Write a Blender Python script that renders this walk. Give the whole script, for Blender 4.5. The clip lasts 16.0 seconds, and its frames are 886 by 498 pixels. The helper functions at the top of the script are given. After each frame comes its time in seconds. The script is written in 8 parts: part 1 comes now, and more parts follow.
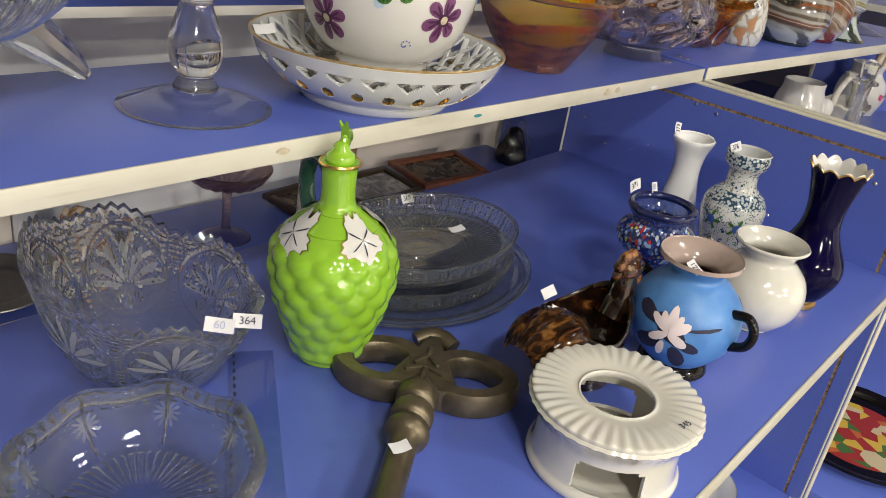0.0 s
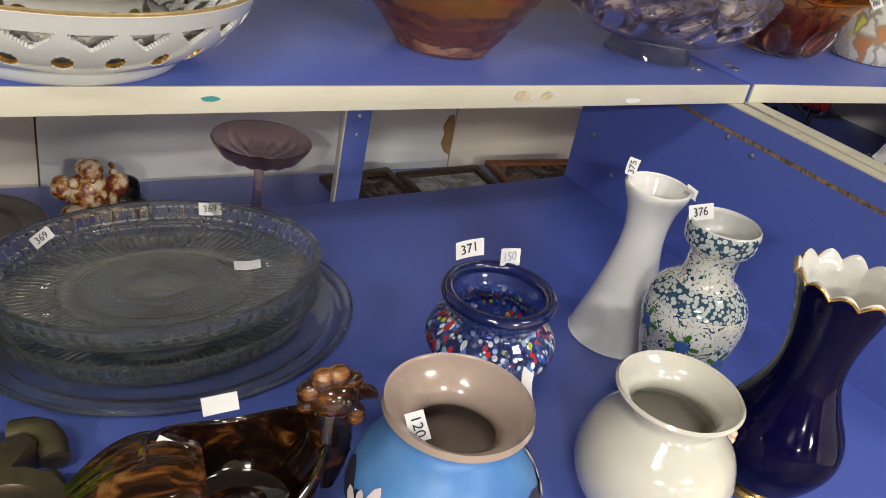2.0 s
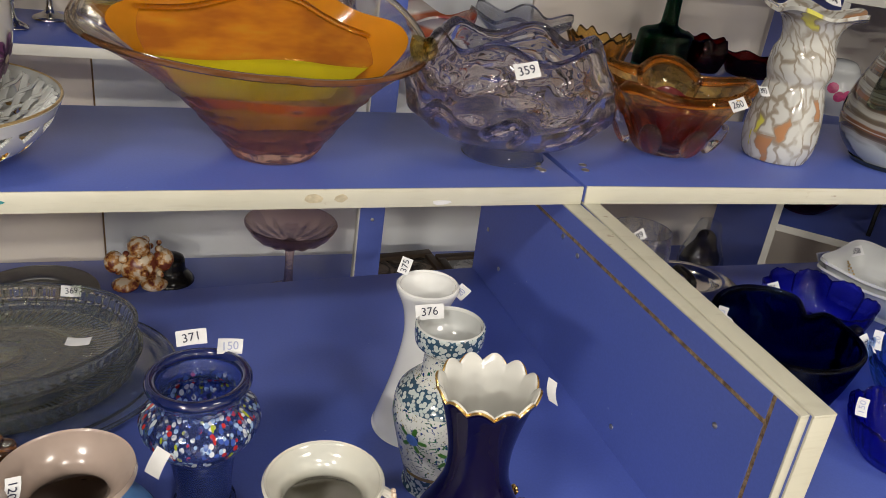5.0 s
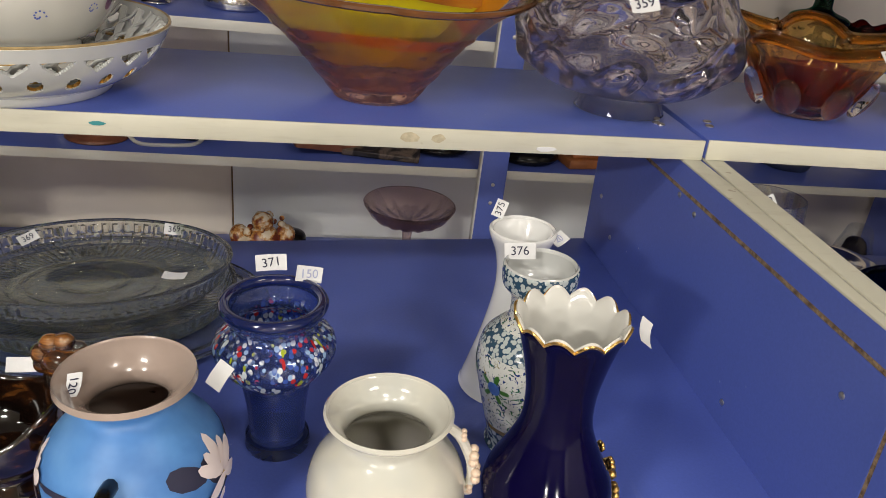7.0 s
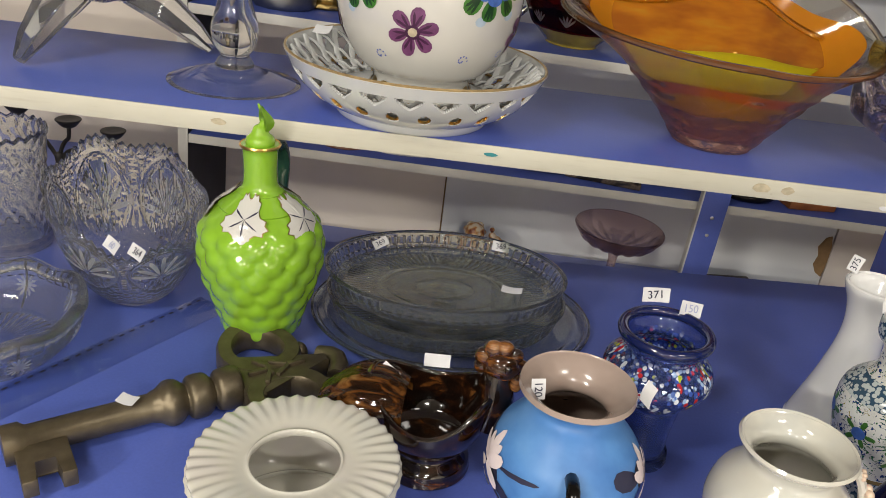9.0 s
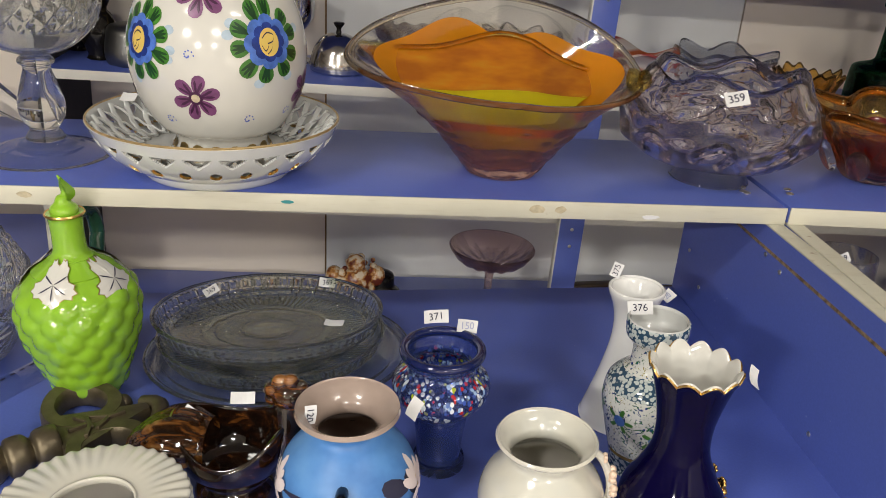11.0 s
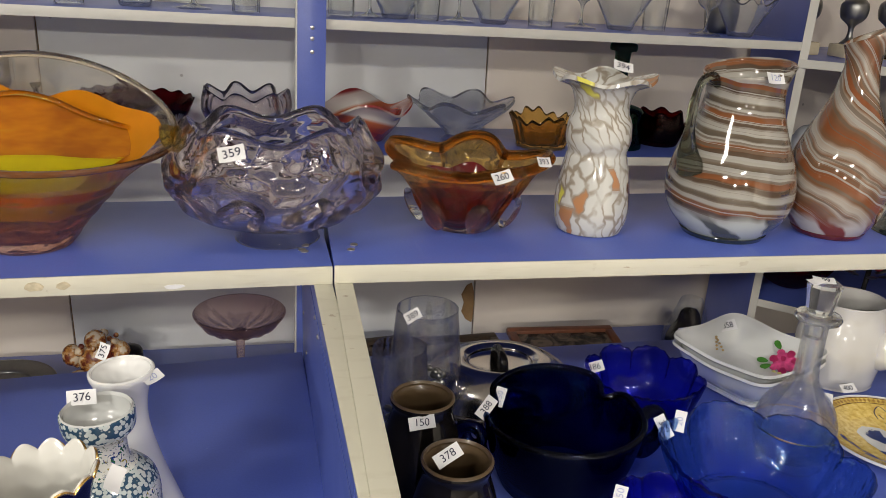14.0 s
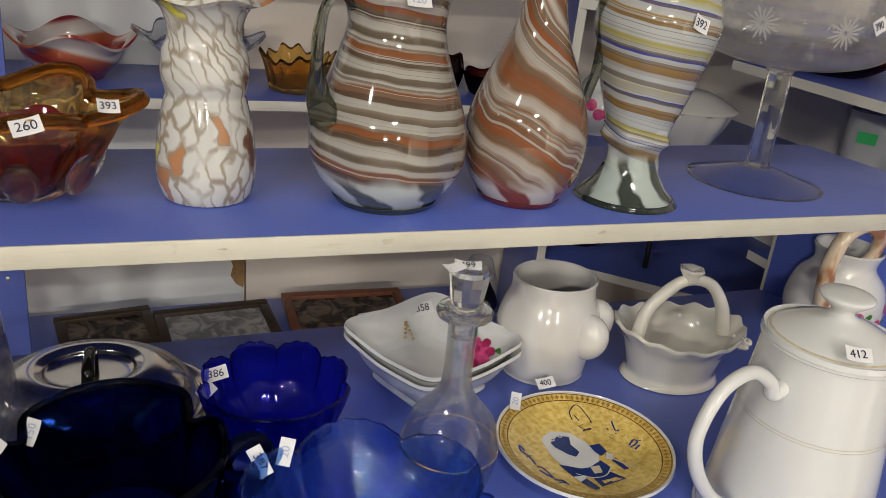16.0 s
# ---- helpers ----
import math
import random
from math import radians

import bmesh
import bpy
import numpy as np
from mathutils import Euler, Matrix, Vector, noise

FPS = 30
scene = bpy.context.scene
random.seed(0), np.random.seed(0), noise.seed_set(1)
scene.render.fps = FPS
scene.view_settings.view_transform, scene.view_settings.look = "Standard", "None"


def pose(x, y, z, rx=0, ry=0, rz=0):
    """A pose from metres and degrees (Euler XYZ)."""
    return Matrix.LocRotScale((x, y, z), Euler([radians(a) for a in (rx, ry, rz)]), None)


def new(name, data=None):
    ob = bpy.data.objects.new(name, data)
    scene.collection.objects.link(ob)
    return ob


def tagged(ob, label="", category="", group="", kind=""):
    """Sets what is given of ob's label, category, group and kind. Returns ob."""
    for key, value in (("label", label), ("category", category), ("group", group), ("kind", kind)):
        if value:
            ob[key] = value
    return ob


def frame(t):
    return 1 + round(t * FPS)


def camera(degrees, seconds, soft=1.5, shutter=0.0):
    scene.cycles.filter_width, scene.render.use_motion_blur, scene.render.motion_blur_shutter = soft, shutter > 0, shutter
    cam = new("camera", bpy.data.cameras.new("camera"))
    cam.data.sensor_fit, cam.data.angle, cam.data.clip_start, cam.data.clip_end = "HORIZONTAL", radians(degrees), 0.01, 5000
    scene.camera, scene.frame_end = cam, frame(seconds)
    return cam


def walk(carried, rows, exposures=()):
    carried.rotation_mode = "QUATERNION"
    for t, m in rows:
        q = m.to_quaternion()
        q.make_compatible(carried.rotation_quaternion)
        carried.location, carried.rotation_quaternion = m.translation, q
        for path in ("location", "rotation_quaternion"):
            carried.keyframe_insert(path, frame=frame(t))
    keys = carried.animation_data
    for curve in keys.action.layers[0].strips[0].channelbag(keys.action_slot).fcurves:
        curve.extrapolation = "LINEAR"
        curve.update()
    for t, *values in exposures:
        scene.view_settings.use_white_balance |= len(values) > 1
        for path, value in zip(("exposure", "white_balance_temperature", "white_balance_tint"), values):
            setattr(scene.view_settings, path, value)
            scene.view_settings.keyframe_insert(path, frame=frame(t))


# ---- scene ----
cam = camera(57.5, 16.0, 0.75)
# seconds, x, y, z, rx, ry, rz
ROWS = [
    (0.0, -1.1312, -0.4704, 1.3089, 63.91, -7.71, -47.71),
    (0.5, -1.0390, -0.4457, 1.3127, 63.61, -7.76, -48.18),
    (1.0, -0.9356, -0.4518, 1.2981, 62.52, -8.22, -42.32),
    (1.5, -0.7476, -0.4983, 1.2902, 61.50, -10.05, -34.07),
    (2.0, -0.6484, -0.4759, 1.2686, 60.78, -9.68, -29.78),
    (2.5, -0.6288, -0.4822, 1.2625, 60.53, -8.68, -24.75),
    (3.0, -0.6206, -0.5641, 1.2928, 61.10, -8.64, -19.27),
    (3.5, -0.5948, -0.6170, 1.3164, 61.36, -8.84, -18.87),
    (4.0, -0.5365, -0.6305, 1.3392, 61.96, -7.86, -19.39),
    (4.5, -0.4305, -0.6333, 1.3543, 64.09, -6.85, -19.35),
    (7.0, -0.3565, -0.6273, 1.2831, 64.49, -5.00, -9.33),
    (7.5, -0.4515, -0.6457, 1.2914, 63.77, -5.33, -2.69),
    (8.0, -0.5349, -0.6539, 1.2938, 63.22, -6.56, 2.55),
    (10.5, -0.5726, -0.7131, 1.3492, 66.12, -4.52, -4.86),
    (11.0, -0.4510, -0.7264, 1.3563, 66.38, -3.38, -6.12),
    (11.5, -0.3040, -0.7166, 1.3617, 66.68, -3.26, -6.79),
    (12.0, -0.2076, -0.7151, 1.3628, 67.29, -3.03, -8.38),
    (12.5, -0.1376, -0.7128, 1.3637, 68.19, -2.56, -10.62),
    (13.0, -0.1084, -0.7213, 1.3703, 69.47, -1.90, -12.07),
    (13.5, -0.1075, -0.7179, 1.3712, 70.19, -2.04, -12.99),
    (14.0, -0.0789, -0.7146, 1.3602, 70.45, -2.20, -13.71),
    (14.5, -0.0374, -0.7111, 1.3449, 70.27, -2.80, -16.62),
    (15.0, 0.0430, -0.6774, 1.3274, 68.65, -3.66, -20.97),
    (15.5, 0.1555, -0.6153, 1.3175, 67.60, -4.16, -21.81),
    (16.0, 0.2152, -0.5963, 1.3269, 67.28, -5.04, -22.28),
]
walk(cam, [(t, pose(x, y, z, rx, ry, rz)) for t, x, y, z, rx, ry, rz in ROWS], [(0.0, 0.16), (2.5, 0.12), (4.5, 0.06), (7.0, 0.0), (8.0, 0.0), (10.5, 0.0), (12.5, 0.13), (14.0, 0.14), (15.0, 0.28), (15.5, 0.18), (16.0, 0.05)])

# ---- world and light ----
world = bpy.data.worlds.new("world")
scene.world = world
world.use_nodes = True
world.node_tree.nodes["Background"].inputs[0].default_value = (0.9, 0.95, 1.0, 1)
world.node_tree.nodes["Background"].inputs[1].default_value = 0.005

CEILING = 2.65
LAMPS = [(-1.45, -1.3, 19), (0.45, -1.3, 9), (-2.7, -3.3, 140), (-0.2, -3.3, 62), (-2.7, -7.0, 340), (-0.2, -7.0, 270)]


def area(name, m, w, h, power, colour):
    data = bpy.data.lights.new(name, "AREA")
    data.shape, data.size, data.size_y, data.energy, data.color = "RECTANGLE", w, h, power, colour
    ob = new(name, data)
    ob.matrix_basis = m
    return ob


for lx, ly, power in LAMPS:
    area("ceiling_lamp", pose(lx, ly, CEILING - 0.08), 0.46, 0.20, power, (1.0, 0.95, 0.86))


# ---- materials ----
class Nodes:
    """A material with a few short-hands for its nodes."""

    def __init__(self, name):
        self.m = bpy.data.materials.new(name)
        self.m.use_nodes = True
        self.t = self.m.node_tree
        self.b = self.t.nodes["Principled BSDF"]
        self.out = self.t.nodes["Material Output"]
        self.co = self.n("ShaderNodeTexCoord").outputs["Object"]

    def n(self, kind, **inputs):
        node = self.t.nodes.new(kind)
        for k, v in inputs.items():
            self.put(node.inputs[k.replace("_", " ")], v)
        return node

    def put(self, socket, v):
        if isinstance(v, bpy.types.NodeSocket):
            self.t.links.new(v, socket)
        else:
            socket.default_value = (*v, 1) if isinstance(v, tuple) and len(v) == 3 and socket.type == "RGBA" else v

    def noise(self, scale, detail=4.0, co=None, rough=0.55, distort=0.0):
        return self.n("ShaderNodeTexNoise", Vector=co or self.co, Scale=scale, Detail=detail, Roughness=rough, Distortion=distort).outputs["Fac"]

    def voronoi(self, scale, co=None, feature="F1", out="Distance", rand=1.0):
        v = self.n("ShaderNodeTexVoronoi", Vector=co or self.co, Scale=scale, Randomness=rand)
        v.feature = feature
        return v.outputs[out]

    def mapped(self, scale=(1, 1, 1), rot=(0, 0, 0), loc=(0, 0, 0), co=None):
        return self.n("ShaderNodeMapping", Vector=co or self.co, Scale=scale, Rotation=rot, Location=loc).outputs[0]

    def ramp(self, fac, *stops, flat=False):
        r = self.n("ShaderNodeValToRGB", Fac=fac)
        r.color_ramp.interpolation = "CONSTANT" if flat else "LINEAR"
        e = r.color_ramp.elements
        while len(e) < len(stops):
            e.new(1.0)
        for el, (p, c) in zip(e, stops):
            el.position = p
            el.color = (c, c, c, 1) if isinstance(c, (int, float)) else (*c, 1)
        return r.outputs["Color"]

    def mix(self, fac, a, b, mode="MIX"):
        m = self.n("ShaderNodeMix")
        m.data_type, m.blend_type = "RGBA", mode
        self.put(m.inputs[0], fac), self.put(m.inputs[6], a), self.put(m.inputs[7], b)
        return m.outputs[2]

    def math(self, op, a, b=0.0, c=0.0):
        m = self.n("ShaderNodeMath")
        m.operation = op
        for i, v in enumerate((a, b, c)):
            self.put(m.inputs[i], v)
        return m.outputs[0]

    def xyz(self, co=None):
        s = self.n("ShaderNodeSeparateXYZ", Vector=co or self.co)
        return s.outputs

    def bump(self, height, strength, distance=0.001, normal=None):
        b = self.n("ShaderNodeBump", Height=height, Strength=strength, Distance=distance)
        if normal:
            self.put(b.inputs["Normal"], normal)
        return b.outputs[0]

    def done(self, colour=None, rough=None, metal=None, normal=None, coat=None, trans=None, ior=None, sss=None):
        for key, v in (("Base Color", colour), ("Roughness", rough), ("Metallic", metal), ("Normal", normal), ("Coat Weight", coat), ("Transmission Weight", trans), ("IOR", ior)):
            if v is not None:
                self.put(self.b.inputs[key], v)
        if coat is not None:
            self.put(self.b.inputs["Coat Roughness"], 0.04)
        if sss:
            self.put(self.b.inputs["Subsurface Weight"], sss)
            self.put(self.b.inputs["Subsurface Radius"], (0.01, 0.008, 0.006))
            self.put(self.b.inputs["Subsurface Scale"], 0.3)
        return self.m


def plain(name, colour, rough=0.4, metal=0.0, coat=None, vary=0.12, scale=40.0, bump=0.0, sss=None):
    """A surface with faint mottling at two scales."""
    k = Nodes(name)
    f = k.mix(0.4, k.noise(scale), k.noise(scale * 0.12))
    dark = tuple(c * (1 - vary) for c in colour)
    light = tuple(min(1, c * (1 + vary)) for c in colour)
    col = k.ramp(f, (0.3, dark), (0.7, light))
    r = k.math("ADD", k.math("MULTIPLY", k.noise(scale * 0.6), 0.12), max(0.02, rough - 0.06))
    nrm = k.bump(k.noise(scale * 6), bump) if bump else None
    return k.done(col, r, metal, nrm, coat, sss=sss)


def laminate(name, colour):
    k = Nodes(name)
    big, fine = k.noise(3.0, 3), k.noise(420.0, 2)
    col = k.ramp(k.mix(0.35, big, fine), (0.3, tuple(c * 0.88 for c in colour)), (0.7, tuple(c * 1.1 for c in colour)))
    dust_haze = k.ramp(k.voronoi(48.0), (0.0, 1.0), (0.035, 1.0), (0.06, 0.0))
    dust_haze = k.math("MULTIPLY", dust_haze, k.ramp(k.noise(9.0), (0.56, 0.0), (0.66, 0.55)))
    scuff = k.ramp(k.noise(30.0, 5, k.mapped((1, 0.12, 1), (0, 0, 0.5))), (0.66, 0.0), (0.8, 0.25))
    col = k.mix(dust_haze, col, (0.55, 0.58, 0.68))
    col = k.mix(scuff, col, (0.32, 0.36, 0.55))
    rough = k.math("ADD", k.math("MULTIPLY", k.noise(14.0), 0.16), 0.24)
    return k.done(col, rough, None, k.bump(fine, 0.05, 0.0004))


def edging(name):
    """Cream edge strip, worn through to brown in places."""
    k = Nodes(name)
    base = k.ramp(k.noise(5.0), (0.3, (0.50, 0.48, 0.39)), (0.7, (0.60, 0.58, 0.48)))
    chips = k.ramp(k.noise(38.0, 6, k.mapped((1, 2, 2))), (0.655, 0.0), (0.675, 1.0))
    chips = k.math("MULTIPLY", chips, k.ramp(k.noise(4.5, 2), (0.48, 0.0), (0.6, 0.8)))
    grime = k.ramp(k.noise(90.0, 4, k.mapped((0.25, 1, 3))), (0.55, 0.0), (0.75, 0.35))
    col = k.mix(chips, k.mix(grime, base, (0.4, 0.36, 0.27)), (0.33, 0.27, 0.19))
    return k.done(col, 0.42, None, k.bump(k.noise(70.0), 0.12, 0.0006))


def chipboard(name):
    k = Nodes(name)
    col = k.ramp(k.noise(260.0, 3), (0.35, (0.10, 0.06, 0.03)), (0.65, (0.36, 0.25, 0.14)))
    return k.done(col, 0.85, None, k.bump(k.noise(300.0), 0.5, 0.001))


def panel_wall(name, colour):
    k = Nodes(name)
    stain = k.noise(1.7, 5)
    col = k.ramp(stain, (0.3, tuple(c * 0.86 for c in colour)), (0.7, colour))
    spots = k.ramp(k.voronoi(7.0), (0.0, 1.0), (0.02, 1.0), (0.03, 0.0))
    col = k.mix(k.math("MULTIPLY", spots, 0.5), col, (0.15, 0.12, 0.1))
    return k.done(col, 0.55, None, k.bump(k.noise(60.0), 0.08))


def glass(name, colour, clear=0.45, ior=1.5, wave=0.0, wave_scale=45.0, rough=0.0, streak=None, dust_haze=0.0):
    """Tinted glass. Part of the light goes straight on, so that the glass throws only a light shadow."""
    k = Nodes(name)
    nrm = k.bump(k.noise(wave_scale, 2), wave, 0.004) if wave else None
    col = streak(k) if streak else colour
    g = k.n("ShaderNodeBsdfGlass", Color=col, Roughness=rough, IOR=ior)
    tr = k.n("ShaderNodeBsdfTransparent", Color=col)
    gl = k.n("ShaderNodeBsdfGlossy", Color=(1, 1, 1), Roughness=0.02)
    if nrm:
        for node in (g, gl):
            k.put(node.inputs["Normal"], nrm)
    lw = k.n("ShaderNodeLayerWeight", Blend=0.5)
    if nrm:
        k.put(lw.inputs["Normal"], nrm)
    gloss = k.math("ADD", k.math("MULTIPLY", k.math("POWER", lw.outputs["Facing"], 4.0), 0.4), 0.04)
    a = k.n("ShaderNodeMixShader", Fac=gloss)
    k.put(a.inputs[1], tr.outputs[0]), k.put(a.inputs[2], gl.outputs[0])
    b = k.n("ShaderNodeMixShader", Fac=clear)
    k.put(b.inputs[1], g.outputs[0]), k.put(b.inputs[2], a.outputs[0])
    last = b
    # white diffuse share: a painted haze for the light that glass catches
    if dust_haze:
        d = k.n("ShaderNodeBsdfDiffuse", Color=(0.9, 0.9, 0.9))
        last = k.n("ShaderNodeMixShader", Fac=k.math("MULTIPLY", k.noise(30.0), dust_haze * 2))
        k.put(last.inputs[1], b.outputs[0]), k.put(last.inputs[2], d.outputs[0])
    k.put(k.out.inputs["Surface"], last.outputs[0])
    return k.m


def body_glass(name, colour_of, trans=0.3, rough=0.06, ior=1.48):
    """Half-opaque coloured glass, whose pattern colour_of(k) draws."""
    k = Nodes(name)
    return k.done(colour_of(k), rough, 0.0, None, 0.6, trans, ior)
TUBE = bpy.data.materials.new("tube_glow")
TUBE.use_nodes = True
TUBE.node_tree.nodes["Principled BSDF"].inputs["Emission Color"].default_value = (1.0, 0.95, 0.87, 1)
TUBE.node_tree.nodes["Principled BSDF"].inputs["Emission Strength"].default_value = 9.0
SPOT = plain("teal_paint", (0.03, 0.22, 0.24), 0.6)
STAIN = plain("glue_stain", (0.46, 0.40, 0.28), 0.8, vary=0.3, scale=200)


def speckled(k):
    """Blue glass with spots of colour between two heights."""
    z = k.xyz()[2]
    band = k.math("MULTIPLY", k.ramp(z, (0.055, 0.0), (0.066, 1.0)), k.ramp(z, (0.098, 1.0), (0.108, 0.0)))
    cell = k.n("ShaderNodeTexVoronoi", Vector=k.mapped((1, 1, 0.7)), Scale=260.0)
    pick = k.xyz(cell.outputs["Color"])[0]
    colour = k.ramp(pick, (0.0, (0.75, 0.78, 0.8)), (0.24, (0.5, 0.03, 0.03)), (0.38, (0.35, 0.5, 0.75)), (0.7, (0.55, 0.6, 0.05)), (0.79, (0.05, 0.10, 0.4)), flat=True)
    spot = k.math("MULTIPLY", k.ramp(cell.outputs["Distance"], (0.44, 1.0), (0.52, 0.0)), band)
    spot = k.math("MULTIPLY", spot, k.ramp(k.noise(70.0), (0.40, 0.0), (0.5, 1.0)))
    return spot, colour


def speckle_material():
    k = Nodes("speckled_blue_glass")
    spot, colour = speckled(k)
    k.put(k.b.inputs["Transmission Weight"], k.math("SUBTRACT", 0.85, k.math("MULTIPLY", spot, 0.75)))
    return k.done(k.mix(spot, (0.11, 0.17, 0.50), colour), 0.03, ior=1.45, coat=0.5)


def china_paint():
    """White glaze with bands of small blue and green painting."""
    k = Nodes("painted_china")
    z = k.xyz()[2]
    leafy = k.ramp(k.noise(230.0, 3, distort=1.6), (0.56, 0.0), (0.58, 1.0))
    hue = k.ramp(k.noise(90.0, 2), (0.42, (0.008, 0.035, 0.18)), (0.47, (0.02, 0.10, 0.03)), (0.53, (0.02, 0.13, 0.06)), (0.58, (0.01, 0.04, 0.22)), (0.64, (0.26, 0.22, 0.03)))
    field = k.mix(leafy, (0.66, 0.67, 0.64), hue)
    dots = k.ramp(k.voronoi(300.0), (0.50, 0.0), (0.60, 1.0))
    band_col = k.mix(dots, (0.50, 0.56, 0.56), (0.03, 0.075, 0.13))
    band = k.ramp(z, (0.0, 1.0), (0.02, 0.0), (0.085, 1.0), (0.1005, 0.0), (0.130, 1.0), flat=True)
    lines = k.ramp(z, (0.019, 0.0), (0.0195, 1.0), (0.021, 0.0), (0.0845, 1.0), (0.0855, 0.0), (0.1, 1.0), (0.101, 0.0), (0.1295, 1.0), (0.1305, 0.0), flat=True)
    col = k.mix(lines, k.mix(band, field, band_col), (0.25, 0.17, 0.05))
    return k.done(col, 0.15, coat=0.5)


def rooster_glaze():
    k = Nodes("brown_drip_glaze")
    streak = k.noise(55.0, 5, k.mapped((1, 1.6, 2.2)), distort=0.6)
    col = k.ramp(streak, (0.46, (0.006, 0.003, 0.002)), (0.60, (0.020, 0.007, 0.003)), (0.70, (0.10, 0.035, 0.008)), (0.84, (0.30, 0.14, 0.04)))
    return k.done(col, 0.09, coat=0.8)


def lustre():
    k = Nodes("cream_lustre_glaze")
    col = k.ramp(k.noise(16.0, 3), (0.3, (0.56, 0.56, 0.51)), (0.5, (0.63, 0.61, 0.53)), (0.7, (0.60, 0.56, 0.53)))
    return k.done(col, 0.12, coat=0.9)


def mottled_blue():
    k = Nodes("matt_blue_glaze")
    col = k.ramp(k.noise(22.0, 4), (0.3, (0.045, 0.15, 0.42)), (0.55, (0.085, 0.24, 0.55)), (0.75, (0.13, 0.30, 0.6)))
    return k.done(col, 0.42, None, k.bump(k.noise(240.0), 0.05))


def tail_glaze():
    """Brown glaze that breaks to gold on the ridges."""
    k = Nodes("golden_streak_glaze")
    streak = k.noise(60.0, 5, k.mapped((0.35, 2.2, 2.2)), distort=0.5)
    col = k.ramp(streak, (0.36, (0.012, 0.005, 0.002)), (0.50, (0.060, 0.020, 0.005)), (0.60, (0.22, 0.085, 0.018)), (0.74, (0.46, 0.25, 0.07)))
    return k.done(col, 0.10, coat=0.8)


TAIL_GLAZE = tail_glaze()
SPECKLE, CHINA, ROOSTER, PEARL, MATT_BLUE = speckle_material(), china_paint(), rooster_glaze(), lustre(), mottled_blue()
BRONZE = plain("dark_bronze", (0.15, 0.122, 0.078), 0.40, 0.7, vary=0.35, scale=70, bump=0.15)
TAUPE = plain("taupe_glaze", (0.36, 0.28, 0.24), 0.2, coat=0.5)
PINK = plain("pale_pink_paint", (0.76, 0.66, 0.66), 0.5)
LEMON_PAINT = plain("lemon_paint", (0.62, 0.58, 0.18), 0.4, vary=0.3, scale=150)
YELLOW = plain("yellow_paint", (0.70, 0.50, 0.12), 0.5)
FLOWER_BLUE = plain("blue_paint", (0.07, 0.16, 0.52), 0.3, vary=0.5, scale=110)
DEEP_PAINT = plain("deep_blue_paint", (0.012, 0.035, 0.22), 0.3, vary=0.5, scale=150)
NAVY = plain("navy_paint", (0.010, 0.028, 0.14), 0.3, vary=0.3, scale=150)
PALE_WASH = plain("pale_blue_wash", (0.42, 0.52, 0.62), 0.2, vary=0.2, scale=90)
DARK_LEAF = plain("deep_green_paint", (0.008, 0.045, 0.012), 0.3, vary=0.4, scale=140)
DARK_VIOLET = plain("deep_violet_paint", (0.055, 0.012, 0.05), 0.35, vary=0.4, scale=140)
RED_CORE = plain("ruby_core_glass", (0.10, 0.006, 0.008), 0.05, coat=0.8, vary=0.4, scale=30)
LEAF_GREEN = plain("green_paint", (0.05, 0.17, 0.025), 0.3, vary=0.5, scale=120)
ROSEBUD = plain("mauve_paint", (0.30, 0.17, 0.20), 0.4, vary=0.4, scale=160)
SHELL_PINK = plain("shell_pink_glaze", (0.72, 0.55, 0.42), 0.3, coat=0.4)
PURPLE = plain("purple_paint", (0.17, 0.055, 0.15), 0.35, vary=0.4, scale=120)
WHITE_SPOT = plain("pale_glass_spot", (0.60, 0.66, 0.70), 0.08, coat=0.6)
RED_SPOT = plain("red_glass_spot", (0.42, 0.02, 0.025), 0.08, coat=0.6, vary=0.3)
LIME_SPOT = plain("lime_glass_spot", (0.36, 0.44, 0.03), 0.08, coat=0.6, vary=0.4)
RIM_BLUE = plain("dark_blue_rim_glass", (0.006, 0.012, 0.07), 0.04, coat=0.6, vary=0.3)
FROST = glass("frosted_cut", (0.97, 0.98, 0.98), clear=0.1, rough=0.4, dust_haze=0.06)
SMOKY_HANDLE = glass("smoky_glass_handle", (0.66, 0.68, 0.62), clear=0.05)
BASE_GLASS = plain("dark_base_glass", (0.018, 0.026, 0.025), 0.06, coat=0.6, vary=0.3)


def figure_glaze():
    k = Nodes("brown_cream_glaze")
    return k.done(k.ramp(k.noise(45.0, 3), (0.42, (0.13, 0.025, 0.012)), (0.5, (0.42, 0.20, 0.05)), (0.58, (0.62, 0.52, 0.38))), 0.25, coat=0.5)


def cane_glaze():
    k = Nodes("cream_brown_glaze")
    return k.done(k.ramp(k.noise(30.0, 3, k.mapped((1, 1, 0.4))), (0.48, (0.70, 0.58, 0.40)), (0.6, (0.36, 0.16, 0.06))), 0.15, coat=0.6)


def yellow_print():
    k = Nodes("yellow_printed_glaze")
    return k.done(k.ramp(k.noise(190.0, 4), (0.35, (0.56, 0.38, 0.085)), (0.55, (0.72, 0.53, 0.15)), (0.7, (0.78, 0.61, 0.22))), 0.22, coat=0.5)


def floral():
    k = Nodes("floral_paint")
    c = k.voronoi(40.0, out="Color")
    return k.done(k.ramp(k.xyz(c)[0], (0.0, (0.30, 0.03, 0.02)), (0.3, (0.55, 0.38, 0.05)), (0.5, (0.06, 0.14, 0.03)), (0.7, (0.45, 0.12, 0.03)), (0.85, (0.5, 0.42, 0.25)), flat=True), 0.25, coat=0.4)


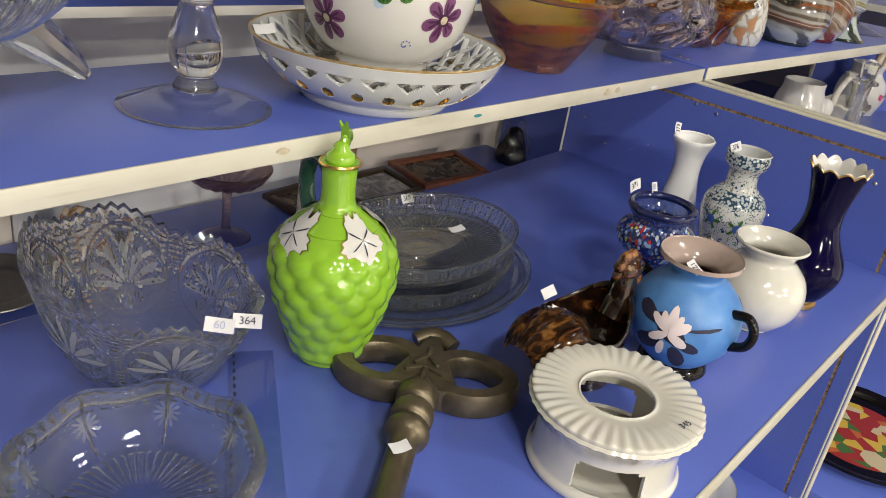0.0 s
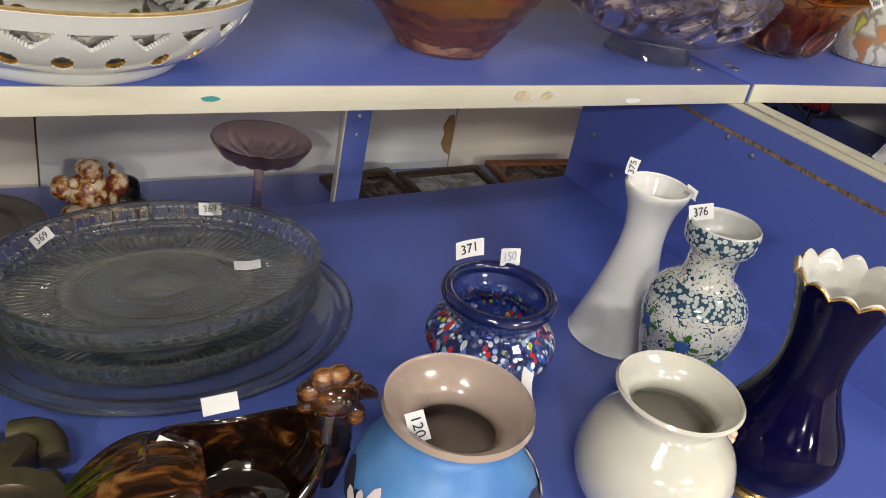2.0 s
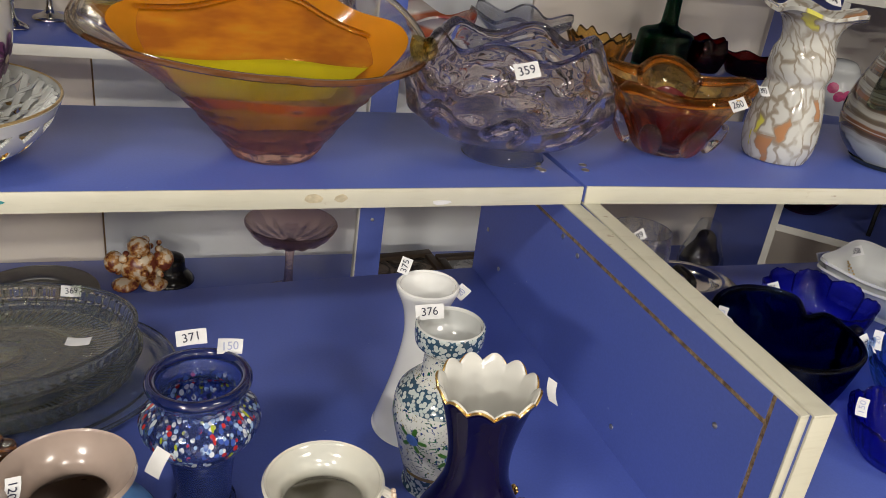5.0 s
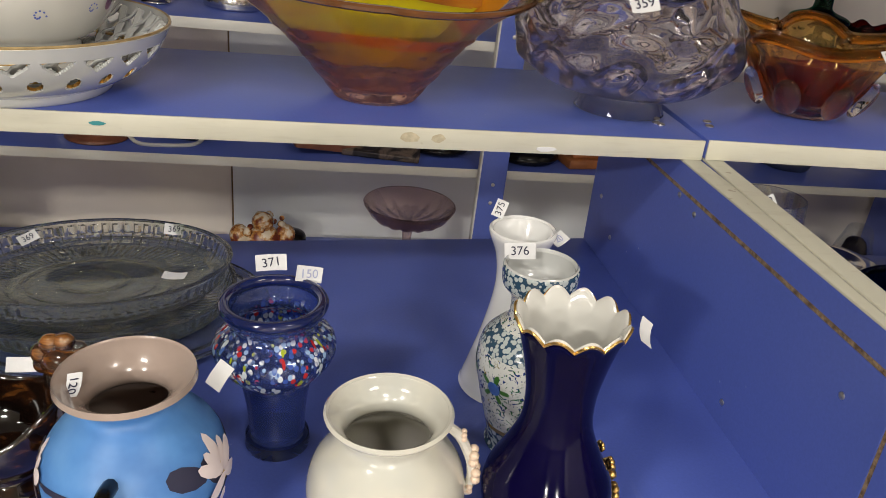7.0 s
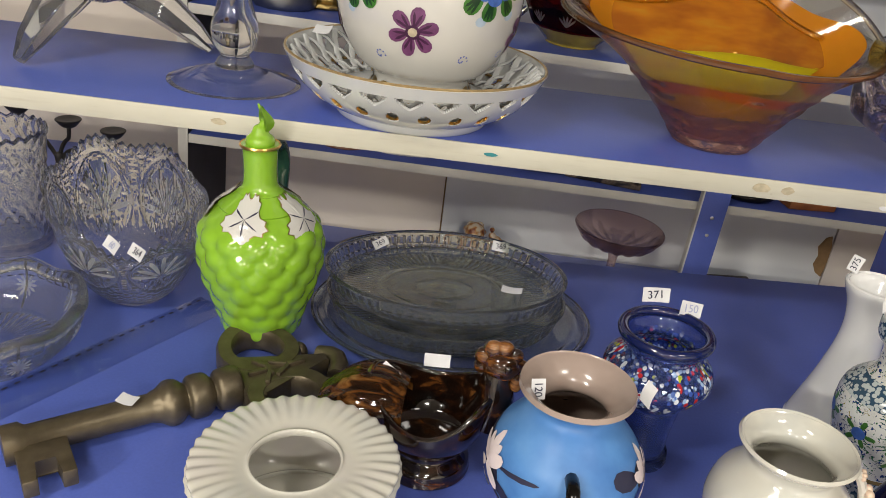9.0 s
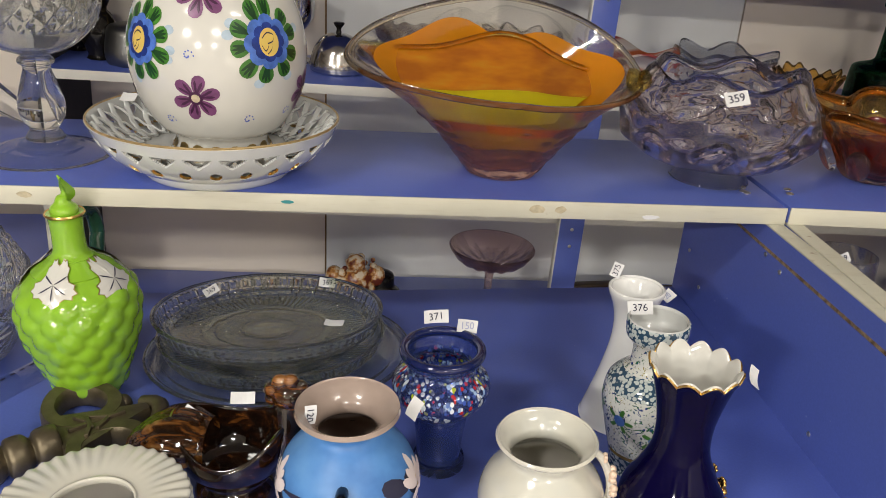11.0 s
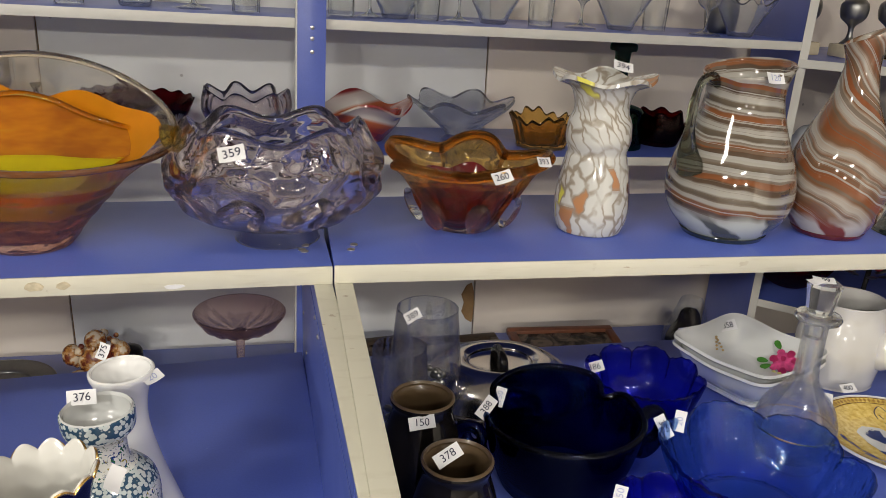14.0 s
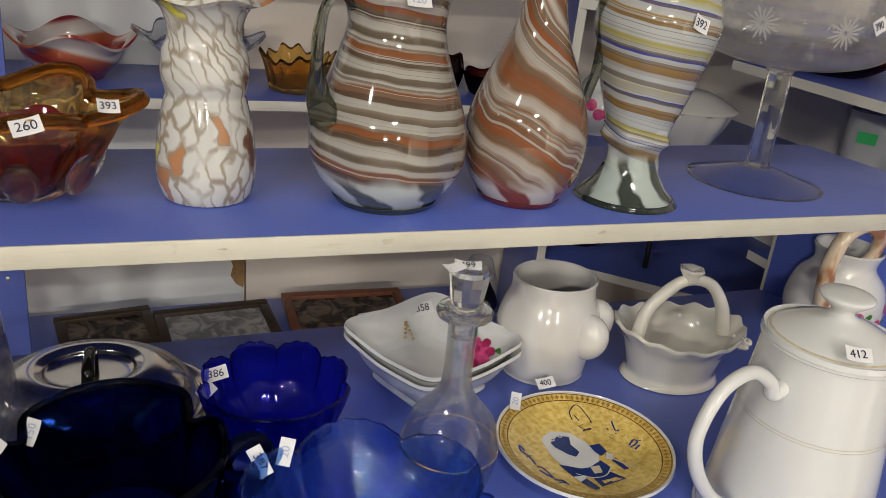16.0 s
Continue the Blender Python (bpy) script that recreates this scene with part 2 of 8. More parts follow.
def red_swirl():
    k = Nodes("red_white_swirl")
    x, y, z = k.xyz()
    f = k.math("FRACT", k.math("ADD", k.math("MULTIPLY", z, 14.0), k.math("MULTIPLY", k.math("ARCTAN2", y, x), 0.32)))
    return k.done(k.ramp(f, (0.0, (0.42, 0.05, 0.02)), (0.3, (0.50, 0.14, 0.05)), (0.4, (0.66, 0.62, 0.58)), (0.7, (0.60, 0.50, 0.46)), (0.8, (0.3, 0.03, 0.03))), 0.06, coat=0.6, trans=0.3)


def picture(name, dark, light):
    k = Nodes(name)
    return k.done(k.ramp(k.noise(26.0, 4, distort=1.0), (0.45, dark), (0.6, light)), 0.12)


FIGURE, CANE, PLATE_YELLOW, FLORAL, RED_SWIRL = figure_glaze(), cane_glaze(), yellow_print(), floral(), red_swirl()
PALE_PICTURE, DARK_PICTURE = picture("pale_picture", (0.25, 0.25, 0.25), (0.55, 0.54, 0.52)), picture("dark_picture", (0.03, 0.025, 0.022), (0.16, 0.12, 0.09))
BRIGHT_GLAZE = plain("bright_white_glaze", (0.80, 0.80, 0.79), 0.12, coat=0.6, vary=0.04, scale=12)
CLAY = plain("bare_clay", (0.085, 0.055, 0.028), 0.35, coat=0.3)
PEARL_WHITE = plain("pearl_white_glaze", (0.60, 0.585, 0.555), 0.14, coat=0.6, vary=0.06, scale=10)
RIM_INK = plain("brown_line_paint", (0.12, 0.05, 0.01), 0.4)
OCHRE = plain("ochre_paint", (0.36, 0.20, 0.03), 0.4)
ROSE_PAINT = plain("rose_pink_paint", (0.52, 0.06, 0.18), 0.35, vary=0.5, scale=150)
ROSE_DARK = plain("deep_pink_paint", (0.34, 0.02, 0.09), 0.35, vary=0.4, scale=150)
DARK_WOOD = plain("dark_wood", (0.05, 0.032, 0.02), 0.4, vary=0.3)
RED_WOOD = plain("reddish_wood", (0.17, 0.06, 0.03), 0.4, vary=0.35)
ORANGE_WOOD = plain("orange_wood", (0.32, 0.11, 0.03), 0.35, vary=0.3)
LABEL_GREEN = plain("green_label", (0.03, 0.46, 0.12), 0.5)
RED_CLOTH = plain("red_cloth", (0.34, 0.012, 0.02), 0.5, vary=0.4, scale=90)
ONYX = plain("pale_onyx", (0.55, 0.48, 0.34), 0.25, vary=0.2)
YELLOW_GLASS = plain("yellow_pressed_glass", (0.40, 0.30, 0.03), 0.08, coat=0.6, vary=0.3)
BLUE = laminate("blue_laminate", (0.089, 0.133, 0.475))
CREAM = edging("cream_edging")
CHIP = chipboard("raw_chipboard")
WHITE_BAND = plain("white_melamine", (0.62, 0.61, 0.56), 0.45, vary=0.06, scale=15)
WALL = panel_wall("wall_panel_beige", (0.80, 0.72, 0.63))
WALL_COOL = panel_wall("wall_panel_grey", (0.80, 0.81, 0.80))
CEIL = plain("dim_ceiling", (0.42, 0.41, 0.38), 0.8, vary=0.1, scale=4)
PLASTER = plain("plaster", (0.82, 0.77, 0.69), 0.8, vary=0.08, scale=6, bump=0.1)
FLOOR = plain("floor_lino", (0.2, 0.17, 0.15), 0.5, vary=0.25, scale=9)
SHOP_WALL = plain("shop_wall", (0.13, 0.115, 0.10), 0.8, vary=0.3, scale=2)
DARK = plain("dark_gap", (0.03, 0.028, 0.03), 0.7)
BROWN = plain("bare_hardboard", (0.28, 0.17, 0.075), 0.9, vary=0.25, scale=60, bump=0.3)
STEEL = plain("screw_steel", (0.6, 0.58, 0.55), 0.35, 1.0)
PAPER = plain("tag_paper", (0.66, 0.66, 0.67), 0.7, vary=0.05, scale=80)
INK = plain("ink", (0.02, 0.02, 0.05), 0.6)
PALE_INK = plain("pale_ink", (0.35, 0.38, 0.55), 0.7)
CERAMIC = plain("white_glaze", (0.62, 0.61, 0.57), 0.13, coat=0.6, vary=0.05, scale=12)
PORCELAIN = plain("white_porcelain", (0.60, 0.61, 0.60), 0.12, coat=0.6, vary=0.04, scale=12)
GOLD = plain("gilding", (0.72, 0.47, 0.16), 0.28, 1.0, vary=0.2)
RIM_GILT = plain("worn_gilding", (0.50, 0.36, 0.17), 0.35, 0.6, vary=0.4, scale=90)
GREEN = plain("lime_green_glaze", (0.24, 0.46, 0.03), 0.14, coat=0.7, vary=0.18, scale=18)
DARK_GREEN = plain("dark_green_glaze", (0.02, 0.075, 0.045), 0.2, coat=0.5)
COBALT = plain("cobalt_glaze", (0.0022, 0.0012, 0.024), 0.05, vary=0.2)
COBALT.node_tree.nodes["Principled BSDF"].inputs["Specular IOR Level"].default_value = 0.15
BLACK = plain("black_glaze", (0.006, 0.005, 0.0045), 0.14)
BLACK.node_tree.nodes["Principled BSDF"].inputs["Specular IOR Level"].default_value = 0.3
IRON = plain("black_iron", (0.02, 0.018, 0.017), 0.5, 0.3)
SILVER = plain("polished_steel", (0.62, 0.60, 0.58), 0.16, 1.0, vary=0.08)
PEWTER = plain("pewter", (0.28, 0.28, 0.27), 0.38, 1.0)
BRASS = plain("dull_brass", (0.32, 0.23, 0.09), 0.4, 1.0, vary=0.3)
CLEAR = glass("clear_glass", (0.975, 0.985, 0.98), clear=0.1)
# crystal and plates are whitened a little to look brighter lit
CRYSTAL = glass("cut_crystal", (0.975, 0.985, 0.982), clear=0.08, dust_haze=0.024)
SMOKE = glass("grey_green_glass", (0.945, 0.962, 0.940), clear=0.12, dust_haze=0.016)
THIN = glass("thin_clear_glass", (0.992, 0.996, 0.994), clear=0.62)
LILAC = glass("lilac_glass", (0.975, 0.95, 0.955), clear=0.05, wave=0.32, wave_scale=30)
RED_GLASS = glass("ruby_glass", (0.55, 0.04, 0.06), clear=0.4)
DEEP_BLUE = glass("midnight_blue_glass", (0.075, 0.15, 0.36), clear=0.25, wave=0.2)
COBALT_GLASS = glass("cobalt_blue_glass", (0.24, 0.26, 0.90), clear=0.3, wave=0.15)
SKY_GLASS = glass("bright_blue_glass", (0.50, 0.68, 0.985), clear=0.3, wave=0.45, wave_scale=70)
GREEN_GLASS = glass("bottle_green_glass", (0.02, 0.36, 0.22), clear=0.4)
GREY_BLUE = glass("grey_blue_glass", (0.95, 0.957, 0.972), clear=0.2, wave=0.3)
FILM = glass("clear_film", (0.93, 0.95, 0.97), clear=0.9)
AMBER_GLASS = glass("amber_glass", (0.92, 0.74, 0.40), clear=0.15, wave=0.3)
ROSE_GLASS = glass("smoky_pink_glass", (0.88, 0.77, 0.76), clear=0.5, wave=0.4, wave_scale=80)
DARK_RED = glass("dark_red_glass", (0.30, 0.05, 0.05), clear=0.3)

# ---- shape helpers ----


def mesh_of(bm, name, sharp=38):
    me = bpy.data.meshes.new(name)
    bmesh.ops.recalc_face_normals(bm, faces=bm.faces)
    bm.to_mesh(me)
    bm.free()
    me.shade_smooth()
    me.set_sharp_from_angle(angle=radians(sharp))
    return me


def part(name, bm, material, parent=None, label="", sharp=38, m=None):
    me = mesh_of(bm, name, sharp)
    for mat in material if isinstance(material, (list, tuple)) else [material]:
        me.materials.append(mat)
    ob = new(name, me)
    ob.parent = parent
    if m is not None:
        ob.matrix_basis = m
    return tagged(ob, label)


def thing(name, m, label, category, group="", kind=""):
    ob = new(name)
    ob.empty_display_size = 0.02
    ob.matrix_basis = m
    return tagged(ob, label, category, group, kind)


def box(x0, y0, z0, x1, y1, z1, bevel=0.0, bm=None):
    bm = bm or bmesh.new()
    v = bmesh.ops.create_cube(bm, size=1)["verts"]
    bmesh.ops.scale(bm, vec=(x1 - x0, y1 - y0, z1 - z0), verts=v)
    bmesh.ops.translate(bm, vec=((x0 + x1) / 2, (y0 + y1) / 2, (z0 + z1) / 2), verts=v)
    if bevel:
        edges = list({e for q in v for e in q.link_edges})
        bmesh.ops.bevel(bm, geom=edges, offset=bevel, segments=2, affect="EDGES", profile=0.5)
    return bm


def slab(outline, z0, z1, bevel=0.0):
    """A flat board with the given outline."""
    bm = bmesh.new()
    lo = [bm.verts.new((x, y, z0)) for x, y in outline]
    hi = [bm.verts.new((x, y, z1)) for x, y in outline]
    bm.faces.new(lo[::-1]), bm.faces.new(hi)
    for i in range(len(lo)):
        j = (i + 1) % len(lo)
        bm.faces.new((lo[i], lo[j], hi[j], hi[i]))
    if bevel:
        bmesh.ops.bevel(bm, geom=list(bm.edges), offset=bevel, segments=2, affect="EDGES", profile=0.5)
    return bm


def curve(points, n=6):
    """A smooth line through points of any dimension."""
    p = [np.array(q, float) for q in points]
    out = []
    for i in range(len(p) - 1):
        a, b, c, d = p[max(i - 1, 0)], p[i], p[i + 1], p[min(i + 2, len(p) - 1)]
        for j in range(n):
            t = j / n
            out.append(0.5 * (2 * b + (c - a) * t + (2 * a - 5 * b + 4 * c - d) * t * t + (3 * b - a - 3 * c + d) * t ** 3))
    out.append(p[-1])
    return [tuple(q) for q in out]


def shell(profile, thick, floor=None):
    """The outer profile (r, z) from the base to the rim, closed by an inner one."""
    floor = thick * 1.6 if floor is None else floor
    inner = []
    for i, (r, z) in enumerate(profile):
        a, b = profile[max(i - 1, 0)], profile[min(i + 1, len(profile) - 1)]
        dr, dz = b[0] - a[0], b[1] - a[1]
        ln = math.hypot(dr, dz) or 1
        q = (r - thick * dz / ln, z + thick * dr / ln)
        if q[1] > floor and q[0] > 0.001:
            inner.append(q)
    last = profile[-1]
    lip = [((last[0] + inner[-1][0]) / 2, max(last[1], inner[-1][1]) + thick * 0.35)]
    inner = inner[::-1]
    return list(profile) + lip + inner + [(inner[-1][0] * 0.6, floor * 1.0), (0.0, floor * 0.97)]


def lathe(profile, seg=48, mod=None, bm=None, close=False, split=None, outer=0, carve=None):
    """Turns a profile (r, z) round the z axis. mod(angle, r, z) gives a shaped point. From ring split on, faces take the second material. The first outer rings are shaped by carve in place of mod."""
    bm = bm or bmesh.new()
    rings = []
    for ring, (r, z) in enumerate(profile):
        shape = carve if ring < outer else mod
        if r < 1e-5:
            p = mod(0.0, 0.0, z) if mod else (0, 0, z)
            rings.append([bm.verts.new(p)])
        else:
            row = []
            for i in range(seg):
                a = 2 * math.pi * i / seg
                row.append(bm.verts.new(shape(a, r, z) if shape else (r * math.cos(a), r * math.sin(a), z)))
            rings.append(row)
    for row, (lo, hi) in enumerate(zip(rings, rings[1:])):
        inside = 1 if split is not None and row >= split else 0
        for i in range(seg):
            j = (i + 1) % seg
            if len(lo) == 1 and len(hi) == 1:
                continue
            if len(lo) == 1:
                bm.faces.new((lo[0], hi[j], hi[i])).material_index = inside
            elif len(hi) == 1:
                bm.faces.new((lo[i], lo[j], hi[0])).material_index = inside
            else:
                bm.faces.new((lo[i], lo[j], hi[j], hi[i])).material_index = inside
    if close:
        for ring in (rings[0], rings[-1]):
            if len(ring) > 1:
                bm.faces.new(ring)
    return bm


def tube(points, radius, seg=10, bm=None, flat=1.0):
    """A rod along points; radius is one number or one for each point."""
    bm = bm or bmesh.new()
    p = [Vector(q) for q in points]
    rad = radius if isinstance(radius, (list, tuple)) else [radius] * len(p)
    up, rings = Vector((0.13, 0.2, 0.97)), []
    for i, q in enumerate(p):
        d = (p[min(i + 1, len(p) - 1)] - p[max(i - 1, 0)]).normalized()
        s = d.cross(up)
        s = s.normalized() if s.length > 1e-4 else Vector((1, 0, 0))
        n = s.cross(d).normalized()
        rings.append([bm.verts.new(q + (s * math.cos(2 * math.pi * k / seg) + n * math.sin(2 * math.pi * k / seg) * flat) * rad[i]) for k in range(seg)])
    for lo, hi in zip(rings, rings[1:]):
        for k in range(seg):
            bm.faces.new((lo[k], lo[(k + 1) % seg], hi[(k + 1) % seg], hi[k]))
    bm.faces.new(rings[0][::-1]), bm.faces.new(rings[-1])
    return bm


def ball(bm, x, y, z, rx, ry=None, rz=None, seg=12, m=None):
    v = bmesh.ops.create_uvsphere(bm, u_segments=seg, v_segments=max(6, seg * 2 // 3), radius=1)["verts"]
    bmesh.ops.transform(bm, matrix=Matrix.Translation((x, y, z)) @ (m or Matrix()) @ Matrix.Diagonal((rx, ry or rx, rz or rx, 1)), verts=v)
    return bm


def surface(profile):
    """The radius at a height on the outside of a profile."""
    pts = sorted(((z, r) for r, z in profile))
    zs, rs = [p[0] for p in pts], [p[1] for p in pts]
    return lambda z: float(np.interp(z, zs, rs))


def decal(bm, rad, a0, z0, outline, lift=0.0005, wrap=None):
    """A painted patch: an outline (u, v in metres) round a middle, laid on the turned surface."""
    cu, cv = np.mean([p[0] for p in outline]), np.mean([p[1] for p in outline])

    def at(u, v):
        z = z0 + v
        r = rad(z) + lift
        a = a0 + u / max(rad(z0), 0.005)
        return wrap(a, r, z) if wrap else (r * math.cos(a), r * math.sin(a), z)

    mid = bm.verts.new(at(cu, cv))
    half = [bm.verts.new(at(cu + (u - cu) * 0.55, cv + (v - cv) * 0.55)) for u, v in outline]
    full = [bm.verts.new(at(u, v)) for u, v in outline]
    n = len(outline)
    for i in range(n):
        j = (i + 1) % n
        bm.faces.new((mid, half[i], half[j]))
        bm.faces.new((half[i], full[i], full[j], half[j]))
    return bm


def petal(u, v, angle, length, width, n=10, tip=0.0):
    """Outline of a petal that starts at (u, v) and points along angle."""
    out = []
    for i in range(n):
        t = 2 * math.pi * i / n
        along = (1 - math.cos(t)) / 2 * length
        side = math.sin(t) * width / 2 * (1 + 0.25 * math.cos(t) * -1 - tip * along / length)
        out.append((u + along * math.cos(angle) - side * math.sin(angle), v + along * math.sin(angle) + side * math.cos(angle)))
    return out


def blob(u, v, r, n=10, sx=1.0, sy=1.0):
    return [(u + r * sx * math.cos(2 * math.pi * i / n), v + r * sy * math.sin(2 * math.pi * i / n)) for i in range(n)]


TEXTS = {}


def words(text, size):
    """Flat lettering as a mesh, centred on the origin, facing +z."""
    key = (text, size)
    if key not in TEXTS:
        cu = bpy.data.curves.new("lettering", "FONT")
        cu.body, cu.size, cu.align_x, cu.align_y, cu.extrude = text, size, "CENTER", "CENTER", 0.0001
        tmp = bpy.data.objects.new("lettering", cu)
        scene.collection.objects.link(tmp)
        bpy.context.view_layer.update()
        TEXTS[key] = bpy.data.meshes.new_from_object(tmp.evaluated_get(bpy.context.evaluated_depsgraph_get()))
        bpy.data.objects.remove(tmp)
        bpy.data.curves.remove(cu)
    return TEXTS[key]


def paper_mesh(w, h, bend):
    bm = bmesh.new()
    rows = []
    for side in (0.0, -0.00035):
        rows.append([[bm.verts.new(((i / 4 - 0.5) * w, (j - 0.5) * h, side + bend * ((i / 4 - 0.5) ** 2))) for j in (0, 1)] for i in range(5)])
    f, b = rows
    for i in range(4):
        bm.faces.new((f[i][0], f[i + 1][0], f[i + 1][1], f[i][1]))
        bm.faces.new((b[i][0], b[i][1], b[i + 1][1], b[i + 1][0]))
        bm.faces.new((f[i][0], b[i][0], b[i + 1][0], f[i + 1][0]))
        bm.faces.new((f[i][1], f[i + 1][1], b[i + 1][1], b[i][1]))
    bm.faces.new((f[0][0], f[0][1], b[0][1], b[0][0]))
    bm.faces.new((f[4][0], b[4][0], b[4][1], f[4][1]))
    return bm


def price_tag(owner, at, face, tilt=35, spin=0, text="", w=0.021, h=0.0135, pale=False):
    """A paper price tag at a place of the world. face: the way it looks, in degrees from -y towards +x; tilt: leaning back; spin: turned in its plane."""
    w, h = w * 0.86, h * 0.86
    world_m = Matrix.Translation(at) @ pose(0, 0, 0, 0, 0, face) @ pose(0, 0, 0, 90 - tilt, 0, 0) @ pose(0, 0, 0, 0, 0, spin)
    ob = part("price_tag", paper_mesh(w, h, 0.006), PAPER, owner, "white paper price tag", m=owner.matrix_basis.inverted() @ world_m)
    if text:
        num = new("number", words(text, h * 0.78).copy())
        num.data.materials.append(PALE_INK if pale else INK)
        num.parent = ob
        num.matrix_basis = pose(0, 0, 0.0008, 0, 0, random.uniform(-6, 6))
    return ob


# ---- the levels that things stand on: height at x = 0 and fall along x ----
LEVELS = {"UL": (1.084, -0.0065), "LL": (0.900, 0.020), "UR": (1.086, -0.010), "LR": (0.888, -0.010), "WA": (0.724, -0.024), "WB": (0.984, -0.026), "WC": (1.25, -0.024), "WZ": (0.415, -0.024)}


def on(level, x, y, turn=0.0, lift=0.0):
    a, b = LEVELS[level]
    return Matrix.Translation((x, y, a + b * x + lift)) @ pose(0, 0, 0, 0, -math.degrees(math.atan(b)), 0) @ pose(0, 0, 0, 0, 0, turn)
# ---- the room ----
def setting(name, bm, material, label):
    return tagged(part(name, bm, material, None, label), "", name.split("_")[0], "", "structure")


X0, X1, Y0, Y1 = -5.0, 1.80, -8.6, 1.24
setting("floor", box(X0 - 0.1, Y0 - 0.1, -0.1, X1 + 0.1, Y1 + 0.12, 0.0), FLOOR, "brown linoleum shop floor")
setting("ceiling", box(X0 - 0.1, Y0 - 0.1, CEILING, X1 + 0.1, Y1 + 0.12, CEILING + 0.1), CEIL, "plain dim shop ceiling")
setting("wall_south", box(X0, Y0 - 0.1, 0, X1, Y0, CEILING), SHOP_WALL, "plain brownish shop wall")
setting("wall_west", box(X0 - 0.1, Y0 - 0.1, 0, X0, Y1 + 0.12, CEILING), SHOP_WALL, "plain brownish shop wall")
setting("wall_east", box(X1, Y0 - 0.1, 0, X1 + 0.1, Y1 + 0.12, CEILING), PLASTER, "cream painted wall behind the side shelves")
wall = setting("wall_north", box(X0, Y1 + 0.012, 0, X1, Y1 + 0.12, CEILING), BROWN, "wall lined with pale laminated boards")
for x0, x1, mat in ((X0, -0.502, WALL), (-0.498, 0.518, WALL_COOL), (0.522, X1 - 0.01, WALL)):
    part("wall_board", box(x0, Y1, 0.02, x1, Y1 + 0.011, CEILING - 0.02, 0.001), mat, wall)
# a torn place that shows bare hardboard beside the joint
torn = [(0.0, 0.0), (-0.018, 0.012), (-0.03, 0.035), (-0.024, 0.06), (-0.032, 0.085), (-0.018, 0.112), (-0.004, 0.118), (0.003, 0.09), (0.004, 0.04)]
bm = bmesh.new()
f = [bm.verts.new((0.515 + u, Y1 - 0.0025, 0.425 + v)) for u, v in torn]
g = [bm.verts.new((0.515 + u, Y1 + 0.001, 0.425 + v)) for u, v in torn]
bm.faces.new(f)
for i in range(len(f)):
    bm.faces.new((f[i], g[i], g[(i + 1) % len(f)], f[(i + 1) % len(f)]))
part("torn_patch", bm, BROWN, wall, "torn patch of bare brown hardboard")

for lx, ly, _ in LAMPS:
    lamp = thing("ceiling_light", Matrix.Translation((lx, ly, CEILING)), "compact white fluorescent ceiling light with two tubes", "ceiling light", "ceiling lights")
    part("housing", box(-0.27, -0.14, -0.05, 0.27, 0.14, 0.0, 0.008), WHITE_BAND, lamp)
    for s in (-0.08, 0.08):
        part("fluorescent_tube", tube([(-0.23, s, -0.062), (0.23, s, -0.062)], 0.0125), TUBE, lamp, "glowing fluorescent tube")

# ---- front display stands ----
T = 0.017  # board thickness


def board(owner, name, bm, edges=()):
    ob = part(name, bm, BLUE, owner, "blue laminated board", sharp=30)
    for e in edges:
        part("edge_strip", e, CREAM, ob, "worn cream edge strip", sharp=30)
    return ob


def tilt(level):
    a, b = LEVELS[level]
    return Matrix.Translation((0, 0, a)) @ pose(0, 0, 0, 0, -math.degrees(math.atan(b)), 0)


def screw(owner, m, r=0.0035):
    bm = lathe([(0, -0.001), (r, -0.001), (r, 0.0008), (r * 0.6, 0.0016), (0, 0.0018)], 12)
    part("screw", bm, STEEL, owner, "small steel screw", m=m)


left = thing("display_stand", Matrix.Translation((0, 0.004, 0)) @ tilt("UL") @ pose(0, 0, 0, 0, 0, -0.75), "blue laminated two-tier display stand with cream edges", "display stand", "display stands")
LOW = -0.188
XL = -1.75
E = 0.0012
board(left, "top_shelf", box(XL, E, -T, -0.0006, 0.236, 0, 0.0004), [box(XL, -E, -T - 0.0004, -0.0006, E - 0.0001, 0.0006, 0.0006)])
low = board(left, "lower_shelf", box(XL, -0.336, -T, -T - 0.0016, 0.196, 0, 0.0004), [box(XL, -0.3384, -T - 0.0004, -T - 0.0016, -0.3361, 0.0006, 0.0006)])
low.matrix_basis = left.matrix_basis.inverted() @ tilt("LL")
board(left, "bottom_shelf", box(XL, -0.32, -0.56 - T, -T - 0.0016, 0.19, -0.56, 0.0004), [box(XL, -0.3224, -0.5774, -T - 0.0016, -0.3201, -0.5594, 0.0006)])


for px, py in ((-1.7, -0.3), (-1.7, 0.15), (-0.06, -0.29), (-0.06, 0.15)):
    part("foot", box(px - 0.02, py - 0.02, -1.2, px + 0.02, py + 0.02, -0.575), BLUE, left)


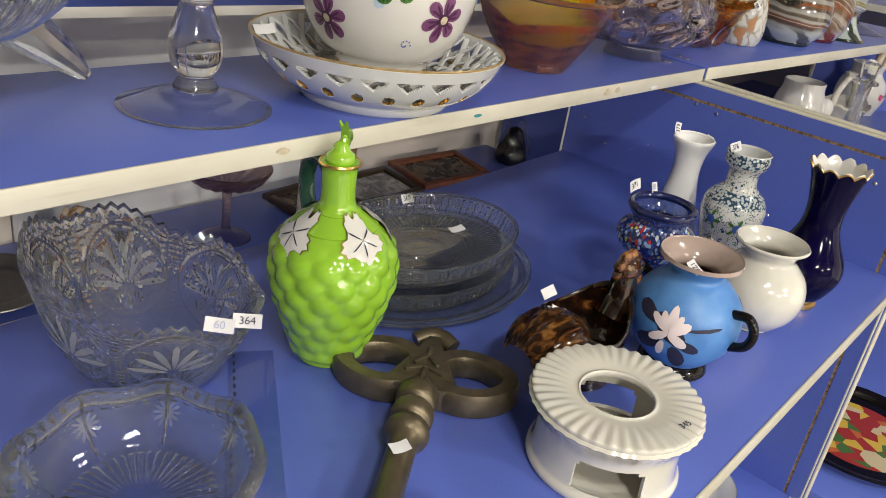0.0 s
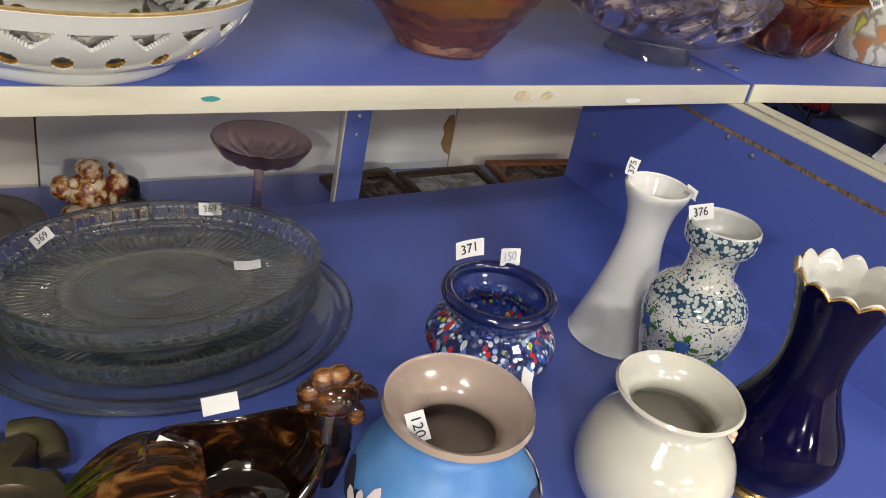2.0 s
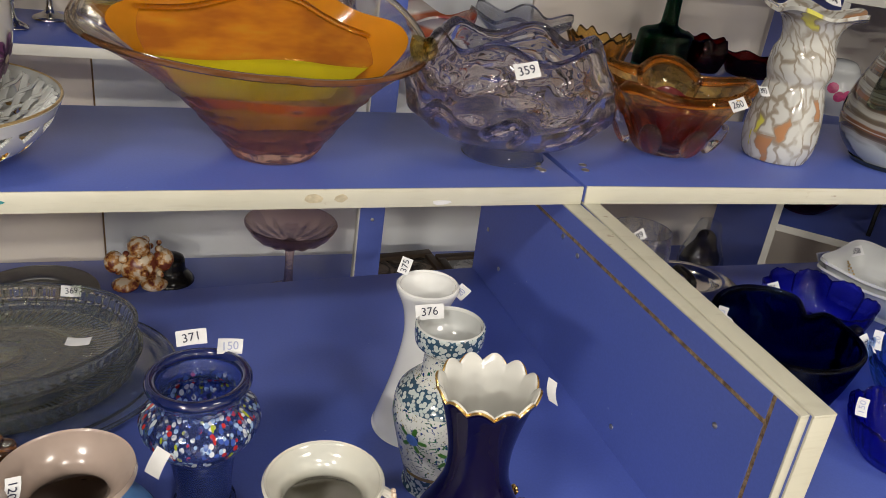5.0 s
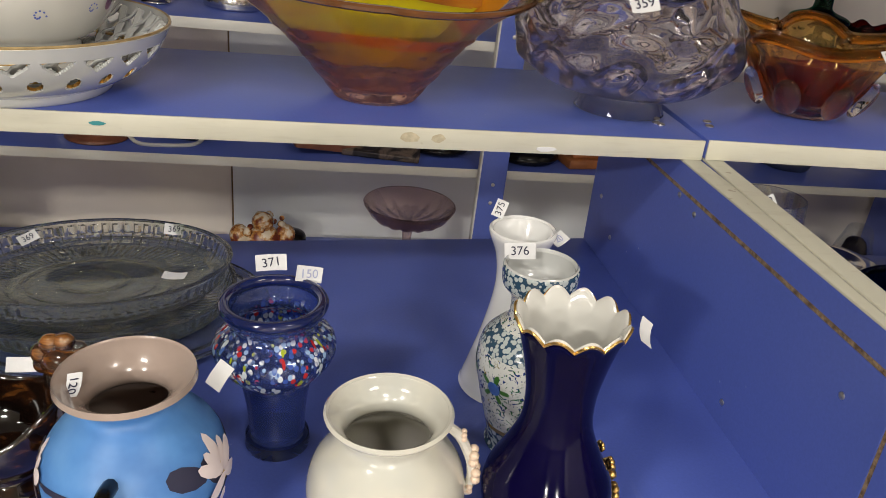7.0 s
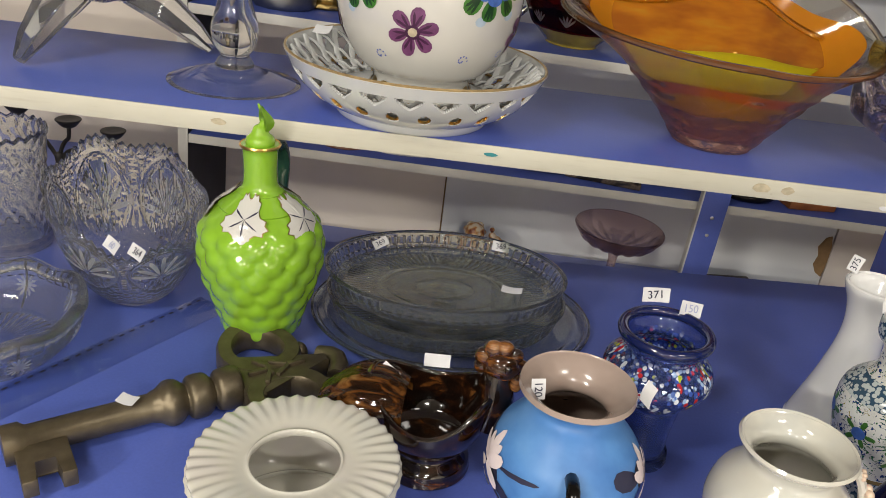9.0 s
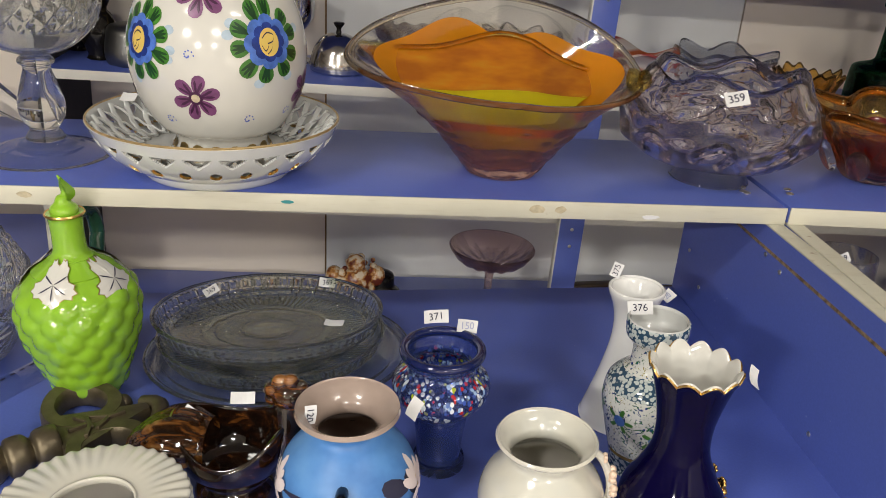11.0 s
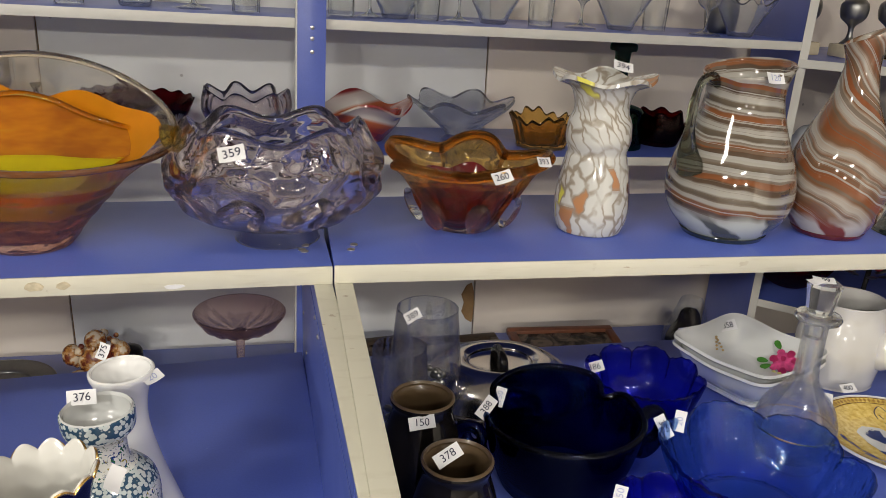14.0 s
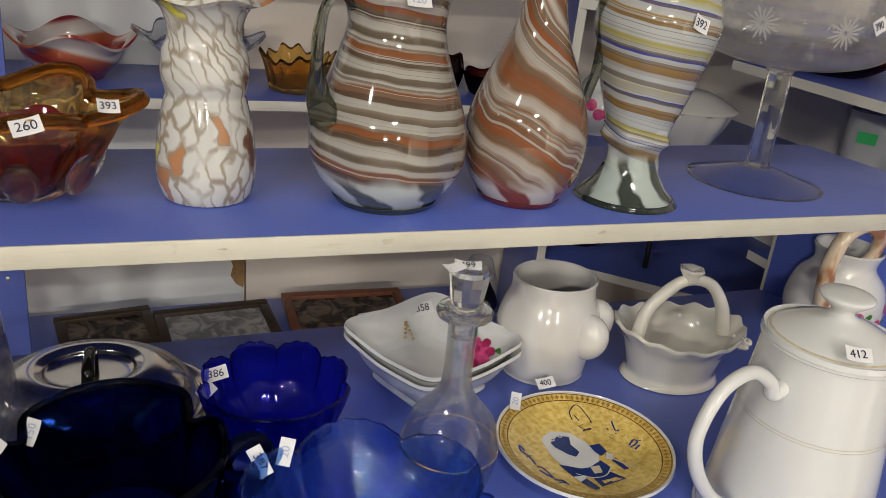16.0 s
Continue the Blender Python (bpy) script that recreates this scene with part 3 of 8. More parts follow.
def divider(owner, x0, x1, face, y0=-0.335, y1=0.196, foot=-0.98):
    """Upright panel with a cream top and front edge and a chipped groove near both."""
    top = -T - 0.0006
    ob = part("divider_panel", box(x0 + 0.0009, y0 + 0.002, foot, x1 - 0.0009, y1, top - 0.002), CHIP, owner, "blue divider panel with a chipped groove", sharp=30)
    g = 0.0042
    for s0, s1 in ((x0, x0 + 0.0009), (x1 - 0.0009, x1)):
        part("face_board", box(s0, y0 + 0.022 + g, foot, s1, y1, top - 0.022 - g), BLUE, ob)
        part("face_board", box(s0, y0 + 0.022 + g, top - 0.022, s1, y1, top - 0.002), BLUE, ob)
        part("face_board", box(s0, y0 + 0.002, foot, s1, y0 + 0.022, top - 0.002), BLUE, ob)
    part("edge_strip", box(x0 - 0.0003, y0, top - 0.002, x1 + 0.0003, 0.19, top, 0.0005), CREAM, ob, "worn cream edge strip")
    part("edge_strip", box(x0 - 0.0003, y0, foot, x1 + 0.0003, y0 + 0.002, top - 0.002, 0.0005), CREAM, ob, "worn cream edge strip")
    side = x0 if face < 0 else x1
    for y, z in ((-0.01, -0.047), (-0.043, -0.052), (-0.155, -0.165), (0.165, -0.12), (-0.27, -0.075), (0.12, -0.15)):
        screw(ob, Matrix.Translation((side, y, z)) @ pose(0, 0, 0, 0, 90 * face, 0), 0.0026)
    return ob


divider(left, -T - 0.001, -0.001, -1)
divider(left, XL - T, XL, 1)
for x, y in ((-0.024, 0.045), (-0.022, 0.062), (-0.026, 0.05)):
    screw(left, Matrix.Translation((x, y, 0)), 0.004)
# old paper stickers and paint spots on the front edge
for x, w, h, mat, name in ((-0.262, 0.016, 0.010, STAIN, "glue_stain"), (-0.238, 0.012, 0.008, STAIN, "glue_stain"), (-0.145, 0.02, 0.005, PAPER, "paper_scrap"), (-0.505, 0.013, 0.004, SPOT, "paint_spot"), (-0.745, 0.014, 0.006, STAIN, "glue_stain")):
    outline = [(x + w / 2 * math.cos(a) * random.uniform(0.75, 1.1), h / 2 * math.sin(a) * random.uniform(0.7, 1.1)) for a in np.linspace(0, 2 * math.pi, 10)[:-1]]
    zc = -0.013 if name == "paper_scrap" else -0.0075
    bm = bmesh.new()
    f = [bm.verts.new((u, -E - 0.0006, zc + v)) for u, v in outline]
    g = [bm.verts.new((u, -E + 0.0003, zc + v)) for u, v in outline]
    bm.faces.new(f)
    for i in range(len(f)):
        bm.faces.new((f[i], g[i], g[(i + 1) % len(f)], f[(i + 1) % len(f)]))
    part(name, bm, mat, left, "old mark on the cream edge")

YAW = -2.9
right = thing("display_stand", Matrix.Translation((0, 0, 1.086)) @ pose(0, 0, 0, 0, 0.57, 0) @ pose(0, 0, 0, 0, 0, YAW), "angled blue two-tier display stand with cream edges", "display stand", "display stands")
RLOW = -0.198
XR = 1.13
board(right, "top_shelf", slab([(0.0006, E), (1.16, E), (1.12, 0.12), (1.10, 0.262), (0.0006, 0.236)], -T, 0, 0.0004), [box(0.0006, -E, -T - 0.0004, 1.16, E - 0.0001, 0.0006, 0.0006)])
board(right, "lower_shelf", slab([(T + 0.0016, -0.336), (1.36, -0.336), (1.045, 0.222), (T + 0.0016, 0.196)], RLOW - T, RLOW, 0.0004), [box(T + 0.0016, -0.3384, RLOW - T - 0.0004, 1.36, -0.3361, RLOW + 0.0006, 0.0006)])
board(right, "bottom_shelf", box(T + 0.0016, -0.50, -0.55 - T, 1.3, 0.19, -0.55, 0.0004), [box(T + 0.0016, -0.5024, -0.5674, 1.3, -0.5001, -0.5494, 0.0006)])
divider(right, 0.001, T + 0.001, 1)
end = part("end_panel", slab([(1.05, 0.222), (1.37, -0.336), (1.385, -0.327), (1.065, 0.23)], -0.98, -T - 0.001), BLUE, right, "blue laminated end panel")
part("edge_strip", slab([(1.0475, 0.2225), (1.0495, 0.219), (1.068, 0.231), (1.066, 0.234)], -0.98, -T - 0.001), CREAM, end, "worn cream edge strip")
for x, y in ((0.02, 0.045), (0.024, 0.06)):
    screw(right, Matrix.Translation((x, y, 0)), 0.004)
num = new("number", words("2", 0.045).copy())
num.data.materials.append(INK)
num.parent = end
num.matrix_basis = Matrix.Translation((1.058, 0.203, -0.062)) @ pose(0, 0, 0, 90, 0, -60)

# ---- shelving along the wall ----
WY = 0.90
rack = thing("wall_shelving", Matrix.Translation((0, 0, 0)) @ pose(0, 0, 0, 0, 1.4, 0), "tall blue wall shelving with white-edged shelves", "shelving", "wall shelving")
WX0, WX1 = -1.06, 1.125
for z in (0.16, 0.415, 0.724, 0.984, 1.25):
    b = part("shelf", box(WX0, WY + 0.002, z - 0.018, WX1, Y1 - 0.03, z, 0.0004), BLUE, rack, "blue shelf board")
    part("edge_strip", box(WX0, WY, z - 0.0184, WX1, WY + 0.0019, z + 0.0004, 0.0004), WHITE_BAND, b, "white edge strip")
# the boards between the shelves and the wall stay clear of it
post = part("post", box(0.002, WY - 0.02, 0.0, 0.056, WY - 0.003, 1.75, 0.0005), BLUE, rack, "blue upright post")
part("edge_strip", box(-0.0015, WY - 0.0205, 0.0, 0.0018, WY - 0.0025, 1.75, 0.0004), WHITE_BAND, post, "white edge strip")
for z in (1.215, 1.235, 1.19, 0.70, 0.66, 1.0):
    screw(post, Matrix.Translation((0.03, WY - 0.02, z)) @ pose(0, 0, 0, 90, 0, 0), 0.004)
p = part("side_panel", box(WX0 - 0.02, WY, 0.0, WX0 - 0.002, Y1 - 0.02, 1.75), DARK, rack, "dark side panel")
part("edge_strip", box(WX0 - 0.021, WY - 0.002, 0.0, WX0 - 0.001, WY - 0.0001, 1.75, 0.0004), WHITE_BAND, p, "white edge strip")
p = part("side_panel", slab([(1.12, WY), (1.205, Y1 - 0.03), (1.222, Y1 - 0.034), (1.137, WY - 0.004)], 0.0, 1.75), BLUE, rack, "blue side panel")
part("edge_strip", slab([(1.1185, WY - 0.002), (1.119, WY), (1.1375, WY - 0.0042), (1.137, WY - 0.007)], 0.0, 1.75), WHITE_BAND, p, "white edge strip")

# shelving to the west of it, lower shelves
rack_w = thing("wall_shelving", Matrix(), "blue wall shelving beside the doorless end panel", "shelving", "wall shelving")
for z in (0.25, 0.585, 1.30):
    b = part("shelf", box(-2.2, WY + 0.002, z - 0.018, -1.085, Y1 - 0.03, z), BLUE, rack_w, "blue shelf board")
    part("edge_strip", box(-2.2, WY, z - 0.0184, -1.085, WY + 0.0019, z + 0.0004), WHITE_BAND, b, "white edge strip")
part("side_panel", box(-2.22, WY, 0, -2.202, Y1 - 0.02, 1.6), BLUE, rack_w)

# corner and side shelving
corner = thing("corner_shelving", Matrix(), "blue corner shelving with white-edged shelves", "shelving", "wall shelving")
for z in (0.60, 0.875, 1.185):
    outline = [(1.15, WY), (1.235, Y1 - 0.03), (X1 - 0.0005, Y1 - 0.03), (X1 - 0.0005, 0.60), (1.45, 0.585)]
    b = part("shelf", slab(outline, z - 0.018, z), BLUE, corner, "blue shelf board")
    d = Vector((0.3, -0.315)).normalized()
    n = Vector((d.y, -d.x)) * 0.002
    part("edge_strip", slab([(1.15, WY), (1.45, 0.585), (1.45 + n.x, 0.585 + n.y), (1.15 + n.x, WY + n.y)], z - 0.0184, z + 0.0004), WHITE_BAND, b, "white edge strip")
side = thing("side_shelving", Matrix(), "blue side shelving with white-edged shelves", "shelving", "wall shelving")
for z, y1 in ((0.40, 0.575), (0.735, 0.575), (0.91, 0.575), (1.095, 0.74)):
    b = part("shelf", box(1.442, -1.2, z - 0.018, X1 - 0.0005, y1, z), BLUE, side, "blue shelf board")
    part("edge_strip", box(1.44, -1.2, z - 0.0184, 1.4419, y1, z + 0.0004), WHITE_BAND, b, "white edge strip")
for y in (-1.22,):
    part("side_panel", box(1.44, y, 0, X1 - 0.03, y + 0.018, 1.7), BLUE, side)
# ---- things on the lower shelf of the first stand ----
AX = math.radians


def polar(a, r, z):
    return (r * math.cos(a), r * math.sin(a), z)


def leaf_outline(size, lobes=5, n=40):
    """Outline of a vine leaf, point downwards."""
    out = []
    for i in range(n):
        t = 2 * math.pi * i / n
        r = size * (0.66 + 0.38 * abs(math.cos(lobes * t / 2)) ** 0.9 + 0.07 * math.cos(20 * t))
        out.append((r * math.sin(t), -r * math.cos(t) * 1.05))
    return out


def grape_decanter():
    t = thing("decanter", on("LL", -0.700, -0.010), "lime green ceramic grape-shaped decanter with white leaves and leaf stopper", "decanter")
    rows, cols = 8, 13

    def bumps(a, r, z):
        if 0.010 < z < 0.132 and r > 0.02:
            best = 0.0
            row = (z - 0.012) / 0.0165
            for k in (math.floor(row), math.floor(row) + 1):
                off = 0.5 * (k % 2)
                c = a / (2 * math.pi) * cols - off
                du = (c - round(c)) * 2 * math.pi * r / cols
                dv = (row - k) * 0.0165
                best = max(best, 1 - (du * du + dv * dv) / 0.00021)
            fade = min(1.0, (0.134 - z) / 0.02)
            r += 0.0092 * math.sqrt(max(best, 0)) * fade - 0.003
        return polar(a, r, z)

    prof = curve([(0.0, 0.0), (0.028, 0.0), (0.031, 0.006), (0.039, 0.03), (0.050, 0.06), (0.0555, 0.088), (0.052, 0.112), (0.042, 0.130), (0.025, 0.142), (0.0165, 0.149), (0.0145, 0.160), (0.0150, 0.180), (0.0172, 0.186)], 9)
    prof = [(r * (0.94 if z < 0.145 else 1.0), z) for r, z in prof]
    part("body", lathe(prof + [(0.0165, 0.1875), (0.0, 0.1875)], 110, bumps), GREEN, t, sharp=60)
    part("gilt_rim", lathe([(0.0170, 0.1855), (0.0180, 0.187), (0.0170, 0.1885), (0.0155, 0.187)], 32), GOLD, t, "thin gilt rim")
    stop = part("stopper", lathe(curve([(0.0, 0.186), (0.0115, 0.187), (0.012, 0.193), (0.008, 0.197), (0.005, 0.203), (0.0, 0.205)], 4), 24), GREEN, t)
    bm = bmesh.new()
    pts = curve([(0, 0, 0.200), (0.003, 0, 0.210), (-0.002, 0.002, 0.222)], 5)
    tube(pts, [0.0035 * (1 - i / len(pts)) + 0.0006 for i in range(len(pts))], 8, bm)
    v = []
    for i in range(9):
        s = i / 8
        w = 0.010 * math.sin(math.pi * min(s * 0.92 + 0.08, 1)) * (1 - 0.3 * s)
        c = Vector((0.004 + 0.002 * math.sin(s * 5), -0.002, 0.198 + 0.024 * s))
        v.append([bm.verts.new(c + Vector((-w * 0.75, w * 0.3, 0))), bm.verts.new(c + Vector((0, -0.0022, 0))), bm.verts.new(c + Vector((w * 0.75, 0.2 * w, 0)))])
    leaf = [bm.faces.new((v[i][k], v[i][k + 1], v[i + 1][k + 1], v[i + 1][k])) for i in range(8) for k in (0, 1)]
    bmesh.ops.solidify(bm, geom=leaf, thickness=0.0012)
    part("leaf_knob", bm, GREEN, stop, "small green leaf knob")
    a = AX(80)
    pts = curve([(0.013, 0, 0.172), (0.028, 0, 0.180), (0.045, 0, 0.172), (0.053, 0, 0.152), (0.046, 0, 0.124)], 6)
    pts = [(x * math.cos(a), x * math.sin(a), z) for x, _, z in pts]
    part("handle", tube(pts, 0.0072, 12), DARK_GREEN, t, "dark green loop handle")
    rad = surface(prof)
    for deg, z, size in ((-98, 0.132, 0.0168), (-22, 0.128, 0.0180), (72, 0.128, 0.0168), (172, 0.131, 0.0175)):
        bm = decal(bmesh.new(), rad, AX(deg), z, leaf_outline(size), 0.0030)
        ob = part("vine_leaf", bm, CERAMIC, t, "white relief vine leaf with dark veins")
        bm = bmesh.new()
        for ang in (-90, -35, -145, 25, 155):
            decal(bm, rad, AX(deg), z, petal(0, 0.001, AX(ang), size * 0.75, 0.0011, 6), 0.0036)
        line = leaf_outline(size * 1.06)
        part("vein", bm, INK, ob)
        bm = decal(bmesh.new(), rad, AX(deg), z, line, 0.0026)
        part("outline", bm, BRASS, ob)


def glass_dish(m, r, h, rim, label, ribs=96):
    t = thing("glass_plate", m, label, "plate", "stacked glass plates")
    prof = curve([(0.0, 0.0), (r * 0.30, 0.0), (r * 0.55, 0.0004), (r * 0.82, 0.0012), (r * 0.90, 0.004), (r * 0.95, h * 0.35), (r * 0.975, h * 0.7), (r, h)], 9)

    def block(v):
        return max(-1.0, min(1.0, 2.2 * v))

    def ribbed(a, q, z):
        if q > r * 0.90:
            s = z / h
            if 0.22 < s < 0.52:
                q -= 0.0022 * (0.5 + 0.5 * block(math.cos(ribs * 0.75 * a)))
            elif 0.58 < s < 0.86:
                q -= 0.0022 * (0.5 + 0.5 * block(math.cos(ribs * 0.75 * a + 1.2)))
        elif r * 0.60 < q < r * 0.86 or r * 0.28 < q < r * 0.46:
            z += 0.0013 * (0.5 + 0.5 * math.cos(ribs * a)) * (1 if q > r * 0.5 else 0.7)
        elif r * 0.22 < q <= r * 0.28 or r * 0.46 <= q < r * 0.50:
            z += 0.0012
        return polar(a, q, z)

    full = shell(prof, rim, 0.0034)
    if ribs:
        body = part("dish", lathe(full, ribs * 4, lambda a, q, z: polar(a, q, z), outer=len(prof), carve=ribbed), SMOKE, t, sharp=30)
    else:
        body = part("dish", lathe(full, 96), SMOKE, t, sharp=50)
    for q in (0.25, 0.48, 0.60):
        part("moulded_ring", lathe([(r * q - 0.0014, 0.0032), (r * q - 0.0005, 0.0044), (r * q + 0.0005, 0.0044), (r * q + 0.0014, 0.0032)], 72), SMOKE, body)
    part("rim", lathe([(r - 0.0005, h - 0.0006), (r + 0.0012, h), (r + 0.0012, h + 0.0014), (r - 0.0010, h + 0.0026), (r - 0.0032, h + 0.0014), (r - 0.0030, h)], 120), SMOKE, body, "rounded glass rim")
    return t


def plates():
    oval = Matrix.Diagonal((1, 0.81, 1, 1))
    glass_dish(on("LL", -0.519, 0.046) @ oval, 0.141, 0.006, 0.0030, "large flat oval grey-green glass plate under a stack", 0)
    glass_dish(on("LL", -0.526, 0.046, 0, 0.0042) @ oval, 0.119, 0.025, 0.0034, "ribbed oval glass dish stacked on a larger plate")
    b = glass_dish(on("LL", -0.529, 0.042, 0, 0.0310) @ pose(0, 0, 0, -3.4, 0, 0) @ oval, 0.119, 0.025, 0.0034, "ribbed oval glass dish on top of a stack")
    price_tag(b, (-0.461, 0.048, 0.9262), -25, 84, 15, "", 0.024, 0.012)
    price_tag(b, (-0.470, 0.122, 0.9385), 0, 38, -5, "369", 0.022, 0.012)
    price_tag(b, (-0.600, 0.108, 0.9345), 35, 35, 12, "369", 0.020, 0.011)


def bronze_key():
    m = on("LL", -0.668, -0.103, 213.4)
    t = thing("ornamental_key", m, "large dark bronze ornamental key lying flat", "key ornament")
    K = BRONZE
    for s in (-1, 1):
        bm = bmesh.new()
        section = [(1.30, 0.0015), (1.34, 0.006), (1.34, 0.019), (1.27, 0.0235), (0.85, 0.0235), (0.78, 0.020), (0.78, 0.004), (0.84, 0.0015)]
        rings = [[bm.verts.new((0.001 + 0.0265 * f * math.cos(a) * (1 - 0.14 * math.sin(a)), s * (0.041 + 0.0315 * f * math.sin(a)), z)) for f, z in section] for a in np.linspace(0, 2 * math.pi, 41)[:-1]]
        for lo, hi in zip(rings, rings[1:] + rings[:1]):
            for k in range(len(section)):
                n = (k + 1) % len(section)
                bm.faces.new((lo[k], lo[n], hi[n], hi[k]))
        part("bow_ring", bm, K, t, sharp=50)
    bm = slab([(-0.047, -0.006), (-0.047, 0.006), (-0.02, 0.011), (0.020, 0.030), (0.034, 0.028), (0.034, -0.028), (0.020, -0.030), (-0.02, -0.011)], 0.001, 0.023, 0.002)
    plate = part("emblem_plate", bm, K, t, "bronze emblem plate with relief")
    for x, y, a in ((-0.018, 0, 0), (-0.004, 0.006, 35), (-0.004, -0.006, -35), (0.010, 0.010, 60), (0.010, -0.010, -60), (0.016, 0, 0), (0.006, 0, 90)):
        v = box(-0.008, -0.002, 0.022, 0.008, 0.002, 0.0262, 0.0007)
        bmesh.ops.transform(v, matrix=pose(x, y, 0, 0, 0, a), verts=v.verts)
        part("relief", v, K, plate)
    for y in (-0.03, 0.03):
        part("scroll", ball(bmesh.new(), -0.034, y, 0.012, 0.008, 0.009, 0.010), K, t)
    part("tip_scroll", tube([(-0.048, -0.018, 0.013), (-0.055, -0.008, 0.016), (-0.057, 0, 0.017), (-0.055, 0.008, 0.016), (-0.048, 0.018, 0.013)], 0.0085), K, t)
    prof = [(0.0, 0.032), (0.015, 0.032), (0.018, 0.040), (0.0165, 0.050), (0.012, 0.054), (0.0175, 0.060), (0.0175, 0.072), (0.013, 0.076), (0.0175, 0.082), (0.0185, 0.090), (0.014, 0.097), (0.0115, 0.104), (0.0115, 0.190), (0.015, 0.194), (0.015, 0.206), (0.0, 0.207)]
    shaft = lathe(curve(prof[:11], 4) + prof[11:], 20)
    bmesh.ops.rotate(shaft, matrix=Matrix.Rotation(math.pi / 8, 3, "Z"), verts=shaft.verts)
    bmesh.ops.transform(shaft, matrix=pose(0, 0, 0.0165, 0, 90, 0), verts=shaft.verts)
    for v in shaft.verts:
        v.co.z = max(0.0005, v.co.z)
    part("shaft", shaft, K, t, sharp=45)
    part("bit", slab([(0.165, 0.008), (0.20, 0.008), (0.20, 0.05), (0.190, 0.05), (0.190, 0.03), (0.175, 0.03), (0.175, 0.05), (0.165, 0.05)], 0.006, 0.02, 0.001), K, t)
    price_tag(t, tuple(m @ Vector((0.119, 0.0, 0.0292))), -30, 82, 12, "", 0.018, 0.012)


def rooster_dish():
    t = thing("rooster_dish", on("LL", -0.538, -0.176, -8), "glossy brown ceramic rooster-shaped salt dish", "dish")
    part("foot", lathe(curve([(0.0, 0.0), (0.031, 0.0), (0.0335, 0.005), (0.0325, 0.012), (0.027, 0.019), (0.025, 0.024), (0.0, 0.024)], 4), 40), ROOSTER, t)

    def boat(a, r, z):
        s = min(1, max(0, (z - 0.018) / 0.042))
        c = math.cos(a)
        rise = 0.020 * max(0, c) ** 2 + 0.016 * max(0, -c) ** 2 + 0.008 * max(0, math.sin(a))
        return (r * c * (1.02 + 0.16 * s * abs(c)), r * math.sin(a) * (0.98 - 0.05 * s), z + s * s * (rise - 0.010 * (1 - c * c)))

    prof = curve([(0.0, 0.018), (0.022, 0.019), (0.034, 0.030), (0.040, 0.044), (0.0415, 0.060)], 5)
    part("bowl", lathe(shell(prof, 0.0040, 0.026), 72, boat), ROOSTER, t, "saddle-shaped bowl", sharp=60)
    bm = bmesh.new()
    rows = []
    n, m = 14, 40
    for i in range(n + 1):
        u = i / n
        row = []
        for j in range(m + 1):
            v = -1 + 2 * j / m
            ridge = 0.0016 * abs(math.sin(v * math.pi * 3.5)) * min(1, u * 4)
            ang = v * 1.75
            w = 0.024 + 0.012 * math.sin(math.pi * min(1, u * 0.9)) - 0.010 * u ** 3
            up = 0.030 * math.sin(math.pi * (0.22 + 0.64 * u)) + 0.050 - 0.010 * u
            row.append(bm.verts.new((-0.018 - 0.066 * u, (w + ridge) * math.sin(ang), up - (w * 0.80) * (1 - math.cos(ang)) + ridge)))
        rows.append(row)
    faces = [bm.faces.new((a[j], a[j + 1], b[j + 1], b[j])) for a, b in zip(rows, rows[1:]) for j in range(m)]
    bmesh.ops.solidify(bm, geom=faces, thickness=0.004)
    part("tail", bm, TAIL_GLAZE, t, "ridged arched tail with golden streaks", sharp=60)
    pts = curve([(0.039, 0, 0.050), (0.046, 0, 0.068), (0.046, 0, 0.086), (0.046, 0, 0.097)], 5)
    part("neck", tube(pts, [0.0165 - 0.0004 * i for i in range(len(pts))], 16), ROOSTER, t)
    bm = ball(bmesh.new(), 0.048, 0, 0.099, 0.0145, 0.0125, 0.0125, 18)
    tube(curve([(0.058, 0, 0.101), (0.068, 0, 0.098), (0.072, 0, 0.093)], 4), [0.0060, 0.0056, 0.0052, 0.0046, 0.0040, 0.0032, 0.0024, 0.0016, 0.0008], 10, bm)
    for y in (0.0045, -0.0045):
        ball(bm, 0.060, y, 0.088, 0.005, 0.004, 0.0075, 12)
        ball(bm, 0.053, y * 2.2, 0.102, 0.0035, 0.0030, 0.0035, 10)
    head = part("head", bm, TAIL_GLAZE, t, "rooster head with beak and wattles")
    bm = bmesh.new()
    for x, z, r in ((0.035, 0.104, 0.0075), (0.041, 0.110, 0.0080), (0.049, 0.1115, 0.0075), (0.057, 0.108, 0.0060), (0.034, 0.096, 0.006)):
        ball(bm, x, 0, z, r, r * 0.75, r, 14)
    part("comb", bm, TAIL_GLAZE, head)
    price_tag(t, (-0.572, -0.165, 0.961), -10, 45, -30, "391", 0.018, 0.010)
    price_tag(t, (-0.536, -0.130, 0.952), 0, 40, 0, "", 0.024, 0.012)
    price_tag(t, (-0.612, -0.198, 0.940), -15, 60, -8, "", 0.030, 0.013)


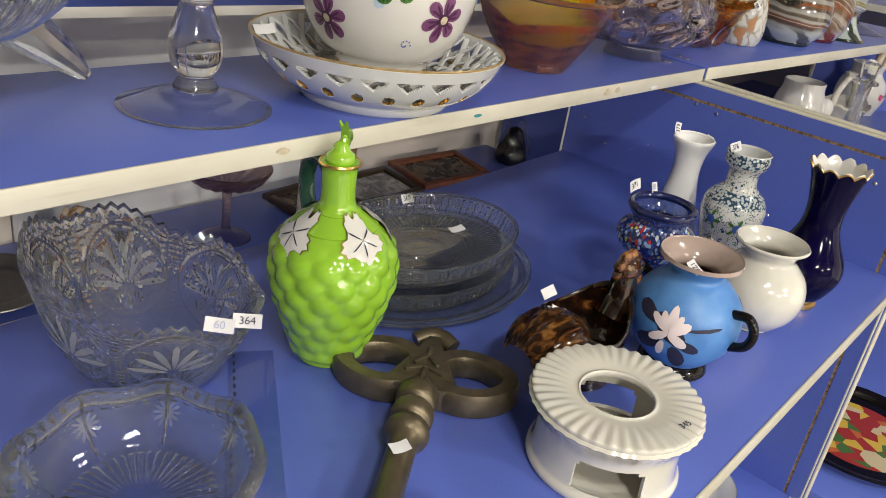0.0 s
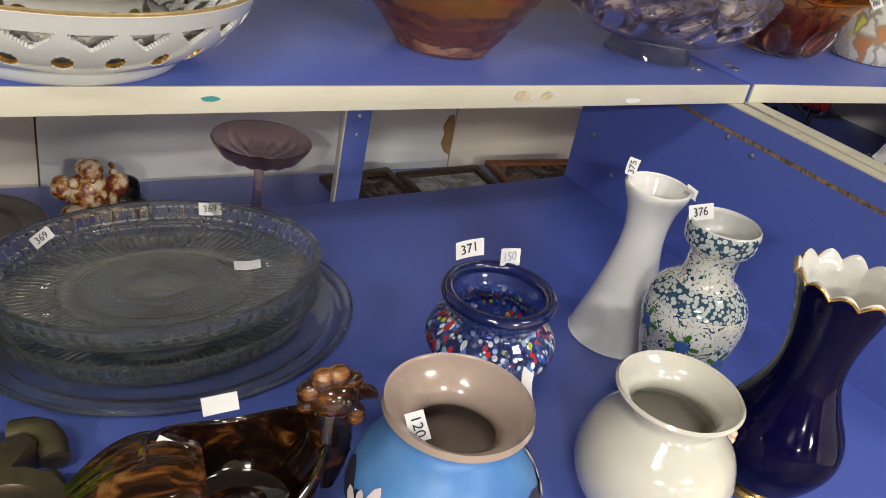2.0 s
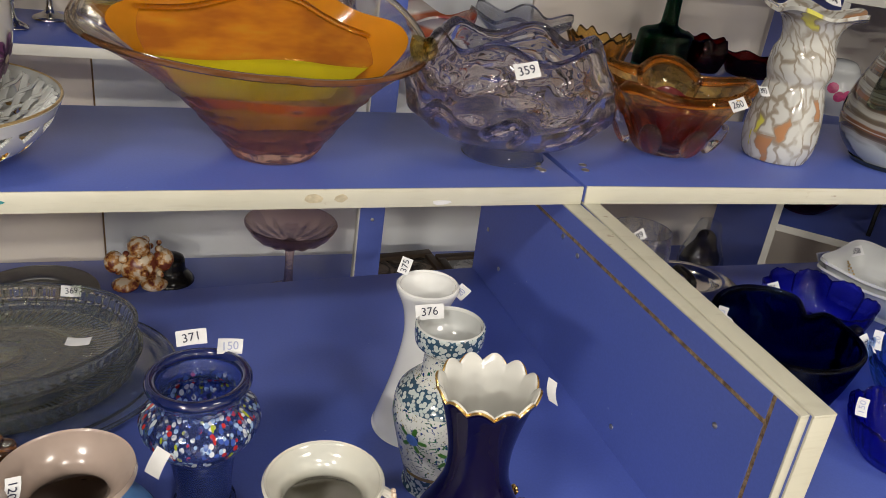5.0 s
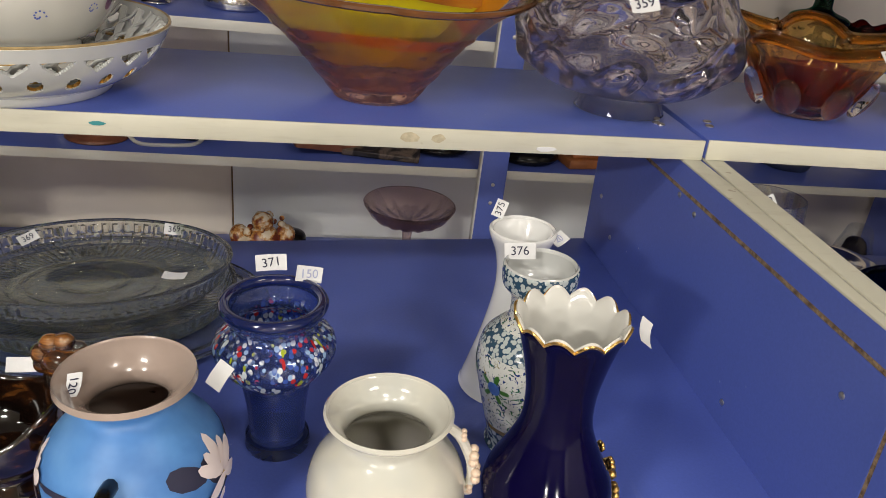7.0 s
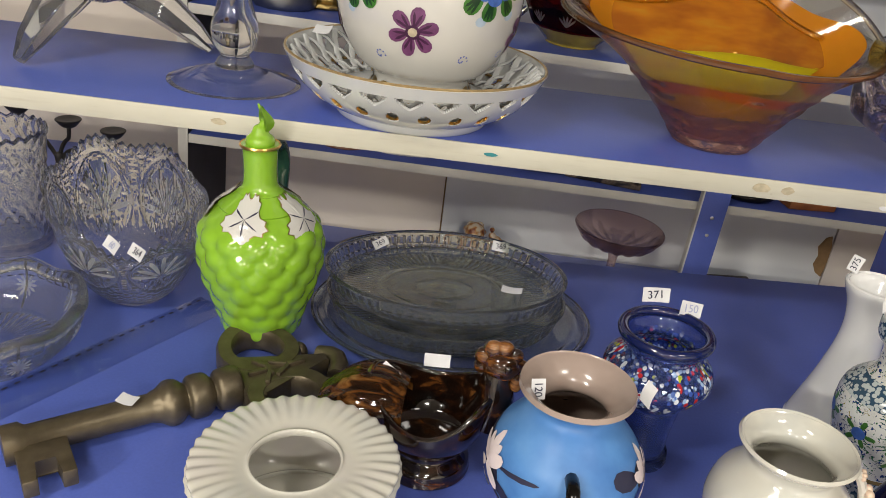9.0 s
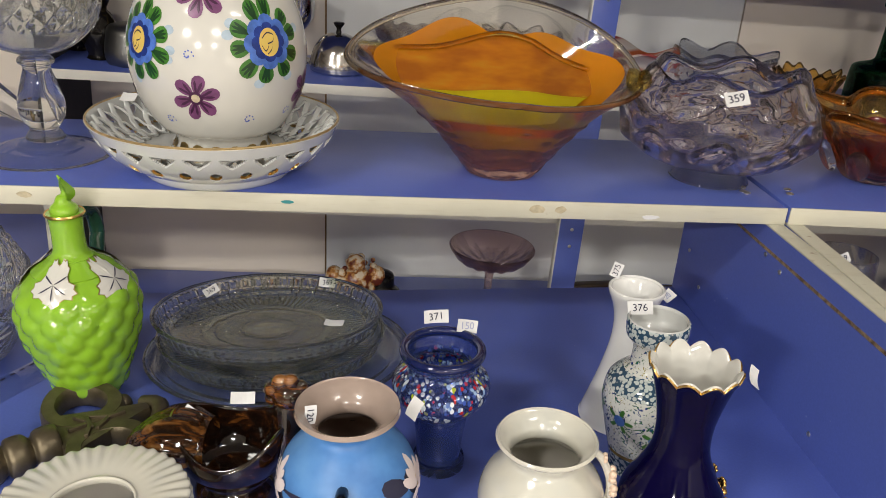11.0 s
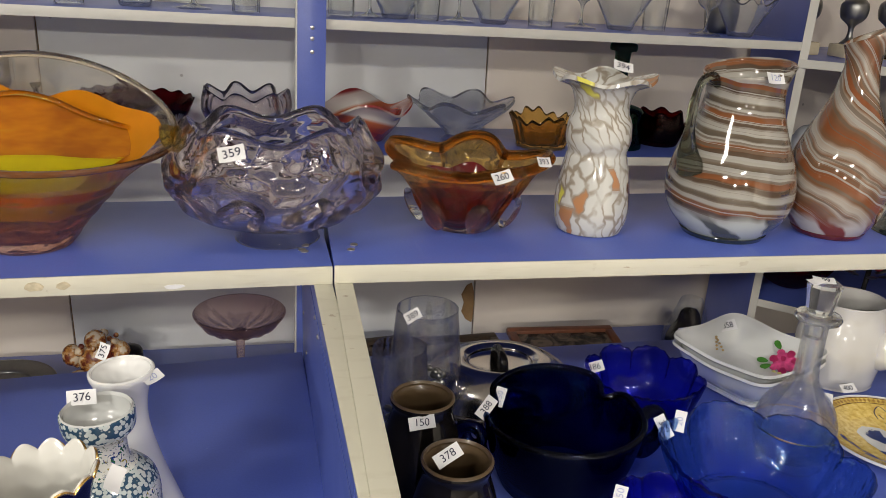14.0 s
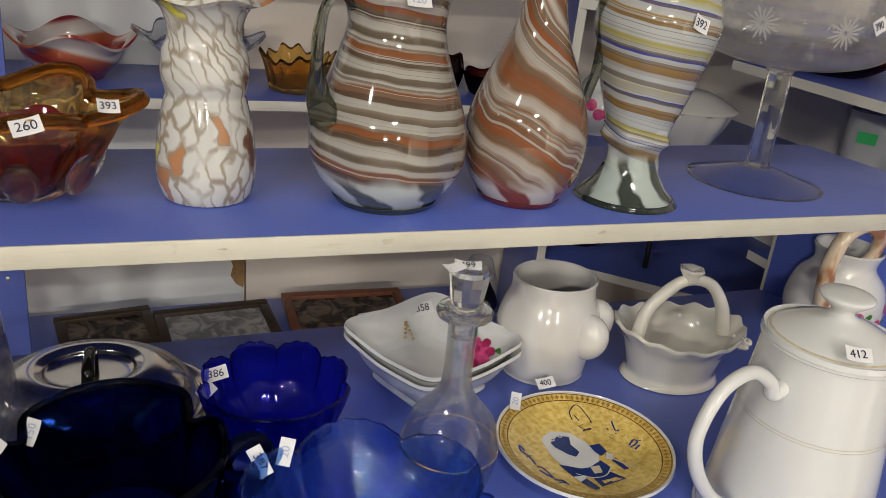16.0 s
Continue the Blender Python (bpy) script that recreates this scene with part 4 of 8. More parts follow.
def warmer():
    t = thing("teapot_warmer", on("LL", -0.624, -0.261) @ Matrix.Diagonal((0.93, 0.93, 1, 1)), "white porcelain teapot warmer with fluted top and painted buds", "teapot warmer")
    prof = curve([(0.060, 0.0), (0.0635, 0.004), (0.0600, 0.010), (0.0585, 0.026), (0.0595, 0.044), (0.0680, 0.058), (0.0715, 0.0625)], 5)
    seg = 120
    bm = lathe(prof, seg, lambda a, r, z: polar(a, r * (1 + 0.007 * math.cos(40 * a) * min(1, max(0, (z - 0.03) / 0.03))), z))
    gone = []
    for f in bm.faces:
        c = f.calc_center_median()
        a = math.degrees(math.atan2(c.y, c.x))
        for w in (212, 32):
            d = (a - w + 180) % 360 - 180
            if abs(d) < 27 and 0.011 < c.z < 0.034 + 0.004 * math.cos(d / 27 * 1.5):
                gone.append(f)
    bmesh.ops.delete(bm, geom=list(set(gone)), context="FACES")
    bmesh.ops.solidify(bm, geom=list(bm.faces), thickness=-0.0035)
    part("wall", bm, PEARL, t, sharp=45)
    top = curve([(0.0715, 0.0620), (0.0725, 0.0645), (0.070, 0.0668), (0.052, 0.0672), (0.036, 0.0650), (0.0325, 0.0660), (0.0310, 0.0645), (0.0320, 0.0605), (0.036, 0.0600), (0.066, 0.0605)], 4)

    def flute(a, r, z):
        k = min(1, max(0, (r - 0.042) / 0.022))
        return polar(a, r * (1 + 0.007 * k * math.cos(40 * a)), z + (0.0007 * k * math.cos(40 * a) if z > 0.062 else 0))

    part("fluted_top", lathe(top + [top[0]], 200, flute), PEARL, t, "fluted cream top with a round hole", sharp=70)
    part("base", lathe([(0.0, 0.0008), (0.0605, 0.0008), (0.0605, 0.0035), (0.0, 0.0035)], 48), PEARL, t)
    rad = surface(prof)
    bm = decal(bmesh.new(), rad, AX(152), 0.034, petal(0, -0.006, AX(80), 0.016, 0.011), 0.0006)
    bud = part("painted_bud", bm, ROSEBUD, t, "painted mauve bud")
    bm = bmesh.new()
    for ang, ln in ((-110, 0.014), (-98, 0.015), (-120, 0.012)):
        decal(bm, rad, AX(152), 0.034, petal(0, -0.006, AX(ang), ln, 0.0026, 6), 0.0007)
    part("stem", bm, DARK_GREEN, bud)
    bm = decal(bmesh.new(), rad, AX(-20), 0.034, petal(0, -0.006, AX(80), 0.016, 0.011), 0.0006)
    part("painted_bud", bm, ROSEBUD, t, "painted mauve bud")
    num = new("mark", words("345", 0.008).copy())
    num.data.materials.append(INK)
    num.parent = t
    num.matrix_basis = Matrix.Translation((0.004, -0.060, 0.0686)) @ pose(0, 0, 0, 0, 0, -10)


def lily(owner, rad, deg, z, s=1.45):
    a = AX(deg)
    ob = None
    for mat, name, items in (
        (INK, "dark_leaf", [(-0.010, 0.010, -40, 0.026, 0.016), (-0.004, -0.008, 205, 0.022, 0.014), (0.004, -0.009, -65, 0.022, 0.014), (-0.008, 0.004, 160, 0.020, 0.011), (0.008, 0.004, 8, 0.026, 0.003), (0.004, -0.004, -20, 0.018, 0.009)]),
        (PINK, "petal", [(0, 0, 90, 0.017, 0.0075), (0, 0, 120, 0.014, 0.006), (0, 0, 62, 0.014, 0.006), (0, 0, 145, 0.016, 0.0065), (0, 0, 35, 0.015, 0.008), (0, 0, -30, 0.014, 0.008), (0, 0, 215, 0.014, 0.007), (-0.002, -0.006, -100, 0.013, 0.006)]),
        (YELLOW, "stamen", [(0, 0, 70, 0.005, 0.003), (0.0, 0, -60, 0.006, 0.0035)]),
    ):
        for k, (u, v, ang, ln, w) in enumerate(items):
            b2 = decal(bmesh.new(), rad, a, z, petal(u * s, v * s, AX(ang), ln * s, w * s, 10, 0.3), 0.0008 + 0.0003 * k if name != "dark_leaf" else 0.0005)
            o = part(name, b2, mat, ob or owner, "painted pale lily with dark leaves" if ob is None else "")
            ob = ob or o


def blue_vase():
    t = thing("vase", on("LL", -0.445, -0.230), "matt blue round vase with painted lilies and black handles", "vase")
    prof = curve([(0.0, 0.0), (0.022, 0.0), (0.026, 0.004), (0.025, 0.008), (0.036, 0.016), (0.052, 0.036), (0.0575, 0.056), (0.053, 0.076), (0.038, 0.093), (0.0275, 0.101), (0.0285, 0.107), (0.036, 0.114), (0.0425, 0.1175)], 5)
    prof = [(r * 0.915, z) for r, z in prof]
    full = shell(prof, 0.0032)
    part("body", lathe(full, 64, split=len(prof) - 5), [MATT_BLUE, TAUPE], t)
    rad = surface(prof)
    for deg in (-95, 85):
        a = AX(deg)
        pts = curve([(0.044, 0, 0.079), (0.060, 0, 0.082), (0.068, 0, 0.070), (0.064, 0, 0.055), (0.050, 0, 0.047)], 5)
        part("handle", tube([(x * math.cos(a), x * math.sin(a), z) for x, _, z in pts], 0.0046, 10), BLACK, t, "black loop handle")
    lily(t, rad, -170, 0.060), lily(t, rad, -18, 0.062)
    part("foot", lathe(curve([(0.0, -0.0002), (0.031, -0.0002), (0.0335, 0.004), (0.031, 0.009), (0.0265, 0.0125), (0.0240, 0.0130)], 4), 56), BLACK, t, "glossy black foot ring")
    price_tag(t, (-0.474, -0.236, 1.008), -40, 55, -60, "120", 0.017, 0.011)
    price_tag(t, (-0.398, -0.222, 1.003), 40, 40, 30, "", 0.020, 0.012)


def speckled_vase():
    t = thing("vase", on("LL", -0.366, -0.147), "dark blue glass vase with multicoloured speckles round the shoulder", "vase")
    prof = curve([(0.0195, 0.010), (0.0205, 0.030), (0.0235, 0.052), (0.0245, 0.058), (0.034, 0.068), (0.0415, 0.080), (0.0405, 0.090), (0.033, 0.097), (0.029, 0.102), (0.0335, 0.110), (0.0345, 0.115), (0.033, 0.118)], 5)
    body = part("body", lathe(shell([(0.0, 0.010)] + prof, 0.003, 0.016), 72), SPECKLE, t)
    part("rim", tube([polar(2 * math.pi * i / 72, 0.0325, 0.1165) for i in range(73)], 0.0042, 12), RIM_BLUE, t, "thick dark blue rolled rim")
    rad = surface(prof)
    rnd = random.Random(21)
    paints = [WHITE_SPOT] * 5 + [RED_SPOT] * 3 + [LIME_SPOT] * 3 + [FLOWER_BLUE] * 2
    for i in range(110):
        z = rnd.uniform(0.064, 0.100)
        ln = rnd.choice((0.003, 0.004, 0.005, 0.0075))
        part("glass_spot", decal(bmesh.new(), rad, rnd.uniform(0, 6.283), z, petal(0, -ln / 2, AX(90 + rnd.gauss(0, 14)), ln, ln * rnd.uniform(0.42, 0.7), 8), 0.0003), rnd.choice(paints), body)
    part("foot", lathe([(0.0, 0.0), (0.0225, 0.0), (0.0235, 0.003), (0.0225, 0.0098), (0.0, 0.0098)], 40), CLEAR, t, "clear glass foot")
    price_tag(t, (-0.371, -0.1105, 1.021), 0, 15, 3, "371", 0.025, 0.0135)
    price_tag(t, (-0.345, -0.1205, 1.017), 12, 20, -12, "150", 0.0215, 0.013, True)


def cone_vase():
    t = thing("vase", on("LL", -0.180, -0.084), "slender white glazed vase with flared foot and rim", "vase")
    prof = curve([(0.0, 0.0), (0.0360, 0.0), (0.0380, 0.004), (0.0335, 0.020), (0.0255, 0.048), (0.0190, 0.078), (0.0170, 0.100), (0.0195, 0.120), (0.0255, 0.136), (0.0260, 0.1405)], 5)
    part("body", lathe(shell(prof, 0.003), 56), BRIGHT_GLAZE, t)
    price_tag(t, (-0.198, -0.066, 1.046), -20, 25, 75, "375", 0.016, 0.011)
    price_tag(t, (-0.158, -0.096, 1.034), 20, 65, 20, "20", 0.019, 0.012, True)


def china_vase():
    t = thing("vase", on("LL", -0.187, -0.158), "small Chinese style vase with blue and green flower painting", "vase")
    prof = curve([(0.0, 0.0), (0.028, 0.0), (0.0275, 0.004), (0.030, 0.016), (0.038, 0.046), (0.0425, 0.070), (0.040, 0.088), (0.030, 0.099), (0.0215, 0.106), (0.020, 0.120), (0.0225, 0.127), (0.0285, 0.134), (0.0295, 0.146), (0.0285, 0.148)], 5)
    prof = [(r * 0.89, z) for r, z in prof]
    full = shell(prof, 0.003)
    part("body", lathe(full, 64, split=len(prof) - 1), [CHINA, PORCELAIN], t)
    rad = surface(prof)
    for i in range(7):
        a = 360 / 7 * i + 10
        bm = bmesh.new()
        ob = part("painted_flower", decal(bmesh.new(), rad, AX(a), 0.060 + 0.012 * math.sin(i * 2.3), blob(0, 0, 0.0055), 0.0004), FLOWER_BLUE, t, "painted blue flower")
        for k in range(5):
            decal(bm, rad, AX(a), 0.060 + 0.012 * math.sin(i * 2.3), petal(0.003 * math.cos(k * 1.3), 0.003 * math.sin(k * 1.3), k * 1.3, 0.010, 0.004, 8), 0.00025)
        part("leaves", bm, LEAF_GREEN, ob)
    price_tag(t, (-0.202, -0.143, 1.047), -10, 25, 5, "376", 0.025, 0.013)


def cobalt_vase():
    t = thing("vase", on("LL", -0.201, -0.262), "glossy cobalt blue vase with scalloped gilt rim", "vase")
    prof = curve([(0.0, 0.0), (0.022, 0.0), (0.023, 0.003), (0.022, 0.007), (0.031, 0.020), (0.0395, 0.040), (0.0385, 0.058), (0.029, 0.078), (0.0215, 0.098), (0.0205, 0.118), (0.0235, 0.138), (0.0285, 0.158), (0.0312, 0.164)], 5)
    full = shell(prof, 0.0028)
    lobes = 12

    def scallop(a, r, z):
        k = max(0, (z - 0.135) / 0.03)
        c = abs(math.cos(lobes * a / 2))
        return polar(a, r * (1 + 0.05 * k * c), z + 0.0055 * k * c)

    part("body", lathe(full, 144, scallop, split=len(prof) - 1), [COBALT, CERAMIC], t, sharp=60)
    rim = []
    for i in range(145):
        a = 2 * math.pi * i / 144
        rim.append(scallop(a, 0.0310, 0.1646))
    part("gilt_rim", tube(rim, 0.0009, 6), GOLD, t, "gilt scalloped rim")
    part("gilt_foot", lathe([(0.022, 0.0001), (0.0245, 0.0012), (0.0245, 0.005), (0.022, 0.0072)], 40), GOLD, t, "gilt foot band")
    bm = bmesh.new()
    for k, (deg, z, s) in enumerate(((10, 0.052, 1.0), (-6, 0.045, 0.8), (22, 0.040, 0.8), (2, 0.062, 0.6), (14, 0.070, 0.5))):
        a = AX(deg)
        r = surface(prof)(z)
        for j in range(6):
            b = j * math.pi / 3
            ball(bm, (r + 0.003) * math.cos(a) - 0.0045 * s * math.cos(b) * math.sin(a), (r + 0.003) * math.sin(a) + 0.0045 * s * math.cos(b) * math.cos(a), z + 0.0045 * s * math.sin(b), 0.0035 * s, 0.0035 * s, 0.0033 * s, 8)
    part("applied_flowers", bm, GOLD, t, "applied gilt flowers")
    price_tag(t, (-0.163, -0.268, 1.058), 45, 35, 40, "", 0.018, 0.012)


def pearl_vase():
    t = thing("vase", on("LL", -0.298, -0.246), "round cream lustre vase with applied rose handles", "vase")
    prof = curve([(0.0, 0.0), (0.024, 0.0), (0.026, 0.003), (0.034, 0.008), (0.046, 0.024), (0.0505, 0.044), (0.046, 0.064), (0.035, 0.078), (0.0285, 0.086), (0.0315, 0.094), (0.0385, 0.1005), (0.0395, 0.1025)], 5)
    prof = [(r * 0.97, z * 0.96) for r, z in prof]
    part("body", lathe(shell(prof, 0.003), 64), PEARL, t)
    for deg in (-8,):
        a = AX(deg)
        pts = curve([(0.034, 0, 0.090), (0.043, 0, 0.082), (0.050, 0, 0.066), (0.052, 0, 0.052), (0.049, 0, 0.040)], 5)
        h = part("handle", tube([(x * math.cos(a), x * math.sin(a), z) for x, _, z in pts], 0.0032, 8), PEARL, t)
        bm = bmesh.new()
        for x, z, s in ((0.052, 0.068, 1.0), (0.054, 0.055, 1.0), (0.051, 0.044, 0.7), (0.045, 0.083, 0.6)):
            for j in range(5):
                b = j * 1.2566
                ball(bm, x * math.cos(a) - 0.004 * s * math.cos(b) * math.sin(a), x * math.sin(a) + 0.004 * s * math.cos(b) * math.cos(a), z + 0.004 * s * math.sin(b), 0.0033 * s, 0.0033 * s, 0.0033 * s, 8)
        part("rose", bm, SHELL_PINK, h, "small applied pink roses")


def zigzag(n, depth):
    return lambda a: depth * (1 - abs(((a * n / math.pi) % 2) - 1) * 2)


def crystal_bowl():
    t = thing("crystal_bowl", on("LL", -0.842, 0.050, -50), "heart-shaped cut crystal bowl with sawtooth rim", "bowl", "cut crystal")
    prof = curve([(0.0, 0.0), (0.035, 0.0), (0.047, 0.006), (0.064, 0.026), (0.079, 0.056), (0.088, 0.084), (0.093, 0.102)], 14)
    teeth = zigzag(54, 0.0022)
    N, MID = 6, 0.062

    def groove(d, half):
        return max(0.0, 1 - abs(d) / half)

    def depth_at(a, r, z):
        """Depth of the cuts: round medallions, each with a fan of leaves, and crossing lines below."""
        step = 2 * math.pi / N
        b = (a + step / 2) % step - step / 2
        u, v = b * 0.080, (z - MID) * 1.12
        d, g = math.hypot(u, v), math.atan2(v + 0.014, u)
        best = max(groove(d - 0.0370, 0.0034), 0.6 * groove(d - 0.0325, 0.0016))
        e = math.hypot(u, v + 0.014)
        if d < 0.031 and e > 0.003:
            w = (g / (math.pi / 7) + 0.5) % 1 - 0.5
            leaf = abs(math.sin(math.pi * min(1, e / 0.040)))
            best = max(best, groove(abs(w) - 0.34 * leaf, 0.14), 0.7 * groove(w, 0.08))
        if d > 0.040:
            best = max(best, 0.55 * groove(((a * 24 / math.pi + z * 420) % 2) - 1, 0.6), 0.55 * groove(((a * 24 / math.pi - z * 420) % 2) - 1, 0.6))
        return best

    def cut(a, r, z):
        k = max(0, min(1, (z - 0.02) / 0.085))
        x = r * math.cos(a) * (0.98 + 0.02 * k)
        y = r * math.sin(a) * (0.82 - 0.05 * k)
        lift = k * k * (0.024 * math.cos(a - 2.88) + 0.006 * math.cos(N * a))
        if z > 0.098:
            lift += teeth(a)
        return (x, y, z + lift)

    def carved(a, r, z):
        x, y, w = cut(a, r, z)
        s = 1 - 0.0020 * depth_at(a, r, z) / 0.08 if 0.012 < z < 0.099 else 1
        return (x * s, y * s, w)

    part("bowl", lathe(shell(prof, 0.0050, 0.008), 432, cut, outer=len(prof), carve=carved), CRYSTAL, t, sharp=22)
    rad = surface(prof)
    for deg in range(0, 360, 60):
        bm = bmesh.new()
        for k in range(7):
            ang = math.pi * (k + 0.5) / 7
            decal(bm, rad, AX(deg), 0.050, petal(0.004 * math.cos(ang), 0.004 * math.sin(ang), ang, 0.030, 0.005, 8), 0.0004, cut)
        part("cut_leaf", bm, FROST, t, "frosted cut leaves")
    price_tag(t, (-0.829, -0.028, 0.970), -42, 35, -4, "60", 0.026, 0.013, True)
    price_tag(t, (-0.806, -0.031, 0.967), -42, 35, 0, "364", 0.026, 0.013)


def crystal_ashtray():
    t = thing("crystal_dish", on("LL", -0.923, -0.076), "low round cut crystal dish with thick scalloped rim", "dish", "cut crystal")
    prof = curve([(0.0, 0.0), (0.05, 0.0), (0.062, 0.005), (0.076, 0.021), (0.082, 0.040)], 12)

    def cut(a, r, z):
        k = min(1, max(0, z / 0.045))
        w = math.cos(8 * a)
        return polar(a, r * (1 + 0.012 * k * w), z + 0.003 * k * k * w)

    def carved(a, r, z):
        v = max(0.0, 1 - abs(math.sin(4 * a)) / 0.07) * 0.0035 if z > 0.004 else 0
        rays = 0.0012 * (0.5 + 0.5 * math.cos(48 * a)) if 0.02 < r < 0.052 else 0
        fan = 0.0014 * abs(math.sin(24 * a)) if z > 0.030 else 0
        x, y, w = cut(a, r - v - fan, z)
        return (x, y, w + rays)

    body = part("dish", lathe(shell(prof, 0.008, 0.009), 384, cut, outer=len(prof), carve=carved), CRYSTAL, t, sharp=22)
    part("rim", tube([cut(2 * math.pi * i / 160, 0.0780, 0.0415) for i in range(161)], 0.0062, 10), CRYSTAL, body, "thick rounded crystal rim")
    for i in range(8):
        bm = bmesh.new()
        a = 2 * math.pi * (i + 0.0) / 8
        for k in range(12):
            decal(bm, surface(prof), a, 0.022, petal(0, 0, AX(30 * k), 0.011, 0.0026, 6), 0.0004)
        part("cut_star", bm, FROST, t, "frosted cut star")


def crystal_vase():
    t = thing("crystal_vase", on("LL", -1.000, 0.125), "cylindrical cut crystal vase", "vase", "cut crystal")
    prof = curve([(0.0, 0.0), (0.036, 0.0), (0.040, 0.004), (0.042, 0.06), (0.046, 0.118), (0.049, 0.128)], 14)

    def smooth(a, r, z):
        return polar(a, r, z + (zigzag(24, 0.002)(a) if z > 0.12 else 0))

    def cut(a, r, z):
        d = abs(math.sin(10 * a + 130 * z)) + abs(math.sin(10 * a - 130 * z))
        return smooth(a, r * (1 - 0.035 * d * (1 if 0.008 < z < 0.1 else 0.2)), z)

    part("vase", lathe(shell(prof, 0.005, 0.01), 200, smooth, outer=len(prof), carve=cut), CRYSTAL, t, sharp=22)


def plastic_folder():
    t = thing("plastic_strip", on("LL", -0.812, -0.052, 56), "clear plastic strip with dashed black marks", "plastic strip")
    sheet = part("sheet", box(-0.19, -0.02, 0.0003, 0.10, 0.02, 0.0011, 0.0003), FILM, t)
    for i in range(26):
        part("mark", box(-0.185 + i * 0.011, 0.0135, 0.0011, -0.180 + i * 0.011, 0.0155, 0.0014), INK, sheet)


grape_decanter(), plates(), bronze_key(), rooster_dish(), warmer(), blue_vase(), speckled_vase()
cone_vase(), china_vase(), cobalt_vase(), pearl_vase(), crystal_bowl(), crystal_ashtray(), crystal_vase(), plastic_folder()

# ---- things on the top shelves ----


def striped(name, stops, turns, scale, wave, rough=0.05, trans=0.26, low=None):
    """Opaque and clear bands wound round a blown vessel: stops are along the winding, turns its steepness."""
    k = Nodes(name)
    x, y, z = k.xyz()
    ang = k.math("MULTIPLY", k.math("ARCTAN2", x, k.math("MULTIPLY", y, -1.0)), turns / (2 * math.pi))
    wob = k.math("MULTIPLY", k.noise(14.0, 2), wave)
    f = k.math("FRACT", k.math("ADD", k.math("ADD", k.math("MULTIPLY", z, scale), ang), wob))
    line = k.n("ShaderNodeTexNoise", Scale=1.0, Detail=3.0, Roughness=0.7)
    line.noise_dimensions = "1D"
    k.put(line.inputs["W"], k.math("ADD", k.math("ADD", k.math("MULTIPLY", z, scale * 5.0), k.math("MULTIPLY", ang, 5.0)), k.math("MULTIPLY", wob, 3.0)))
    col = k.ramp(f, *stops)
    col = k.mix(k.ramp(line.outputs[0], (0.585, 0.0), (0.61, 0.85)), col, (0.42, 0.41, 0.375))
    col = k.mix(k.ramp(line.outputs[0], (0.40, 0.8), (0.44, 0.0)), col, (0.16, 0.12, 0.085))
    if low:
        swirl = k.math("FRACT", k.math("ADD", k.math("ADD", k.math("MULTIPLY", z, 12.0), k.math("MULTIPLY", ang, 5.0 / turns)), k.math("MULTIPLY", k.noise(24.0, 2), 0.8)))
        patch = k.ramp(swirl, (0.0, low[3]), (0.22, low[3]), (0.30, low[2]), (0.85, low[2]), (0.95, low[3]))
        col = k.mix(k.ramp(k.math("ADD", z, k.math("MULTIPLY", k.noise(30.0, 2), 0.02)), (low[0] + 0.008, 1.0), (low[1] + 0.008, 0.0)), col, patch)
    return k.done(col, rough, coat=0.6, trans=trans, ior=1.45)


def murano_spots():
    k = Nodes("spotted_white_glass")
    x, y, z = k.xyz()
    lean = k.n("ShaderNodeCombineXYZ")
    ang = k.math("ARCTAN2", y, x)
    k.put(lean.inputs[0], k.math("ADD", k.math("MULTIPLY", k.noise(40.0, 2), 0.03), k.math("ADD", k.math("MULTIPLY", ang, 0.040), k.math("MULTIPLY", k.ramp(z, (0.09, 0.0), (0.16, 1.0)), 0.05))))
    k.put(lean.inputs[1], k.math("MULTIPLY", z, 0.50))
    cell = k.n("ShaderNodeTexVoronoi", Vector=lean.outputs[0], Scale=82.0)
    cell.voronoi_dimensions = "2D"
    edge = k.n("ShaderNodeTexVoronoi", Vector=lean.outputs[0], Scale=82.0)
    edge.feature, edge.voronoi_dimensions = "DISTANCE_TO_EDGE", "2D"
    pick = k.xyz(cell.outputs["Color"])[1]
    spot = k.ramp(pick, (0.0, (0.55, 0.55, 0.52)), (0.80, (0.42, 0.20, 0.09)), (0.86, (0.16, 0.07, 0.05)), (0.90, (0.62, 0.58, 0.10)), (0.95, (0.60, 0.59, 0.55)), flat=True)
    gap = k.math("MULTIPLY", k.ramp(edge.outputs["Distance"], (0.05, 1.0), (0.17, 0.0)), k.ramp(k.noise(26.0), (0.36, 0.15), (0.54, 0.9)))
    return k.done(k.mix(gap, spot, (0.27, 0.225, 0.17)), 0.08, coat=0.6, trans=0.05)


BROWN_STRIPES = [(0.0, (0.44, 0.425, 0.38)), (0.18, (0.38, 0.36, 0.32)), (0.24, (0.11, 0.075, 0.05)), (0.36, (0.10, 0.065, 0.042)), (0.42, (0.27, 0.095, 0.035)), (0.56, (0.21, 0.085, 0.035)), (0.62, (0.40, 0.38, 0.34)), (0.74, (0.42, 0.40, 0.36)), (0.80, (0.12, 0.095, 0.07)), (0.93, (0.15, 0.12, 0.085)), (1.0, (0.44, 0.425, 0.38))]
JUG_GLASS = striped("brown_white_banded_glass", BROWN_STRIPES, 1, 31.0, 0.55, low=(0.03, 0.042, (0.56, 0.60, 0.58), (0.10, 0.11, 0.10)))
